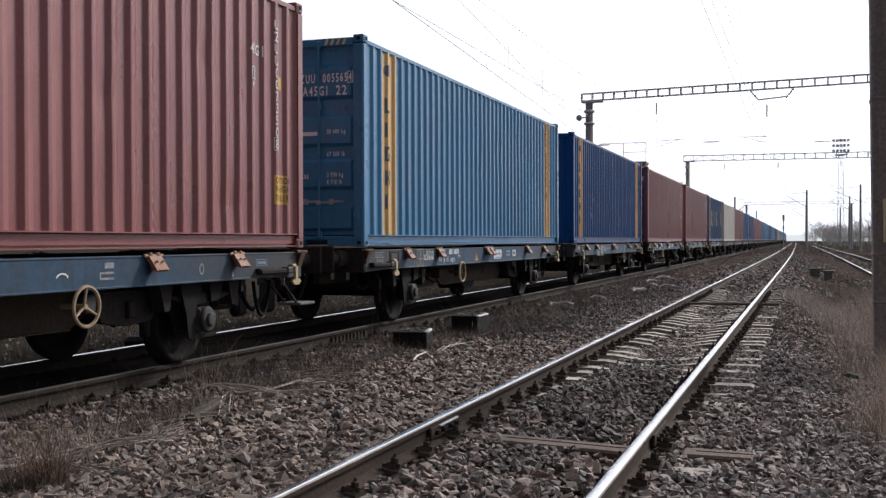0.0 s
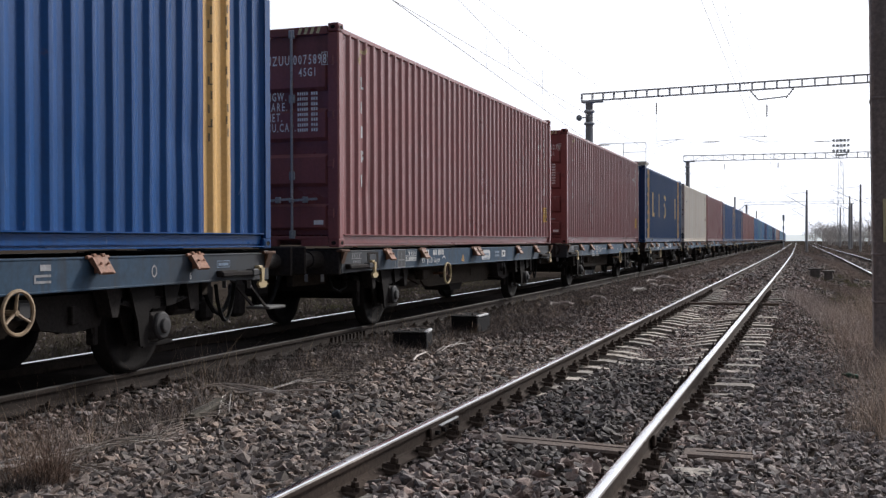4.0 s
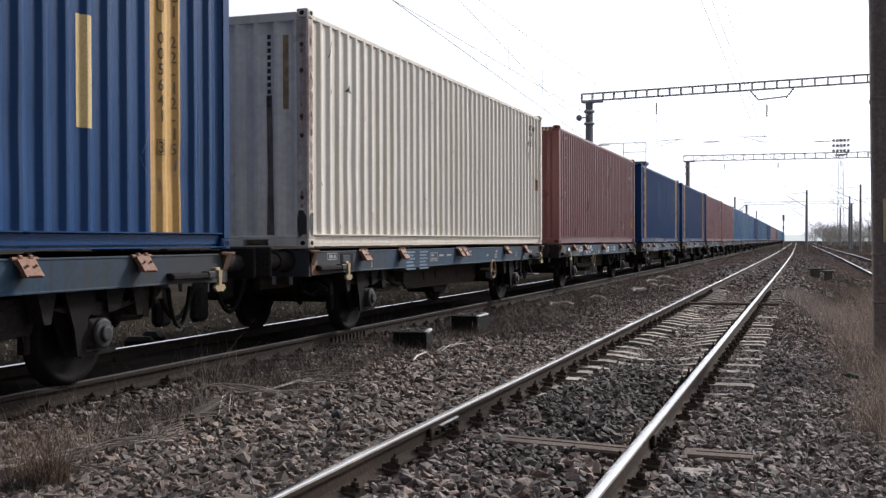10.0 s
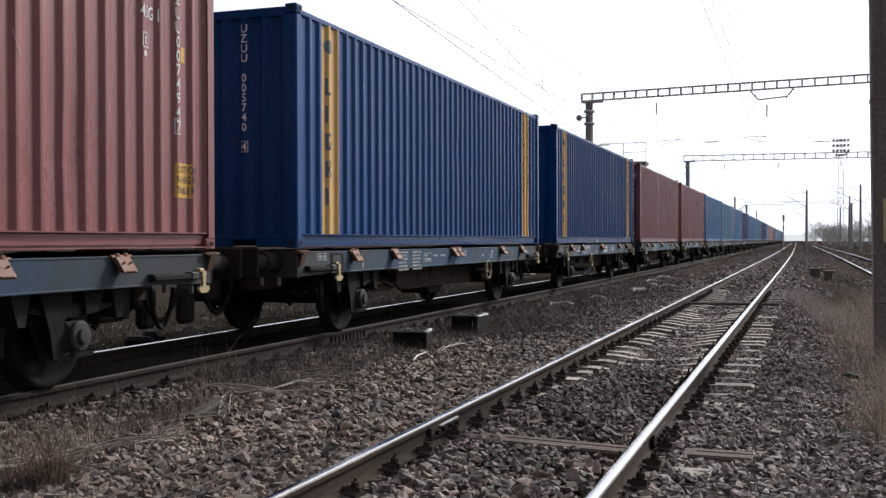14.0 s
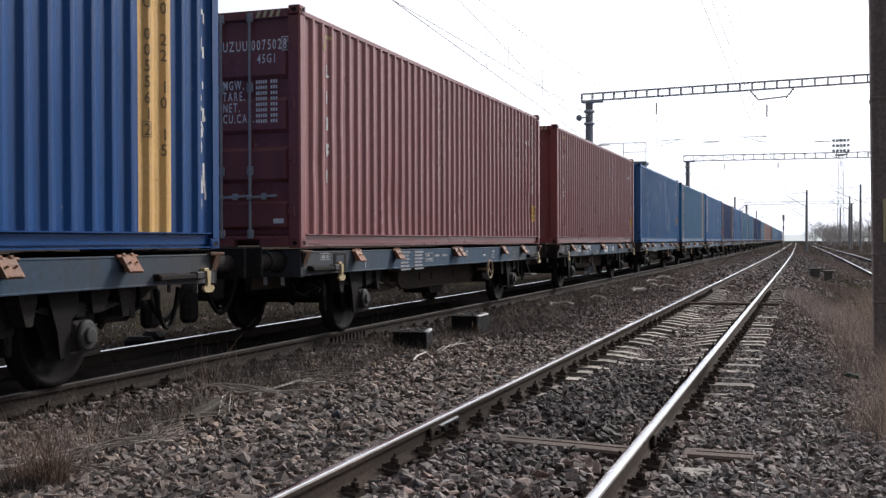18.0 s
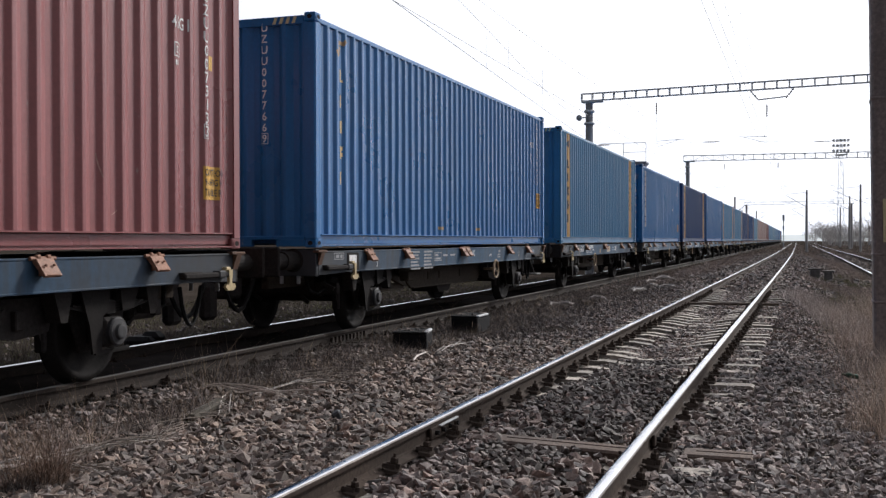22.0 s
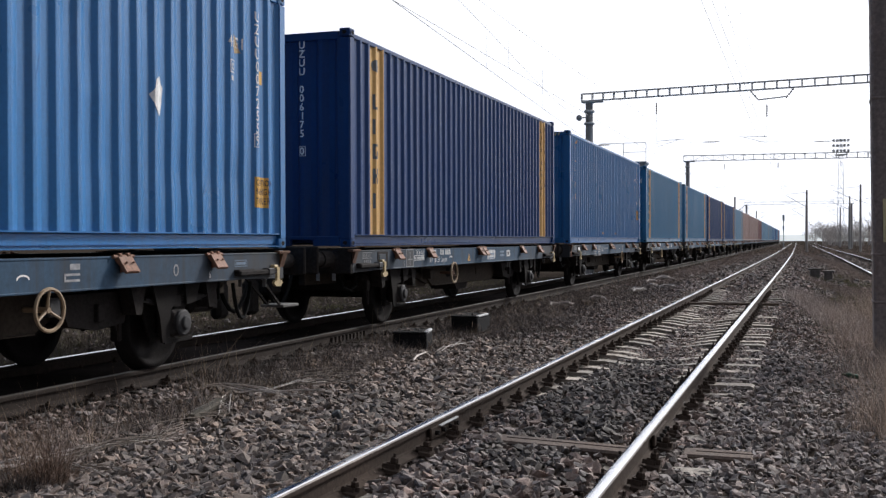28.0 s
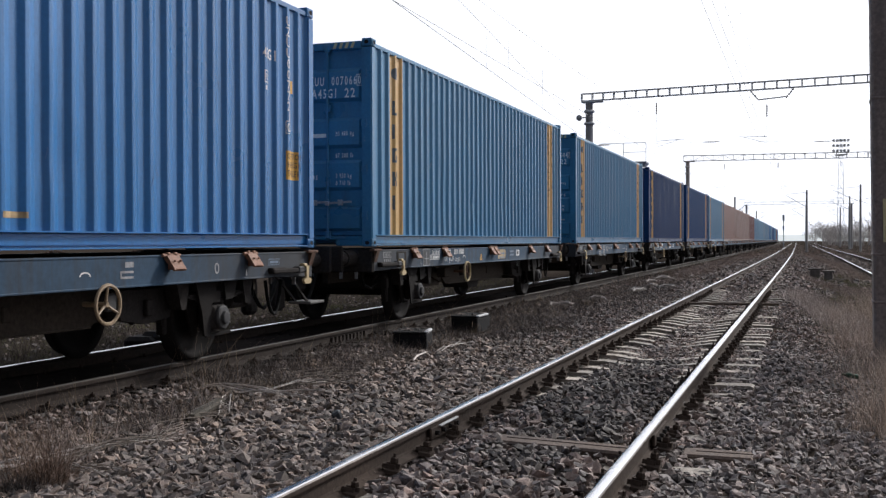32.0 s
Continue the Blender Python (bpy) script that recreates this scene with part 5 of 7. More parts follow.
LIST = [
    # paint, doors towards the near end, yellow bands, side number, end number, label
    ("brown", False, False, "UZUU 0073508", "", "red-brown corrugated steel shipping container with white lettering"),
    ("light", True, True, "", "UZUU 0055654", "light blue corrugated container with yellow bands and panelled doors"),
    ("royal", False, True, "", "UZUU 0055823", "dark blue corrugated container with yellow bands, scuffed side"),
    ("brown", True, False, "UZUU 0075898", "UZUU 0075898", "red-brown corrugated container with doors and white lettering"),
    ("brown", True, False, "UZUU 0075270", "UZUU 0075270", "red-brown corrugated container with steel lock rods and weight table"),
    ("ink", False, True, "", "UZUU 005641 3", "dark blue corrugated container with large worn yellow capitals"),
    ("white", False, False, "", "", "off-white corrugated container with stained end and flaking corner post"),
    ("brown", False, False, "UZUU 0074947", "UZUU 0074947", "red-brown corrugated container with yellow warning sticker"),
    ("royal", False, True, "", "UZUU 0057404", "dark blue corrugated container with two yellow bands"),
    ("royal", False, True, "", "UZUU 0055612", "dark blue corrugated container with pale yellow bands"),
    ("brown", True, False, "UZUU 0075028", "UZUU 0075028", "faded red-brown corrugated container with doors and white lettering"),
    ("brown", False, False, "UZUU 0073133", "UZUU 0073133", "red-brown corrugated container with plain end"),
    ("bright", False, False, "UZUU 0077669", "UZUU 0077669", "bright blue corrugated container with orange labels"),
    ("light", False, True, "", "UZUU 0074016", "light blue corrugated container with yellow bands, plain end"),
    ("steel", True, False, "UZUU 0072559", "UZUU 0072559", "bright blue container with white vertical lettering and peeled patches"),
    ("navy", False, True, "", "UZUU 0061750", "navy blue corrugated container with ochre bands"),
    ("bright", False, False, "UZUU 0077210", "UZUU 0077210", "bright blue corrugated container with small orange labels"),
    ("light", True, True, "", "UZUU 0070660", "light blue container with yellow bands and panelled doors"),
    ("light", True, True, "", "UZUU 0070847", "pale blue container with yellow bands and doors"),
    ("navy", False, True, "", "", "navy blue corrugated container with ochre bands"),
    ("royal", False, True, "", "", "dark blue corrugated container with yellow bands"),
    # the pink and pale paints below carry the haze of the distance
    ("pale", False, True, "", "", "blue corrugated container with yellow bands, paled as by haze"),
    ("pink", False, False, "", "", "far brown corrugated container, haze put into its colour"),
    ("pink", False, False, "", "", "far brown corrugated container, haze put into its colour"),
    ("pink", False, False, "", "", "far brown corrugated container, haze put into its colour"),
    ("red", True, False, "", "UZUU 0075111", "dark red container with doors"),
    ("pale", False, False, "", "", "far blue corrugated container, haze put into its colour"),
    ("pale", False, False, "", "", "far blue corrugated container, haze put into its colour"),
    ("pale", False, True, "", "", "blue corrugated container with yellow bands, paled as by haze"),
    ("pale", False, False, "", "", "far blue corrugated container, haze put into its colour"),
    ("pale", False, True, "", "", "blue corrugated container with yellow bands, paled as by haze"),
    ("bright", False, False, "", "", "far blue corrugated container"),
    ("pale", False, False, "", "", "far blue corrugated container, haze put into its colour"),
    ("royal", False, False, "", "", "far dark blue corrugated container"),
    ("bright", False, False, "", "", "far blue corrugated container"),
    ("pale", False, False, "", "", "far blue corrugated container, haze put into its colour"),
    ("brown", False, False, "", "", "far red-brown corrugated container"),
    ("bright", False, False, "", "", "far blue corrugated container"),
]


def white_chips():
    """Chips knocked out of the rib edges in rows, and scuffs near the foot."""
    r, out = random.Random(61), []
    for rib in range(44):
        y = Y0 + 0.278 * rib
        for z in (0.95, 1.28, 1.62):
            if 5.0 < y and r.random() < 0.36:
                out.append(rect(y + r.uniform(0.0, 0.02), z + r.uniform(-0.03, 0.03), r.uniform(0.012, 0.03), r.uniform(0.010, 0.035)))
        for i in range(2):
            if r.random() < 0.55:
                out.append(rect(y + r.uniform(0.0, 0.03), r.choice((r.uniform(0.2, 0.34), r.uniform(0.3, 2.6))), r.uniform(0.006, 0.02), r.uniform(0.02, 0.07)))
    return out


def extra_marks(k):
    if k == 5:
        s = [(6.27, 1.80), (6.22, 1.91), (6.08, 1.97), (5.92, 1.95), (5.80, 1.86), (5.78, 1.75), (5.85, 1.64), (6.02, 1.54), (6.18, 1.44), (6.26, 1.32), (6.24, 1.20), (6.12, 1.09), (5.96, 1.07), (5.82, 1.14), (5.77, 1.27)]
        return [("painted_letter", [rect(2.25, 1.03, 0.14, 0.98), rect(2.39, 1.03, 0.44, 0.15)], yellow_ink, "large worn yellow angle shape"), ("painted_letter", [rect(4.13, 1.03, 0.13, 0.98)], yellow_ink, "large yellow upright stroke"),
                ("painted_letter", [side_curve(s, 0.13)], yellow_ink, "large yellow curved stroke"), ("painted_letter", [rect(9.73, 1.05, 0.17, 0.96)], yellow_ink, "large yellow upright stroke")]
    if k in (12, 16):
        return [("orange_label", [rect(4.76, 0.27, 0.30, 0.05)], faded_yellow, "small orange label"), ("orange_label", [rect(6.80, 0.27, 0.28, 0.05)], faded_yellow, "small orange label")]
    if k == 14:
        r = random.Random(14)
        patch = [(9.66 + (0.07 + 0.05 * r.random()) * math.cos(a) * (1.3 if math.cos(a) < 0 else 0.8), 1.46 + (0.14 + 0.07 * r.random()) * math.sin(a)) for a in [2 * math.pi * i / 14 for i in range(14)]]
        flake = [(11.06, 2.10), (11.07, 2.32), (11.13, 2.24), (11.20, 2.12)]
        return [("peeled_patch", [(patch, [tuple(range(14))])], white_paint, "peeled paint patch"), ("peeled_patch", [(flake, [(3, 2, 1, 0)])], faded_yellow, "torn orange label"),
                ("name_board", [rect(0.81, 0.60, 0.26, 2.14)], white_paint, "tall white painted board"), ("name_strip", [q for i in range(8) for q in (rect(0.865, 2.49 - 0.255 * i, 0.04, 0.185), rect(0.905, 2.49 - 0.255 * i + (0.0, 0.07, 0.14)[i % 3], 0.06, 0.04), rect(0.965, 2.49 - 0.255 * i, 0.04, 0.185 if i % 2 else 0.09))], dark_ink, "vertical row of bold dark shapes on a white board")]
    if k == 2:
        hits = [side_curve([(2.32, 1.42), (2.40, 1.20), (2.56, 0.85), (2.74, 0.40)], 0.05), side_curve([(2.44, 1.15), (2.62, 0.95), (2.78, 0.50)], 0.03), side_curve([(2.85, 1.28), (2.95, 1.05), (2.98, 0.8)], 0.03), side_curve([(3.50, 1.44), (3.54, 1.30), (3.54, 0.95)], 0.035), side_curve([(2.36, 1.05), (2.40, 0.6)], 0.04)]
        return [("scrape", hits, scrape_blue, "pale scrape marks in the paint"), ("knock", [([(2.26, 1.40), (2.34, 1.46), (2.37, 1.41)], [(0, 1, 2)]), ([(3.42, 1.46), (3.56, 1.48), (3.54, 1.44)], [(0, 1, 2)])], dark_ink, "dark knocks in the paint")]
    if k == 10:
        r = random.Random(10)
        nicks = [side_curve([(y, 2.42 + r.uniform(-0.05, 0.05)), (y + 0.04, 2.37), (y + 0.10, 2.40 + r.uniform(-0.02, 0.05))], 0.018) for y in (4.9, 5.2, 5.75, 6.05, 6.6)] + [side_curve([(7.95 + 0.42 * i, 0.66), (8.0 + 0.42 * i, 0.56 + 0.05 * (i % 2)), (8.06 + 0.42 * i, 0.60)], 0.018) for i in range(4)]
        return [("nick", nicks, scrape_brown, "pale nicks along the ribs")]
    if k == 9:
        r = random.Random(9)
        chips = [rect(11.86 + r.uniform(0, 0.12), r.uniform(0.4, 2.4), r.uniform(0.02, 0.05), r.uniform(0.04, 0.14)) for i in range(22)]
        chips += [([(5.16, 0.03), (5.22, 0.10), (5.27, 0.03)], [(0, 1, 2)]), ([(5.33, 0.02), (5.36, 0.10), (5.46, 0.12), (5.55, 0.03)], [(0, 1, 2, 3)])]
        return [("chipped_paint", chips, white_paint, "white chips in the paint")]
    if k == 6:
        return [("worn_mark", [([(1.18, 2.07), (1.40, 2.07), (1.30, 2.2)], [(0, 1, 2)])], dark_ink, "small dark triangle"), ("number_rest", words("UZUU 0017", 11.08, 2.53, 0.10, 0.7) + words("45G1", 11.1, 2.40, 0.09, 0.7), dark_ink, "worn dark identification lettering"), ("date_mark", words("11-16", 11.29, 1.42, 0.11, 0.9, 0.118), dark_ink, "dark vertical date lettering"), ("framed_sign", [rect(11.30, 2.18, 0.13, 0.15)], plate_grey, "small grey framed sign"), ("rust_patch", [([(11.59, 1.23), (11.80, 1.21), (11.80, 1.44), (11.59, 1.55)], [(0, 1, 2, 3)])], rust_patch, "rusty square left by a label"), ("worn_label", [rect(11.59, 2.17, 0.12, 0.16)], sill_brown, "brown worn label"), ("paint_chips", white_chips(), chip_brown, "brown chips along the ribs of the side")]
    return []


train = []


def far_wagon():
    """The same wagon for the far part of the train, with its main parts only."""
    t = thing("flat_wagon", "blue two-axle container flat wagon, far along the train", "wagon", "wagons of the train")
    for m in (Matrix(), pose(0, 12.2, 0, 0, 0, 180)):
        part("solebar", Form().box((SOLE_X - 0.03, 6.1, 0.99), (0.06, 12.0, 0.29), 0.01), wagon_blue, t, m=m)
        part("headstock", Form().box((0, 0.09, 0.97), (2.40, 0.10, 0.32), 0.012), grime, t, m=m)
        for x in (-0.875, 0.875):
            part("buffer", Form().lathe([(0.14, 0.05), (0.11, -0.3), (0.11, -0.7), (0.22, -0.72), (0.22, -0.76)], c=(x, 0, 1.02), axis="y", n=12), grime, t, m=m)
    part("centre_sill", Form().box((0, 6.1, 0.80), (0.95, 11.9, 0.40), 0.01), sill_brown, t)
    part("side_truss", Form().prism([(4.0, 0.88), (4.75, 0.47), (8.5, 0.47), (9.35, 0.88)], "x", 0.60, 0.70), sill_brown, t)
    for y in AXLE_Y:
        part("wheelset", Form().tube([(-0.98, 0, 0), (0.98, 0, 0)], 0.08, 8).lathe([(WHEEL_R, 0.68), (WHEEL_R, 0.80), (0.36, 0.80)], axis="x", n=20).lathe([(0.36, -0.80), (WHEEL_R, -0.80), (WHEEL_R, -0.68)], axis="x", n=20), tread, t, m=pose(0, y, WHEEL_R))
        for g in (-1, 1):
            part("axle_guard", Form().prism([(y - 0.22, 0.30), (y + 0.22, 0.30), (y + 0.62, 0.88), (y - 0.62, 0.88)], "x", g * 0.96 - 0.05, g * 0.96 + 0.05), grime, t)
    for y in (1.68, 3.16, 6.05, 9.09, 10.70):
        part("corner_flap", Form().prism([(0.0, 0.0), (0.035, 0.012), (0.13, -0.14), (0.0, -0.15)], "y", y - 0.1, y + 0.1), flap_rust, t, m=pose(SOLE_X, 0, DECK - 0.035))
    return t


def far_container(k, paint, band, label):
    t = thing("shipping_container", label, "container", "containers on the train")
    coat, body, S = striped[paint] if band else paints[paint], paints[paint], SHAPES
    turn = pose(0, LONG, 0, 0, 0, 180)
    for m in (Matrix(), turn):
        part("side_panel", S["side_panel"], coat, t, m=m)
        part("end_panel", S["end_panel"], body, t, m=m)
        part("end_sill", S["sill"], body, t, m=m)
        part("top_end_rail", S["header"], body, t, m=m)
        part("top_side_rail", S["top_rail"], body, t, m=m @ Matrix.Translation((WIDE / 2 - 0.050, 0, 0)))
        part("bottom_side_rail", S["bottom_rail"], body, t, m=m @ Matrix.Translation((WIDE / 2 - 0.003, 0, 0)))
        for flip in (1, -1):
            mirror = Matrix.Diagonal((flip, 1, 1, 1))
            part("corner_post", S["post"], body, t, m=m @ Matrix.Translation((flip * WIDE / 2, 0, 0)) @ mirror)
            for z, up in ((0, 1), (HIGH + 0.016, -1)):
                part("corner_casting", S["casting"], body, t, m=m @ Matrix.Translation((flip * WIDE / 2, 0, z)) @ mirror @ Matrix.Diagonal((1, 1, up, 1)))
    part("roof", S["roof"], body, t)
    part("floor", S["floor"], body, t)
    return t


FAR = 22


def build_train():
    shapes()
    pair, distant = [wagon(False), wagon(True)], far_wagon()
    for k, (paint, doors, band, number, end_number, label) in enumerate(LIST):
        if k < FAR:
            w = pair[k] if k < 2 else copy_thing(pair[k % 2], Matrix())
            c = container(k, paint, doors, band, label, number, extra_marks(k), end_number)
        else:
            w = distant if k == FAR else copy_thing(distant, Matrix())
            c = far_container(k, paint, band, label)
        # hand wheels repainted or worn down to rust on some wagons
        worn = {7: bronze, 11: grime, 13: bronze, 15: bronze, 4: cream, 6: bronze}.get(k)
        for ob in w.children:
            if worn and ob.name.startswith("hand_wheel"):
                ob.material_slots[0].link = "OBJECT"
                ob.material_slots[0].material = worn
            if k in (13, 17) and ob.name.startswith("solebar"):
                for fixed in ob.children:
                    if fixed.name.startswith("white_plate"):
                        fixed.material_slots[0].link = "OBJECT"
                        fixed.material_slots[0].material = cream
            if k == 6 and ob.name.startswith("solebar"):
                for fixed in ob.children:
                    if fixed.name.startswith("weight_table"):
                        fixed.material_slots[0].link = "OBJECT"
                        fixed.material_slots[0].material = faded_blue
            if k in (7, 12, 16) and ob.name.startswith("step_recess"):
                for plate in ob.children:
                    plate.material_slots[0].link = "OBJECT"
                    plate.material_slots[0].material = white_paint
        if k in (6, 16):
            r = random.Random(k)
            edge = [(0.10, 0.84), (0.30 + r.uniform(0, 0.04), 0.84), (0.24, 0.92), (0.27, 1.00), (0.21, 1.05), (0.25, 1.125), (0.10, 1.125)]
            part("rusty_corner", Form().add([(SOLE_X + 0.006, a, b) for a, b in edge], [tuple(range(7))]), flap_rust, w, "rusty corner of the side beam")
        train.append((FIRST + STEP * k, w, c))


def motions():
    for place, w, c in train:
        seconds = [float(q) for q in range(33)]
        walk(w, [(t, on_track(place - run(t), 0.0)) for t in seconds])
        walk(c, [(t, on_track(place - run(t), ZB)) for t in seconds])
        if place - run(32.0) < 60:
            ticks = [i / 15 for i in range(481)]
            for ob in w.children:
                if ob.name.startswith("wheelset"):
                    y = ob.location.y
                    walk(ob, [(t, pose(0, y, WHEEL_R, math.degrees(run(t) / WHEEL_R) % 360)) for t in ticks])


# ---- ballast, weeds ----
def mesh_of(name, verts, tris, material):
    """A large loose mesh from arrays."""
    me = bpy.data.meshes.new(name)
    me.vertices.add(len(verts))
    me.vertices.foreach_set("co", np.asarray(verts, dtype=np.float32).ravel())
    me.loops.add(tris.size)
    me.loops.foreach_set("vertex_index", tris.astype(np.int32).ravel())
    me.polygons.add(len(tris))
    me.polygons.foreach_set("loop_start", np.arange(0, tris.size, 3, dtype=np.int32))
    me.polygons.foreach_set("use_smooth", np.zeros(len(tris), dtype=bool))
    me.materials.append(material)
    me.update()
    me.validate()
    return me


def crushed(seed, corners):
    """A sharp-edged lump of crushed stone: the hull of a few random corners."""
    r = random.Random(seed)
    bm = bmesh.new()
    for i in range(corners):
        p = Vector((r.uniform(-1, 1), r.uniform(-1, 1), r.uniform(-1, 1)))
        bm.verts.new(p / max(abs(p.x), abs(p.y), abs(p.z)) * r.uniform(0.75, 1.0))
    bmesh.ops.convex_hull(bm, input=bm.verts[:], use_existing_faces=False)
    bmesh.ops.delete(bm, geom=[v for v in bm.verts if not v.link_faces], context="VERTS")
    bmesh.ops.triangulate(bm, faces=bm.faces[:])
    bm.verts.index_update()
    v = np.array([v.co[:] for v in bm.verts])
    f = np.array([[v.index for v in face.verts] for face in bm.faces])
    bm.free()
    return v - v.mean(0), f


LUMPS = [crushed(q, 11) for q in range(14)], [crushed(50 + q, 7) for q in range(8)]


def stones(name, spots, material, label, seed, small=0.020, large=0.040, plain=False):
    """Broken stones at the given (x, y) places, resting on the ground."""
    r = np.random.RandomState(seed)
    kinds = LUMPS[plain]
    which = r.randint(0, len(kinds), len(spots))
    all_v, all_t, start = [], [], 0
    for i, (base, faces) in enumerate(kinds):
        at = spots[which == i]
        n, c = len(at), len(base)
        if not n:
            continue
        size = r.uniform(small, large, (n, 1, 1)) * (1 + 0.45 * (r.rand(n, 1, 1) > 0.92))
        v = base[None] * size * np.stack([r.uniform(0.85, 1.40, n), r.uniform(0.65, 1.0, n), r.uniform(0.48, 0.85, n)], 1)[:, None]
        v = v * r.uniform(0.88, 1.12, (n, c, 1))
        a, b, g = r.uniform(0, 2 * np.pi, n), r.normal(0, 0.50, n), r.normal(0, 0.35, n)
        x, y, z = v[..., 0].copy(), v[..., 1].copy(), v[..., 2].copy()
        ca, sa, cb, sb, cg, sg = (q[:, None] for q in (np.cos(a), np.sin(a), np.cos(b), np.sin(b), np.cos(g), np.sin(g)))
        x, z = cg * x + sg * z, cg * z - sg * x
        y, z = cb * y - sb * z, sb * y + cb * z
        x, y = ca * x - sa * y, sa * x + ca * y
        lift = np.array([ground_z(p, q) for p, q in at]) + r.uniform(-0.012, 0.045, n)
        all_v.append(np.stack([x + at[:, :1], y + at[:, 1:], z + lift[:, None]], -1).reshape(-1, 3))
        all_t.append((faces[None] + c * np.arange(n)[:, None, None]).reshape(-1, 3) + start)
        start += n * c
    whole(name, mesh_of(name, np.concatenate(all_v), np.concatenate(all_t), material), material, label, "gravel", kind="stuff")


def scatter(seed, n, x0, x1, y0, y1, power=1.0):
    """Random places, denser towards y0."""
    r = np.random.RandomState(seed)
    u = r.rand(n) ** power
    return np.stack([r.uniform(x0, x1, n), y0 + (y1 - y0) * u], 1)


def build_ballast():
    p = np.concatenate([scatter(1, 82000, -5.5, 1.2, 4.3, 34, 1.8), scatter(9, 16000, -2.95, -0.5, 11.5, 32, 1.2)])
    wobble = np.array([noise.noise((q[0] * 1.6, q[1] * 0.7, 8.0)) for q in p])
    patch = (((p[:, 0] + 1.75) / 0.66) ** 2 + ((p[:, 1] - 9.8) / 4.2) ** 2 + wobble * 0.9 < 0.8) & (np.random.RandomState(8).rand(len(p)) < 0.75)
    grassy = (p[:, 0] < -4.4) & (np.random.RandomState(5).rand(len(p)) < np.where(p[:, 1] < 10, 0.25, 0.35))
    bare = np.array([noise.noise((q[0] * 0.9, q[1] * 0.5, 1.0)) for q in p]) > 0.42
    bare &= p[:, 1] > 16
    row = np.abs((p[:, 1] - 4.3 + 0.3) % 0.6 - 0.3) < 0.070
    off = np.abs(p[:, 0] - NEAR_TRACK)
    seat = (off > 0.28) & (off < 1.22)
    cover = np.array([noise.noise((q[0] * 1.3, q[1] * 0.9, 5.0)) for q in p])
    laid = row & (((off < 1.10) & (p[:, 1] > 11.0)) | (seat & (off < 1.10))) & (np.random.RandomState(7).rand(len(p)) < np.where(p[:, 1] > 9.5, np.where(off > 0.85, 0.60, 0.74), 0.80)) & (cover < 0.16) & ~((p[:, 0] > -0.9) & (p[:, 1] < 8.0))
    timbers = (np.abs(p[:, 1] - np.where(p[:, 0] > -1, 7.28, 7.05 - 0.12 * (p[:, 0] + 1.63))) < np.where(p[:, 0] > -1, 0.125, 0.150)) & (p[:, 0] > -1.98) & ((p[:, 0] < -1) | (p[:, 0] > -0.77)) & (p[:, 0] < -0.39)
    edge = np.random.RandomState(6).rand(len(p)) < (p[:, 0] - 0.75) * 0.7
    kept, close = ~patch & ~grassy & ~bare & ~edge & ~laid & ~timbers, p[:, 1] < 15.5
    left, right = p[:, 0] < -2.56, p[:, 0] > -0.80
    stones("track_ballast", p[kept & close & ~left & ~right], stone_mat, "brown and grey broken stone ballast between the rails", 11)
    stones("brown_ballast", p[kept & close & left], warm_stone, "tan and red-brown broken stone ballast between the tracks", 21, 0.022, 0.044)
    stones("verge_ballast", p[kept & close & right], pale_stone, "beige and grey broken stone ballast towards the verge", 22, 0.018, 0.036)
    stones("middle_ballast", p[kept & ~close], stone_mat, "brown ballast further from the boxes", 19, plain=True)
    stones("oily_ballast", p[patch & ~laid & ~timbers], oily_stone, "dark oil-stained ballast between the rails", 12)
    q = scatter(2, 14000, -8.6, -5.3, 5.5, 34, 1.6)
    d = np.concatenate([scatter(3, 14000, -5.6, 1.3, 32, 110, 1.5), scatter(4, 5000, 1.4, 4.9, 42, 110, 1.3)])
    stones("distant_ballast", d, stone_mat, "brown ballast further along the track", 15, 0.05, 0.085, plain=True)
    stones("lineside_stones", scatter(63, 1100, -13, -8.9, 9, 36, 1.3), stone_mat, "scattered stones beyond the train", 16, 0.02, 0.05)
    stones("lower_ballast", np.concatenate([scatter(66, 13000, -5.4, 1.2, -4, 4.35), scatter(67, 1500, -3.3, -0.2, -4, 4.35), scatter(68, 2200, -8.6, -5.4, -4, 5.5)]), stone_mat, "brown broken stone ballast beside the camera", 17, 0.035, 0.06, plain=True)
    stones("side_ballast", scatter(69, 5200, 1.5, 4.8, -4, 42), stone_mat, "brown ballast round the side track", 18, 0.045, 0.075, plain=True)
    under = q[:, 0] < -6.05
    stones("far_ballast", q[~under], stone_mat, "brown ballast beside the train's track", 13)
    stones("blackened_ballast", q[under], black_stone, "sooty ballast under the train, its shade put in the black", 14, plain=True)


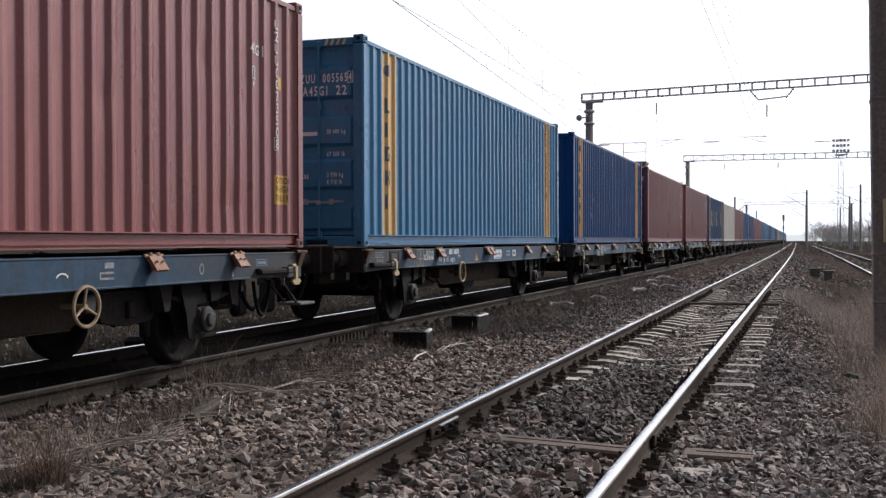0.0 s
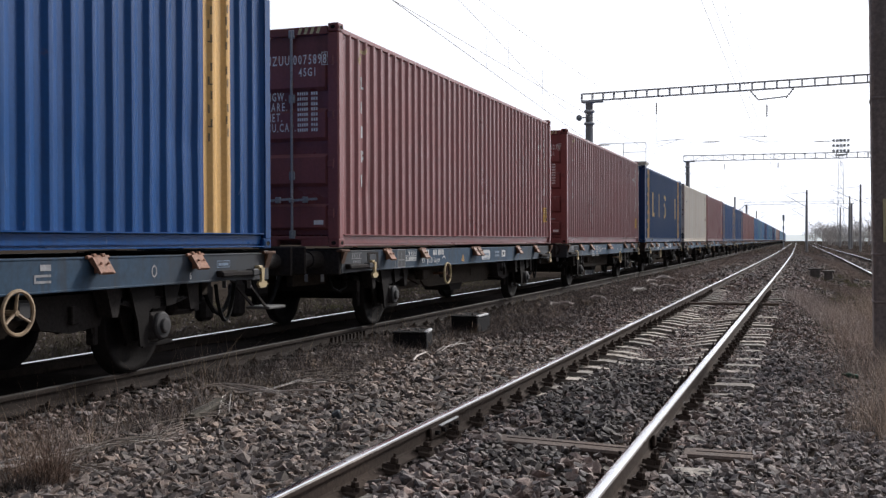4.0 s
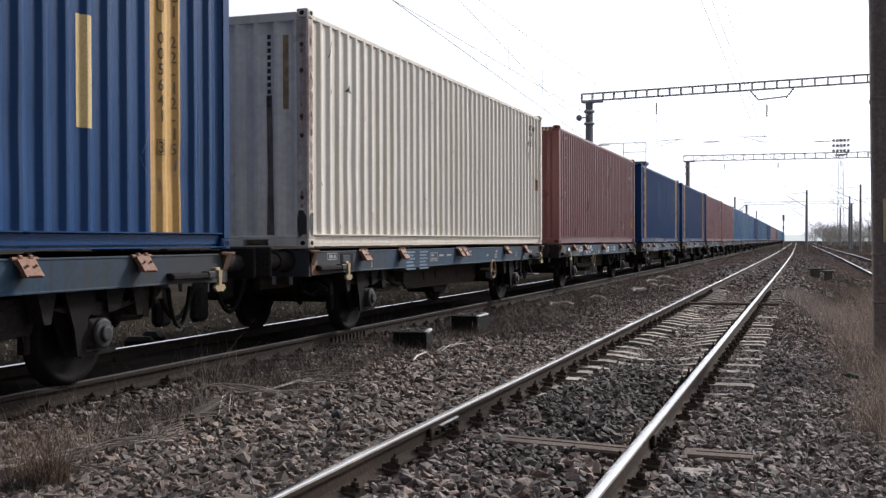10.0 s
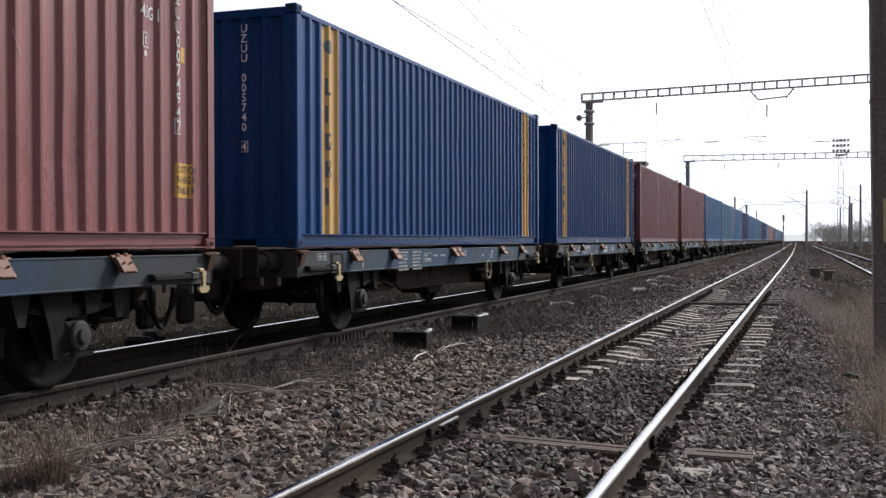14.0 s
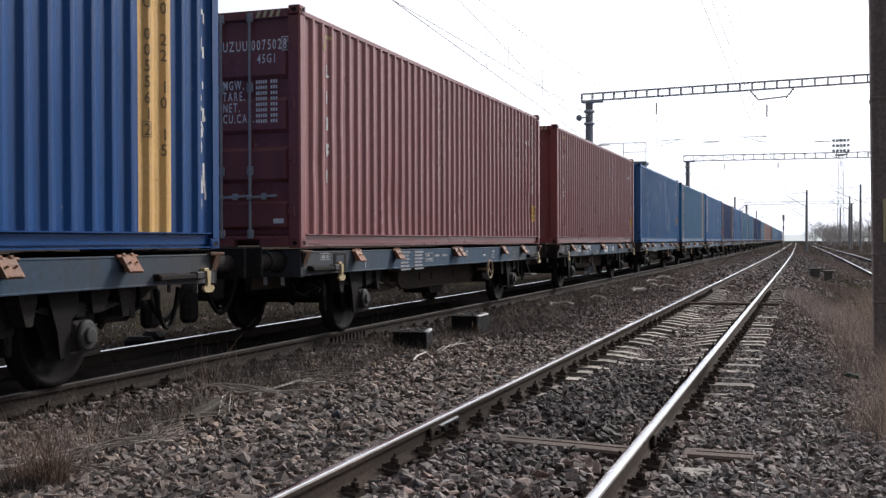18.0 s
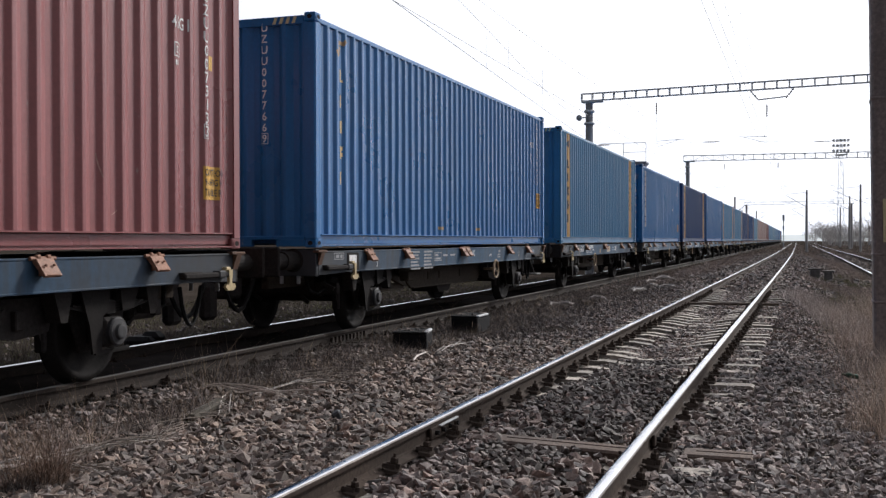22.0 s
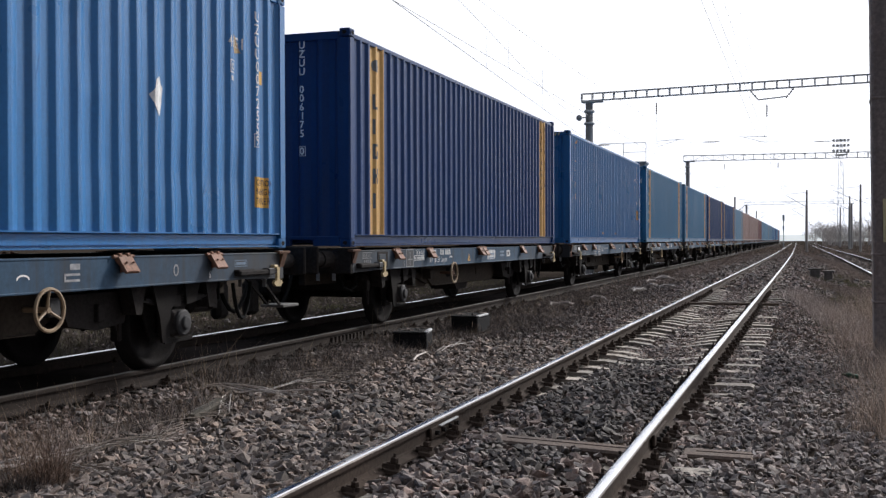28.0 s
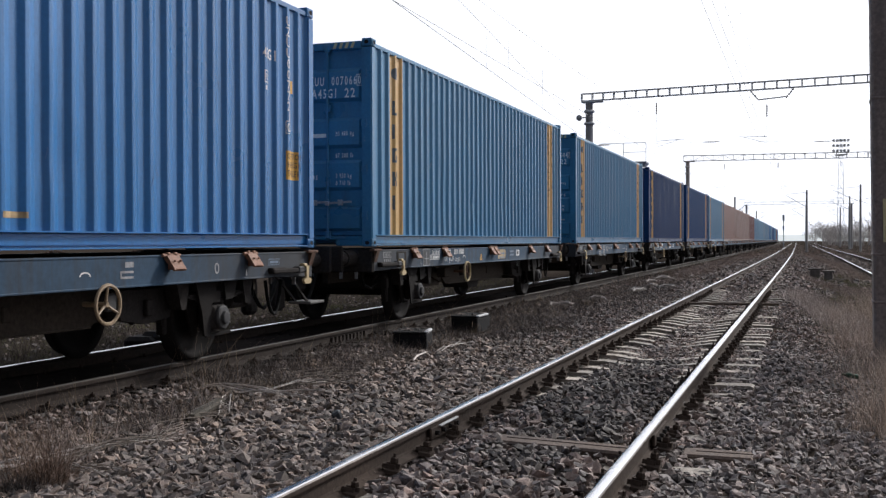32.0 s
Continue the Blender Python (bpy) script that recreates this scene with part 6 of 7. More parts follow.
def blades(name, spots, material, label, seed, low, high, width=0.003, lean=0.6, category="grass"):
    """Thin dry stalks, each a bent tapering strip."""
    r = np.random.RandomState(seed)
    n = len(spots)
    h = r.uniform(low, high, n)
    a, tilt = r.uniform(0, 2 * np.pi, n), np.abs(r.normal(0, lean, n))
    gx = np.array([ground_z(p, q) for p, q in spots]) - 0.01
    d = np.stack([np.cos(a), np.sin(a)], 1)
    side = np.stack([-np.sin(a), np.cos(a)], 1) * width
    curl = r.normal(0, 0.45, n)
    verts = []
    for f, bendy in ((0.0, 0.0), (0.55, 0.35), (1.0, 1.0)):
        mid = spots + d * (h * np.sin(tilt) * (f * 0.5 + bendy * 0.5))[:, None]
        mid = mid + np.stack([-d[:, 1], d[:, 0]], 1) * (h * curl * bendy)[:, None]
        z = gx + h * f * np.cos(np.minimum(tilt, 1.45) * (0.4 + 0.6 * f))
        w = side * (1 - 0.8 * f)
        verts += [np.concatenate([mid - w, z[:, None]], 1), np.concatenate([mid + w, z[:, None]], 1)]
    v = np.stack(verts, 1).reshape(-1, 3)
    t = np.array([(0, 1, 3), (0, 3, 2), (2, 3, 5), (2, 5, 4)])
    tris = (t[None] + 6 * np.arange(n)[:, None, None]).reshape(-1, 3)
    whole(name, mesh_of(name, v, tris, material), material, label, category, kind="stuff")


def tufts(seed, count, x0, x1, y0, y1, each, spread, power=1.3, fade=0.0):
    """Clumps of places; with fade they thin out towards x0."""
    r = np.random.RandomState(seed)
    c = scatter(seed, count, x0, x1, y0, y1, power)
    if fade:
        c[:, 0] = x1 - (x1 - x0) * r.rand(count) ** fade
    return np.concatenate([q + r.normal(0, spread * r.uniform(0.5, 1.4), (each, 2)) for q in c])


def build_weeds():
    blades("dry_weeds", tufts(21, 520, -5.95, -4.65, 9.2, 36, 50, 0.12), grey_grass, "grey-brown dry weeds between the tracks", 31, 0.03, 0.16, 0.0020, 0.9)
    blades("brown_weeds", np.concatenate([tufts(51, 330, -5.95, -4.9, 9.5, 30, 60, 0.14), tufts(52, 20, -5.75, -5.25, 9.1, 10.6, 50, 0.12)]), dark_weed, "dark brown brittle dead weeds beside the rail", 52, 0.05, 0.24, 0.0024, 0.85)
    blades("dry_grass", tufts(22, 60, -5.9, -4.7, 6, 30, 26, 0.10), dry_grass, "tan dry grass stalks beside the rail", 32, 0.10, 0.34, 0.0025)
    blades("lone_stalks", np.concatenate([tufts(53, 7, -5.75, -5.3, 8.5, 9.8, 3, 0.10), tufts(54, 14, -5.9, -5.0, 10, 20, 2, 0.1)]), dry_grass, "tall thin lone dead stalks", 53, 0.35, 0.72, 0.0030, 0.22)
    blades("sparse_weeds", tufts(70, 380, -5.9, -3.9, 15, 44, 46, 0.22, 1.2), dark_weed, "sparse dark weeds among the ballast", 70, 0.05, 0.22, 0.004, 0.9)
    blades("rail_weeds", tufts(55, 60, -6.02, -5.80, 5.6, 20, 26, 0.07), dark_weed, "dark tufts at the foot of the rail", 54, 0.04, 0.14, 0.0025, 0.6)
    blades("distant_weeds", tufts(29, 500, -5.8, -4.2, 35, 120, 30, 0.25), grey_grass, "dry weeds further along the track", 39, 0.06, 0.22, 0.008)
    blades("tall_weeds", np.concatenate([tufts(23, 7, -4.56, -4.36, 5.30, 5.55, 130, 0.055), tufts(56, 6, -5.6, -5.0, 5.9, 8.4, 26, 0.12)]), clump_tan, "fuzzy tan dead clump on the ballast", 33, 0.14, 0.54, 0.0016, 0.85)
    blades("clump_base", tufts(57, 7, -4.58, -4.36, 5.18, 5.40, 150, 0.06), dark_weed, "dark matted base of a dead clump", 57, 0.03, 0.16, 0.004, 0.9)
    blades("dark_tufts", np.concatenate([q + np.random.RandomState(80 + i).normal(0, 0.07, (170, 2)) for i, q in enumerate(np.array([(-4.98, 7.13), (-4.93, 7.55), (-5.05, 7.9), (-5.72, 9.45), (-5.5, 9.3), (-5.25, 9.8), (-4.95, 9.6), (-5.6, 10.4), (-5.2, 10.6), (-5.0, 11.3), (-5.5, 11.8)]))]), dark_weed, "dark spiky dead tufts among the ballast", 81, 0.06, 0.30, 0.0028, 0.5)
    blades("matted_stems", tufts(61, 34, -5.6, -4.85, 6.2, 8.7, 34, 0.10), dark_weed, "matted dark dead stems on the ballast", 61, 0.06, 0.26, 0.0030, 1.6)
    blades("mat_of_stems", tufts(58, 60, -5.4, -4.6, 5.6, 8.4, 18, 0.14), grey_grass, "matted grey dead stems on the ballast", 58, 0.10, 0.35, 0.0030, 2.2)
    blades("verge_weeds", tufts(24, 560, -0.2, 2.0, 7.5, 28, 46, 0.16, 1.2, 1.4), verge_grey, "grey-brown dead weeds on the verge", 34, 0.10, 0.42)
    blades("low_verge_weeds", tufts(65, 420, -0.2, 2.0, 26, 48, 46, 0.2, 1.2, 1.2), grey_grass, "low brown weeds on the verge", 65, 0.05, 0.20, 0.004, 0.9)
    blades("verge_grass", tufts(25, 200, 0.45, 2.0, 9, 27, 40, 0.14), verge_tan, "tan dead grass round the mast", 35, 0.2, 0.6, 0.003)
    blades("verge_litter", tufts(64, 90, -0.1, 1.3, 6.5, 20, 14, 0.2), verge_grey, "pale broken stems lying on the verge stones", 64, 0.08, 0.30, 0.003, 2.0)
    blades("distant_verge", tufts(30, 700, -0.1, 1.9, 40, 130, 36, 0.25, 1.3, 1.7), grey_grass, "dry weeds on the verge further along", 40, 0.06, 0.20, 0.008, 0.9)
    blades("far_field_weeds", tufts(41, 900, -22, 22, 110, 330, 24, 0.8), grey_grass, "dry weeds along the far line", 42, 0.12, 0.40, 0.02, 0.9)
    blades("far_verge_turf", tufts(26, 520, 0.3, 2.2, 20, 50, 44, 0.22), green_grass, "short yellow-green turf beyond the verge", 36, 0.05, 0.14)
    blades("lineside_grass", tufts(27, 700, -16, -8.9, 9, 45, 50, 0.28), dull_turf, "dull dry grass beyond the train", 37, 0.04, 0.15, 0.004, 1.0)
    blades("lineside_weeds", tufts(59, 200, -14, -9.0, 9, 45, 40, 0.25), dark_weed, "brown dead weeds beyond the train", 59, 0.08, 0.35, 0.004, 0.7)
    blades("lineside_turf", tufts(28, 420, -16, -8.9, 9, 45, 40, 0.3), green_grass, "dull green grass beyond the train", 38, 0.05, 0.15)


def joint(x, y, worn=True):
    t = thing("rail_joint", "rusty bolted joint plates on the rail", "rail joint", "rail joints", m=pose(x, y, 0))
    for e in (-1, 1):
        part("fishplate", Form().box((e * 0.026, 0, -0.085), (0.028, 0.62, 0.085), 0.008), rail_side, t)
        if e > 0 and worn:
            part("plate_edge", Form().box((0.046, 0.05, -0.048), (0.022, 0.40, 0.012), 0.003), galv, t, "bare pale plate edge")
        for q in (-0.22, -0.08, 0.08, 0.22):
            part("bolt", Form().lathe([(0.018, 0), (0.018, 0.03)], c=(e * 0.04 - (0.03 if e < 0 else 0), q, -0.085), axis="x", n=6), grime, t)


# a dark sheet that carries the train's shade in its colour
def build_shade_bed():
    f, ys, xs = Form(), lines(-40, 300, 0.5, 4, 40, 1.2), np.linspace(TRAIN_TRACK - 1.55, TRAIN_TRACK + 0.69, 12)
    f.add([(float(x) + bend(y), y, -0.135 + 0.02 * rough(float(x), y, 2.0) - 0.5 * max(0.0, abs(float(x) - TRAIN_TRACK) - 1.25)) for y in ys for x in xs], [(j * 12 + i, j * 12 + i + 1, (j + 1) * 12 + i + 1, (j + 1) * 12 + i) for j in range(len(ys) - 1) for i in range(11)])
    whole("sooted_track_bed", f, black_stone, "oily track bed under the train, blackened for its shade", "ground", kind="structure")


def build_litter():
    r = random.Random(3)
    for material, label, bundles in ((straw, "grey-brown dead reed stalks lying on the ballast", ((-4.84, 6.08, -4.58, 6.92, 9, 0.005), (-4.60, 6.75, -4.78, 7.45, 6, 0.004), (-4.78, 5.55, -4.30, 5.85, 9, 0.004), (-5.0, 9.5, -4.4, 10.2, 6, 0.005), (-5.1, 6.9, -4.75, 8.2, 6, 0.005), (-5.45, 9.5, -4.7, 10.9, 6, 0.005))),
                                     (white_reed, "bleached white reed stalks lying on the ballast", ((-4.85, 6.10, -4.56, 6.95, 4, 0.0045), (-4.70, 5.70, -4.20, 5.72, 4, 0.0045), (-5.52, 9.03, -4.50, 8.72, 3, 0.008), (-5.19, 9.13, -4.42, 9.42, 2, 0.007), (-5.20, 8.84, -4.66, 7.92, 2, 0.006), (-5.0, 9.1, -4.66, 10.25, 3, 0.0055), (-5.3, 9.3, -4.3, 9.0, 2, 0.005), (-5.0, 7.75, -4.9, 8.4, 2, 0.005), (-4.60, 12.3, -4.62, 13.0, 1, 0.013), (-4.66, 13.5, -4.62, 14.7, 2, 0.008), (-5.0, 5.5, -4.75, 5.9, 2, 0.012)))):
        reeds = Form()
        for x0, y0, x1, y1, n, thick in bundles:
            for i in range(n):
                w, up = (0.13, 0.055) if n > 3 else (0.05, 0.06)
                ax, ay, bx, by = x0 + r.uniform(-w, w), y0 + r.uniform(-w, w), x1 + r.uniform(-w, w), y1 + r.uniform(-w, w)
                pts = [(ax + (bx - ax) * s + r.uniform(-0.007, 0.007), ay + (by - ay) * s, ground_z(ax, ay) + up + 0.06 * math.sin(math.pi * s) * r.uniform(0.1, 1.2)) for s in (0, 0.25, 0.5, 0.75, 1)]
                reeds.tube(pts, [thick, thick, thick * 0.9, thick * 0.8, thick * 0.4], 5)
        whole("fallen_reeds", reeds, material, label, "reeds", kind="stuff")
    whole("timber_plank", Form().box((0, 0, 0), (0.10, 0.74, 0.07), 0.02), old_timber, "weathered dark timber offcut on the ballast", "plank", m=pose(-4.90, 8.02, -0.19, 3, 0, 11))
    for x, y, w, z, turn in ((-1.63, 7.06, 1.12, -0.153, -7.0), (-0.56, 7.29, 0.46, -0.206, 1.0)):
        whole("wooden_crosspiece", Form().box((0, 0, 0), (w, 0.22, 0.10), 0.016).box((w * 0.1, 0.02, 0.052), (w * 0.8, 0.025, 0.006), 0.002), worn_timber, "brown worn timber set across the track", "plank", "timbers in the track", m=pose(x, y, z, 1.5, 0.6, turn))
    whole("crossing_pipe", Form().tube([(-2.45, 23.9, -0.13), (-0.55, 24.05, -0.13)], 0.03, 8), timber, "dark cable pipe crossing under the rails", "pipe")
    for x, y, a, w in ((-4.5, 30.3, 70, 0.55), (-4.63, 31.2, 20, 0.4), (-4.05, 33.3, 20, 0.45), (-4.6, 33.8, 160, 0.35), (-5.1, 37.5, 60, 0.5), (-5.0, 40.2, 15, 0.7), (-5.2, 41.6, 40, 0.5), (-5.12, 23.5, 20, 0.32), (-5.3, 23.2, 60, 0.22), (-4.9, 26.2, 10, 0.35)):
        whole("pale_branch", Form().tube([(-w * 0.6, 0, 0), (-w * 0.2, 0.05, 0.035), (w * 0.25, -0.04, 0.03), (w * 0.6, 0.03, 0.0)], [0.025, 0.045, 0.038, 0.016], 6), white_reed, "bleached pale dead branch on the ground", "branch", "pale debris", m=pose(x, y, -0.17, 0, 0, a))
    whole("dark_block", Form().box((0, 0, 0.04), (0.08, 0.07, 0.08), 0.015), plate_grey, "small dark block half sunk in the ballast", "block", m=pose(-3.74, 8.22, -0.245, 14, -24, 25))
    whole("plastic_bottle", Form().lathe([(0.012, -0.14), (0.014, -0.10), (0.034, -0.06), (0.036, 0.0), (0.033, 0.03), (0.036, 0.10), (0.028, 0.11)], axis="x", n=12), bottle_green, "green plastic bottle lying in the weeds", "bottle", m=pose(0.46, 12.35, -0.215, 0, 12, 24) @ Matrix.Scale(0.75, 4), smooth=True)


def junction_box(x, y, w, d, h, turn):
    t = thing("junction_box", "black metal trackside cable box with worn lid, stones on top", "cable box", "trackside boxes", m=pose(x, y, ground_z(x, y) - 0.04, 0, 0, turn))
    part("body", Form().box((0, 0, h / 2), (w, d, h), 0.015), black_box, t)
    part("lid", Form().box((-0.01, 0, h + 0.016), (w + 0.01, d + 0.02, 0.03), 0.010), grey_lid, t, "worn dark lid")
    part("lid_edge", Form().box((w / 2 - 0.012, -0.05, h + 0.022), (0.06, d * 0.75, 0.03), 0.008), galv, t, "pale strip along the lid edge")
    part("leg", Form().box((0, 0, 0.0), (w * 0.6, d * 0.6, 0.1), 0.01), black_box, t)
    r = random.Random(int(y * 10))
    bits = Form()
    for i in range(12):
        s = r.uniform(0.010, 0.024)
        bits.box((r.uniform(-w, w) * 0.42, r.uniform(-d, d) * 0.45, h + 0.034 + s * 0.3), (s * 1.6, s * 1.3, s), s * 0.3)
    part("litter", bits, oily_stone, t, "scattered stones on the lid")["kind"] = "stuff"
    twigs = Form()
    for i in range(16):
        a, b, q = r.uniform(-w, w) * 0.4, r.uniform(-d, d) * 0.42, r.uniform(0, 6.28)
        e = r.uniform(0.05, 0.13)
        twigs.tube([(a, b, h + 0.036), (a + e * math.cos(q) * 0.5, b + e * math.sin(q) * 0.5, h + 0.05), (a + e * math.cos(q), b + e * math.sin(q), h + 0.04)], 0.0035, 4)
    part("twigs", twigs, grey_grass, t, "dry twigs on the lid")["kind"] = "stuff"


def anchor_strip():
    """A toothed steel strip clamped along the rail of the train's track."""
    t = thing("rail_anchor_strip", "dark rusty toothed steel strip along the rail", "rail anchor", m=pose(TRAIN_TRACK + GAUGE + 0.075, 13.85, -0.13))
    part("strip", Form().box((0.0, 0, -0.015), (0.02, 1.25, 0.05), 0.004), rail_dark, t)
    for i in range(10):
        part("tooth", Form().prism([(-0.035, 0.0), (0.035, 0.0), (0.022, 0.075), (-0.022, 0.075)], "x", -0.012, 0.03), rail_dark, t, m=pose(0.0, -0.56 + 0.125 * i, 0.0))


def concrete_box(x, y, turn, w=0.6):
    t = thing("cable_chamber", "grey concrete cable chamber with slab lid in the weeds", "cable box", "concrete chambers", m=pose(x, y, ground_z(x, y) - 0.02, 0, 0, turn))
    part("body", Form().box((0, 0, 0.17), (w * 0.8, w * 0.8, 0.38), 0.02), chamber_grey, t)
    part("lid", Form().box((0, 0, 0.40), (w * 1.1, w, 0.08), 0.02), chamber_grey, t)


# ---- overhead line ----
def near_mast(x, y):
    t = thing("line_mast", "dark brown riveted steel mast with a small yellow plate", "mast", m=pose(x, y, -0.45, 0, -0.65, 0))
    f = Form().box((0, 0, 5.0), (0.56, 0.46, 10.0), 0.03)
    part("shaft", f, mast_paint, t)
    for z in (0.9, 1.52, 3.55, 6.2):
        part("joint_strap", Form().box((0, 0, z), (0.58, 0.48, 0.035), 0.008), mast_paint, t)
    part("plinth", Form().box((0, 0, 0.10), (0.64, 0.54, 0.24), 0.03), mast_paint, t)
    part("yellow_plate", Form().box((-0.03, -0.236, 1.96), (0.26, 0.012, 0.56), 0.004), pale_plate, t, "yellow number plate with worn paint")


def portal(y, x0, x1, z, deep, label, ladder, post=True, step=0.75, thick=0.06, steel=None, skew=0.0, gap=0.2):
    steel = steel or galv
    o = bend(y)
    t = thing("overhead_portal", label, "portal frame", "overhead line portals", m=pose(o, y, 0, 0, 0, skew))
    h = deep / 2
    for dy in (-gap, gap):
        for dz in (-h, h):
            part("chord", Form().bar((x0, dy, z + dz), (x1, dy, z + dz), thick, thick), steel, t)
    n = int((x1 - x0) / step)
    for i in range(n + 1):
        x = x0 + (x1 - x0) * i / n
        f = Form()
        for dy in (-gap, gap):
            f.bar((x, dy, z - h), (x, dy, z + h), thick, thick * 0.9)
            if not ladder and i < n:
                q = x0 + (x1 - x0) * (i + 1) / n
                f.bar((x, dy, z - h if i % 2 else z + h), (q, dy, z + h if i % 2 else z - h), thick * 0.45, thick * 0.45)
        f.bar((x, -gap, z + h), (x, gap, z + h), thick * 0.6, thick * 0.6)
        part("batten", f, steel, t)
    for x in ((x0 + 0.35, x1 - 0.35) if post else (x1 - 0.35,)):
        zb = ground_z(x + o, y) - 0.1
        part("post", Form().lathe([(0.21, zb), (0.17, z - h - 0.9), (0.17, z - h - 0.05)], c=(x, 0, 0), n=14), post_grey, t, "grey concrete post")
        for zz in (z - h - 0.12, z - h - 0.55, z - h - 1.1):
            part("clamp", Form().lathe([(0.20, 0), (0.25, 0.03), (0.25, 0.09), (0.20, 0.12)], c=(x, 0, zz), n=14), steel, t)
        part("bracket", Form().box((x + 0.15, 0, z - h - 0.06), (0.95, 0.42, 0.06), 0.01), steel, t)
    return t


def drop_set(t, x, z, wide=0.9):
    """Slanting insulators below a beam that carry a short cross bar."""
    for s in (-1, 1):
        part("strut", Form().tube([(x + s * wide, 0, z), (x + s * wide * 0.62, 0, z - 0.45)], 0.022, 6), galv, t)
        ins = Form()
        for i in range(4):
            c = Vector((x + s * wide * (0.92 - 0.08 * i), 0, z - 0.10 - 0.09 * i))
            ins.lathe([(0.03, -0.03), (0.06, 0.0), (0.03, 0.03)], c=c, n=10)
        part("insulator", ins, insulator, t)
    part("cross_bar", Form().tube([(x - wide * 0.62, 0, z - 0.45), (x + wide * 0.62, 0, z - 0.38)], 0.028, 6), galv, t)


def cable(name, pts, r, label, category="wire", group="overhead wires"):
    whole(name, Form().tube(pts, r, 5), wire_mat, label, category, group)


def line_of(centre, z0, z1, sag, stops, off=0.0):
    """Contact wire, messenger wire and droppers over one track."""
    low = [(centre + bend(y) + off * (1 if i % 2 else -1), y, z0) for i, y in enumerate(stops)]
    cable("contact_wire", low, 0.0055, "thin dark contact wire above the track")
    top = []
    for i in range(len(stops) - 1):
        a, b = stops[i], stops[i + 1]
        for k in range(10):
            s = k / 10
            y = a + (b - a) * s
            x = low[i][0] + (low[i + 1][0] - low[i][0]) * s
            z = z1 - sag * 4 * s * (1 - s)
            top.append((x, y, z))
            if k in (1, 3, 5, 7, 9) and 8 < y < 120:
                cable("dropper", [(x, y, z), (x, y, z0)], 0.0025, "thin vertical dropper wire", group="droppers")
    cable("messenger_wire", top, 0.0045, "sagging messenger wire above the track")


def side_post(x, y, h, arm, label="slim grey catenary post with slanting bracket arm"):
    z = ground_z(x + bend(y), y)
    t = thing("catenary_post", label, "mast", "catenary posts", m=pose(x + bend(y), y, z - 0.1))
    part("shaft", Form().lathe([(0.17, 0), (0.12, h)], n=10), post_grey, t)
    if arm:
        s = 1 if arm > 0 else -1
        part("bracket_tube", Form().tube([(0, 0, h - 2.3), (arm, 0, h - 0.7)], 0.035, 6), galv, t)
        part("stay_tube", Form().tube([(0, 0, h - 0.3), (arm * 0.95, 0, h - 0.55)], 0.025, 6), galv, t)
        part("steady_arm", Form().tube([(arm * 0.45, 0, h - 1.55), (arm * 1.1, 0, h - 1.75)], 0.02, 6), galv, t)
        ins = Form()
        for i in range(5):
            ins.lathe([(0.035, -0.04), (0.075, 0.0), (0.035, 0.04)], c=(s * (0.35 + 0.09 * i), 0, h - 2.3 + 1.6 * (0.35 + 0.09 * i) / abs(arm)), n=8)
        part("insulator", ins, insulator, t)
    return t


def hanging_arm(t, x, z0, z1, reach):
    """A rod below a beam with a short registration arm for the contact wire."""
    part("drop_rod", Form().tube([(x, 0, z0), (x, 0, z1)], 0.005, 6), galv, t)
    ins = Form()
    for i in range(5):
        ins.lathe([(0.02, -0.045), (0.042, 0.0), (0.02, 0.045)], c=(x, 0, z0 - 0.35 - 0.1 * i), n=8)
    part("insulator", ins, insulator, t)
    part("registration_arm", Form().tube([(x, 0, z1 + 0.02), (x + reach, 0, z1 + 0.06)], 0.012, 6).tube([(x, 0, z1 - 0.25), (x + reach * 0.8, 0, z1 + 0.04)], 0.009, 6), galv, t)


def signal_platform(x, y):
    t = thing("signal_platform", "grey steel maintenance platform with tube railings on a post", "platform", m=pose(x, y, 0))
    part("deck", Form().box((0.70, 0, 5.62), (1.15, 1.2, 0.10), 0.015).prism([(0.2, 5.57), (1.26, 5.57), (1.1, 5.38), (0.5, 5.46)], "y", -0.5, 0.5), post_grey, t)
    part("post", Form().tube([(0.5, 0, -0.5), (0.5, 0, 5.55)], 0.14, 10), post_grey, t)
    for q in (-1.3, 0.0, 1.25):
        part("railing_post", Form().tube([(q, -0.55, 5.65 if q > -1 else 6.4), (q, -0.55, 6.72)], 0.018, 6), galv, t)
    for z, q in ((6.2, 0.0), (6.72, -1.3)):
        part("handrail", Form().tube([(q, -0.55, z), (1.25, -0.55, z)], 0.016, 6), galv, t)


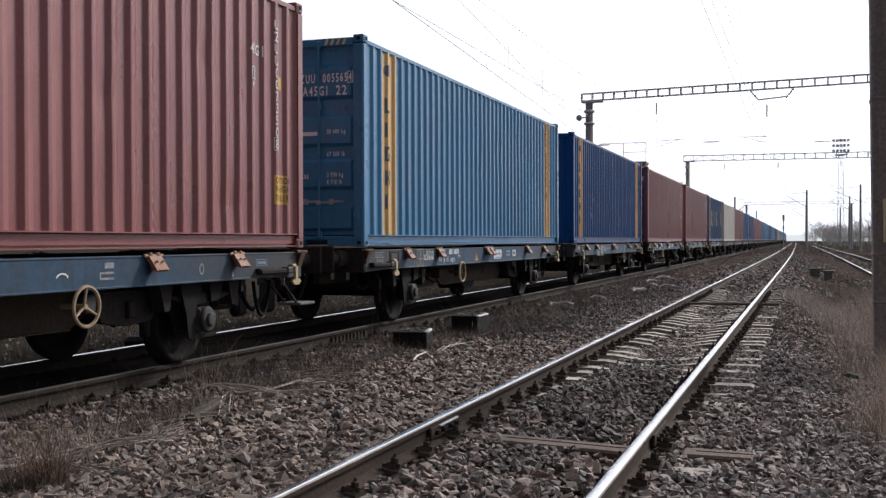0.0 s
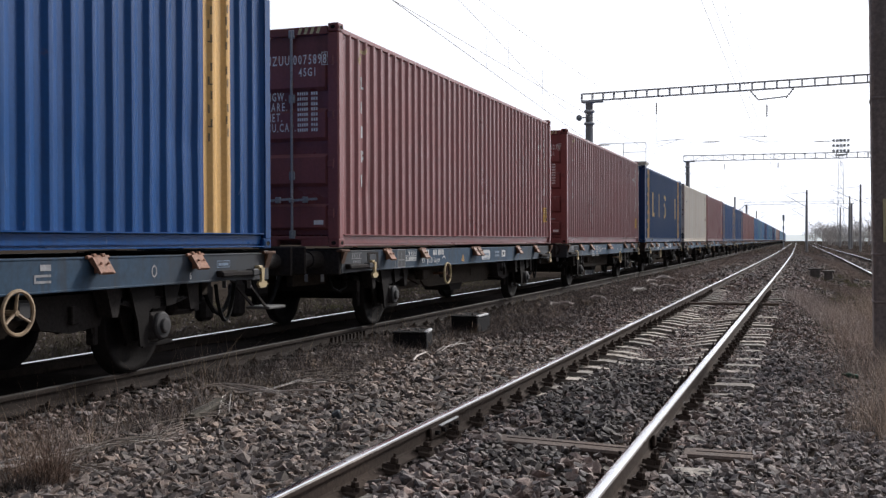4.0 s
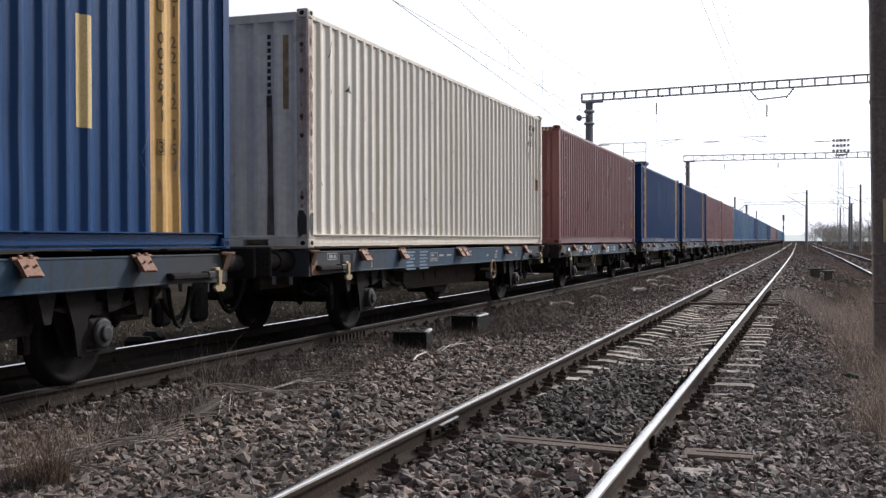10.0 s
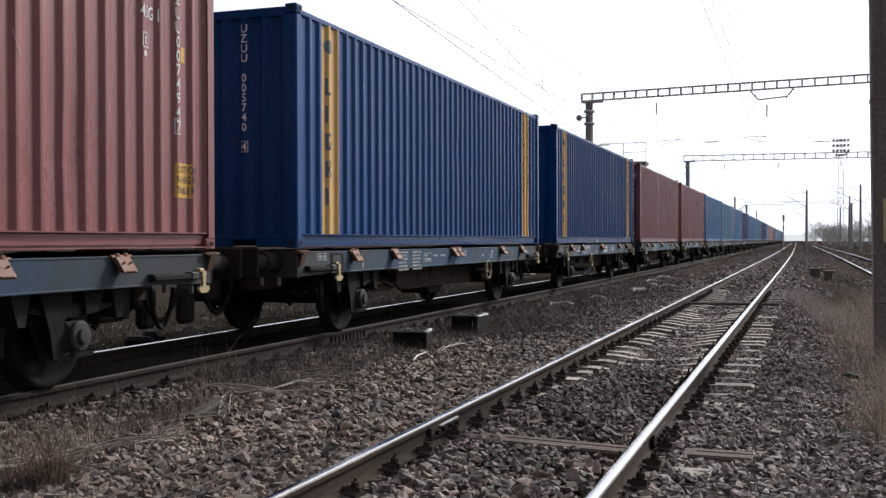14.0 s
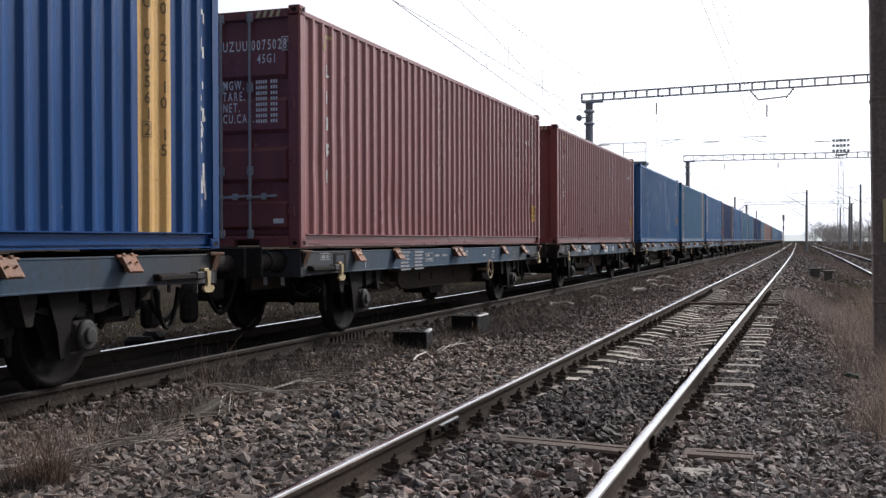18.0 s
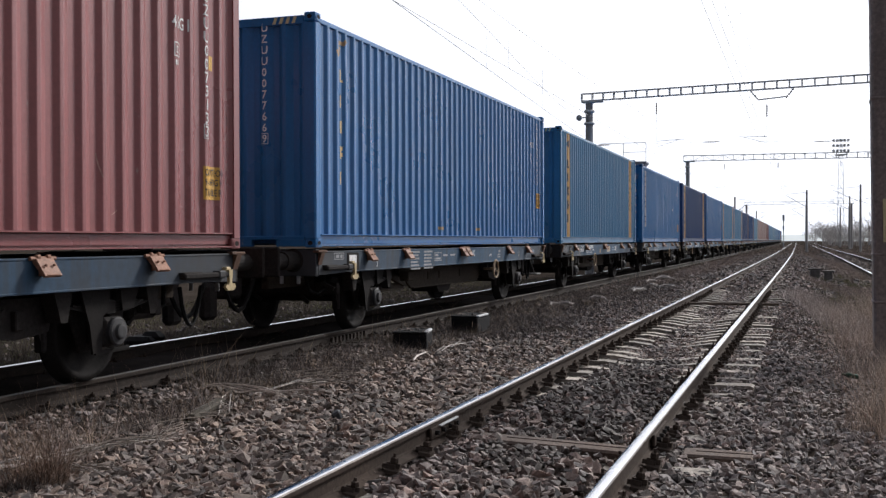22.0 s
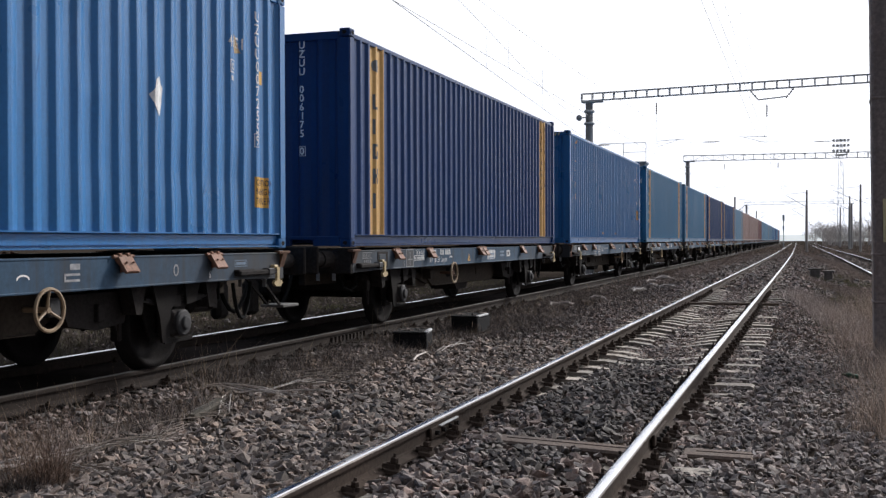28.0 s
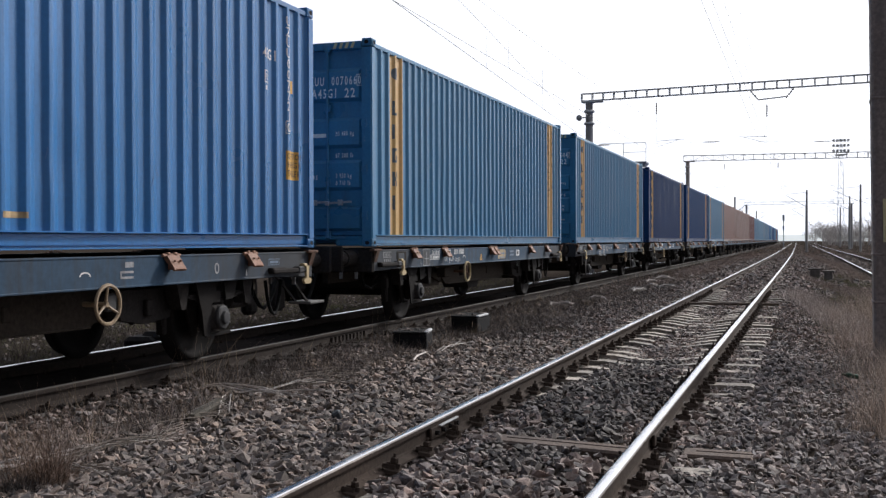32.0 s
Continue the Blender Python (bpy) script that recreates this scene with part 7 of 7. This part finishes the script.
def floodlight_tower(x, y, h):
    t = thing("floodlight_tower", "tall lattice tower with rows of floodlights, paled as by haze", "light tower", m=pose(x, y, -0.4))
    for i in (-1, 1):
        for j in (-1, 1):
            part("leg", Form().bar((i * 0.9, j * 0.9, 0), (i * 0.45, j * 0.45, h), 0.06, 0.06), galv_hazed, t)
    for k in range(12):
        a, b = h * k / 12, h * (k + 1) / 12
        w0, w1 = 0.9 - 0.45 * k / 12, 0.9 - 0.45 * (k + 1) / 12
        f = Form()
        for j in (-1, 1):
            f.bar((-w0, j * w0, a), (w1, j * w1, b), 0.035, 0.035).bar((w0, j * w0, a), (-w1, j * w1, b), 0.035, 0.035).bar((-w1, j * w1, b), (w1, j * w1, b), 0.035, 0.035)
        part("bracing", f, galv_hazed, t)
    for r in range(3):
        z = h - 3.4 + r * 1.3
        part("lamp_rail", Form().bar((-2.0, -0.6, z), (2.0, -0.6, z), 0.08, 0.10), galv_hazed, t)
        for c in range(5):
            part("floodlight", Form().lathe([(0.18, 0), (0.36, -0.35), (0.36, -0.42)], c=(-1.76 + 0.88 * c, -0.7, z + 0.3), axis="y", n=10), galv_hazed, t)
    part("service_deck", Form().lathe([(0.6, 0), (1.7, 0.25), (1.7, 0.35)], c=(0, 0, h - 4.4), n=14), galv_hazed, t)


def track_signal(x, y, h):
    t = thing("track_signal", "slim dark trackside signal mast with lamp head", "signal", m=pose(x, y, -0.35))
    part("mast", Form().lathe([(0.10, 0), (0.08, h)], n=8), signal_grey, t)
    part("signal_head", Form().box((0, -0.1, h - 0.6), (0.42, 0.25, 1.3), 0.05), signal_grey, t)
    part("lower_head", Form().box((0, -0.1, h - 2.6), (0.36, 0.25, 0.8), 0.05), signal_grey, t)


def bare_tree(name, x, y, h, seed, label, group, spread=0.55, dense=1.0):
    """A leafless tree: a tapered trunk, limbs, and many fine twigs."""
    r = random.Random(seed)
    t = thing(name, label, "tree", group, m=pose(x, y, ground_z(x, y) - 0.1, 0, 0, r.uniform(0, 360)))
    trunk, crown = Form(), Form()
    trunk.tube([(0, 0, 0), (0.02 * h, 0, 0.3 * h), (-0.01 * h, 0.02 * h, 0.62 * h), (0, 0, 0.85 * h)], [0.022 * h, 0.016 * h, 0.010 * h, 0.004 * h], 6)

    def grow(p, d, length, depth):
        q = p + d * length
        w = 0.0038 * h * (0.55 ** (3 - depth))
        (trunk if depth == 3 else crown).tube([p, (p + q) / 2 + Vector((r.uniform(-1, 1), r.uniform(-1, 1), 0.3)) * length * 0.08, q], [w, w * 0.8, w * 0.5], 3 if depth < 3 else 5, ends=False)
        if depth == 0:
            return
        for i in range(int((4 if depth > 1 else 5) * dense)):
            e = (d + Vector((r.uniform(-1, 1), r.uniform(-1, 1), r.uniform(-0.35, 0.8))) * 0.75).normalized()
            grow(p + (q - p) * r.uniform(0.35, 1.0), e, length * r.uniform(0.45, 0.7), depth - 1)

    for i in range(int(9 * dense)):
        a, z = r.uniform(0, 6.28), h * r.uniform(0.18, 0.8)
        grow(Vector((0, 0, z)), Vector((math.cos(a), math.sin(a), r.uniform(0.35, 1.1))).normalized(), h * spread * r.uniform(0.35, 0.62) * (1.15 - z / h * 0.6), 3)
    part("trunk", trunk, twig, t)
    part("crown", crown, twig, t, "bare twigs, greyed as by haze")
    return t


def hazy_distance():
    """A plain far backdrop: woods and roofs lost in the haze, all round the horizon."""
    m = bpy.data.materials.new("haze_glow_distance")
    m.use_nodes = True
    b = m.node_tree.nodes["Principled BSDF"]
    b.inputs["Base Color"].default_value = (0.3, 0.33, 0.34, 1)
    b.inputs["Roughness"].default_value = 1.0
    # it glows by itself in place of daylight scattered by haze
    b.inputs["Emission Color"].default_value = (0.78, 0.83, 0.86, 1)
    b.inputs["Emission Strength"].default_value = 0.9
    r, f = random.Random(4), Form()
    n, pts = 720, []
    for i in range(n):
        a = 2 * math.pi * i / n
        h = 7.0 + 5.0 * noise.noise((math.cos(a) * 30, math.sin(a) * 30, 2.0)) + r.uniform(0, 3.0)
        pts.append((a, h))
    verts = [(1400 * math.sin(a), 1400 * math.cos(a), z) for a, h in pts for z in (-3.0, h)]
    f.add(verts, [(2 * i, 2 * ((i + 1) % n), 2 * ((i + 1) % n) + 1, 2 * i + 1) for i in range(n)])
    whole("backdrop", f, m, "glowing pale strip of hazy woods along the far horizon", "backdrop", kind="structure")


# ---- build ----
build_ground()
track("near_track", NEAR_TRACK, "railway track with polished rails on worn concrete sleepers", -30, 620, concrete, -4.8, 90, 30, 0.1)
# near-black sleepers, darkened for the shade below the wagons
track("train_track", TRAIN_TRACK, "railway track under the train with rusty rails", -60, 620, grime, -4.8, 45, 24, 0.3, (rail_top, rail_dull), rail_dark, 0.65)
build_shade_bed()
track("side_track", SIDE_TRACK, "railway track beyond the verge with bright rails", -30, 330, concrete, -4.8, 70, 0)
build_ballast()
build_weeds()
build_litter()
junction_box(-5.28, 14.15, 0.47, 0.70, 0.28, 13)
junction_box(-5.17, 16.55, 0.43, 0.80, 0.35, 2)
anchor_strip()
joint(-2.5035, 7.27)
joint(-0.9965, 7.5, False)
concrete_box(0.36, 48.5, 5, 0.50)
concrete_box(0.86, 45.5, -4, 0.42)
whole("point_machine", Form().box((0, 0, 0.14), (0.42, 0.5, 0.28), 0.06).box((0.1, 0.1, 0.24), (0.3, 0.36, 0.2), 0.08), black_box, "dark point machine box beyond the rail", "point machine", m=pose(-9.1, 13.2, -0.38, 0, 0, 12))
near_mast(1.125, 15.1)
p1 = portal(46.75, -9.77, 7.5, 7.78, 0.32, "slim ladder-like steel portal over the tracks", True, step=0.5, thick=0.050, steel=galv_hazed, skew=-8.4, gap=0.07)
drop_set(p1, -1.34, 7.64, 0.92)
hanging_arm(p1, -1.55, 7.25, 5.60, -1.2)
hanging_arm(p1, -6.3, 7.64, 5.62, 1.25)
part("lamp", Form().lathe([(0.02, -0.15), (0.11, -0.09), (0.14, 0.0), (0.11, 0.09), (0.03, 0.15)], c=(-9.82, -0.25, 6.84), n=14).bar((-9.40, -0.2, 6.84), (-9.77, -0.22, 6.84), 0.05, 0.05), galv, p1, "round grey lamp housing")
p2 = portal(93.3, -9.75, 14.0, 8.20, 0.46, "lattice steel portal over the tracks", False, step=0.8, thick=0.042, steel=galv_hazed, skew=5.0)
hanging_arm(p2, -2.05, 8.0, 5.7, 1.0)
hanging_arm(p2, -6.35, 8.0, 5.7, -1.0)
hanging_arm(p2, 2.9, 8.0, 5.7, -1.0)
portal(205, -9.9, 9.0, 8.0, 0.5, "far lattice steel portal over the tracks", False, step=1.6, thick=0.045, steel=galv_hazed)
SPANS = [-42.0, 3.0, 48.2, 93.3, 150.0, 205.0, 290.0, 380.0]
line_of(TRAIN_TRACK, 5.55, 7.05, 0.36, SPANS, 0.1)
line_of(NEAR_TRACK, 5.46, 7.05, 0.36, SPANS, 0.1)
for off, z, r in ((0.16, 5.47, 0.005), (0.17, 6.98, 0.0045)):
    cable("feeder_wire", [(NEAR_TRACK + off, q, z + 0.12 * (i % 2)) for i, q in enumerate((-42.0, 3.0, 46.7, 93.3))], r, "thin second wire beside the contact line")
line_of(SIDE_TRACK, 5.5, 7.0, 0.36, SPANS, 0.1)
cable("contact_wire", [(-3.6, -30.0, 5.5), (-6.98, 19.0, 5.49), (-8.2, 36.3, 5.5), (-9.1, 48.2, 5.6)], 0.007, "thin contact wire of a diverging track")
cable("messenger_wire", [(-3.4, -20.0, 6.9), (-7.6, 24.7, 6.7), (-9.4, 41.7, 6.75), (-10.0, 48.2, 7.0)], 0.006, "messenger wire of a diverging track")
for x, y, z in ((-7.4, 25.0, 6.68), (-8.0, 33.4, 6.72)):
    cable("dropper", [(x, y, z), (x, y, 5.5)], 0.004, "thin vertical dropper wire", group="droppers")
span = thing("cross_span", "thin cross-span wire with dark strain insulators", "wire", "overhead wires", m=pose(0, 0, 0))
part("span_wire", Form().tube([(-14.90, 75.0, 8.03), (-13.56, 75.0, 8.00), (-6.17, 75.0, 7.98), (1.08, 75.0, 7.79), (2.31, 75.0, 7.79)], 0.006, 5), wire_mat, span)
for x, y, z in ((-13.56, 75.0, 8.00), (-6.17, 75.0, 7.98), (1.08, 75.0, 7.79)):
    rods = Form().tube([(x - 0.55, y, z), (x + 0.55, y, z)], 0.022, 6)
    for i in range(5):
        rods.lathe([(0.03, -0.05), (0.06, 0.0), (0.03, 0.05)], c=(x - 0.32 + 0.16 * i, y, z), axis="x", n=8)
    part("strain_insulator", rods, insulator, span, "dark ribbed strain insulator")
signal_platform(-9.71, 60.5)
side_post(0.6, 150, 8.4, -2.6)
side_post(7.28, 150, 9.0, -3.4)
side_post(7.9, 195, 9.2, -3.4)
side_post(-9.2, 160, 8.0, 2.2)
side_post(-9.2, 245, 8.2, 2.2)
side_post(0.9, 205, 8.0, -2.4)
side_post(9.5, 235, 8.6, -3.2)
side_post(12.5, 190, 9.0, -3.4)
side_post(8.0, 240, 8.6, -2.4)
floodlight_tower(8.4, 290, 27.4)
track_signal(-4.3, 225, 6.6)
rows = random.Random(9)
kinds = [bare_tree("bare_tree", 9.0 + 2.2 * i, 300 + 9 * (i % 3), 6.5 + 0.6 * (i % 4), 40 + i, "leafless grey scrub tree beside the line", "scrub by the line", 0.8, 1.12) for i in range(6)]


def more_trees(count, x0, x1, y0, y1, lo, hi):
    for i in range(count):
        x, y, k = rows.uniform(x0, x1), rows.uniform(y0, y1), rows.uniform(lo, hi)
        tree = copy_thing(kinds[i % 6], pose(x, y, ground_z(x, y) - 0.1, 0, 0, rows.uniform(0, 360)))
        tree.scale = (k, k, k * rows.uniform(0.8, 1.15))


more_trees(52, 4.5, 19, 280, 340, 0.45, 0.9)
more_trees(24, 1.0, 12, 350, 420, 0.6, 1.1)
more_trees(16, 18, 60, 300, 420, 0.8, 1.4)
more_trees(14, -50, -14, 330, 460, 0.9, 1.5)
hazy_distance()
build_train()
motions()
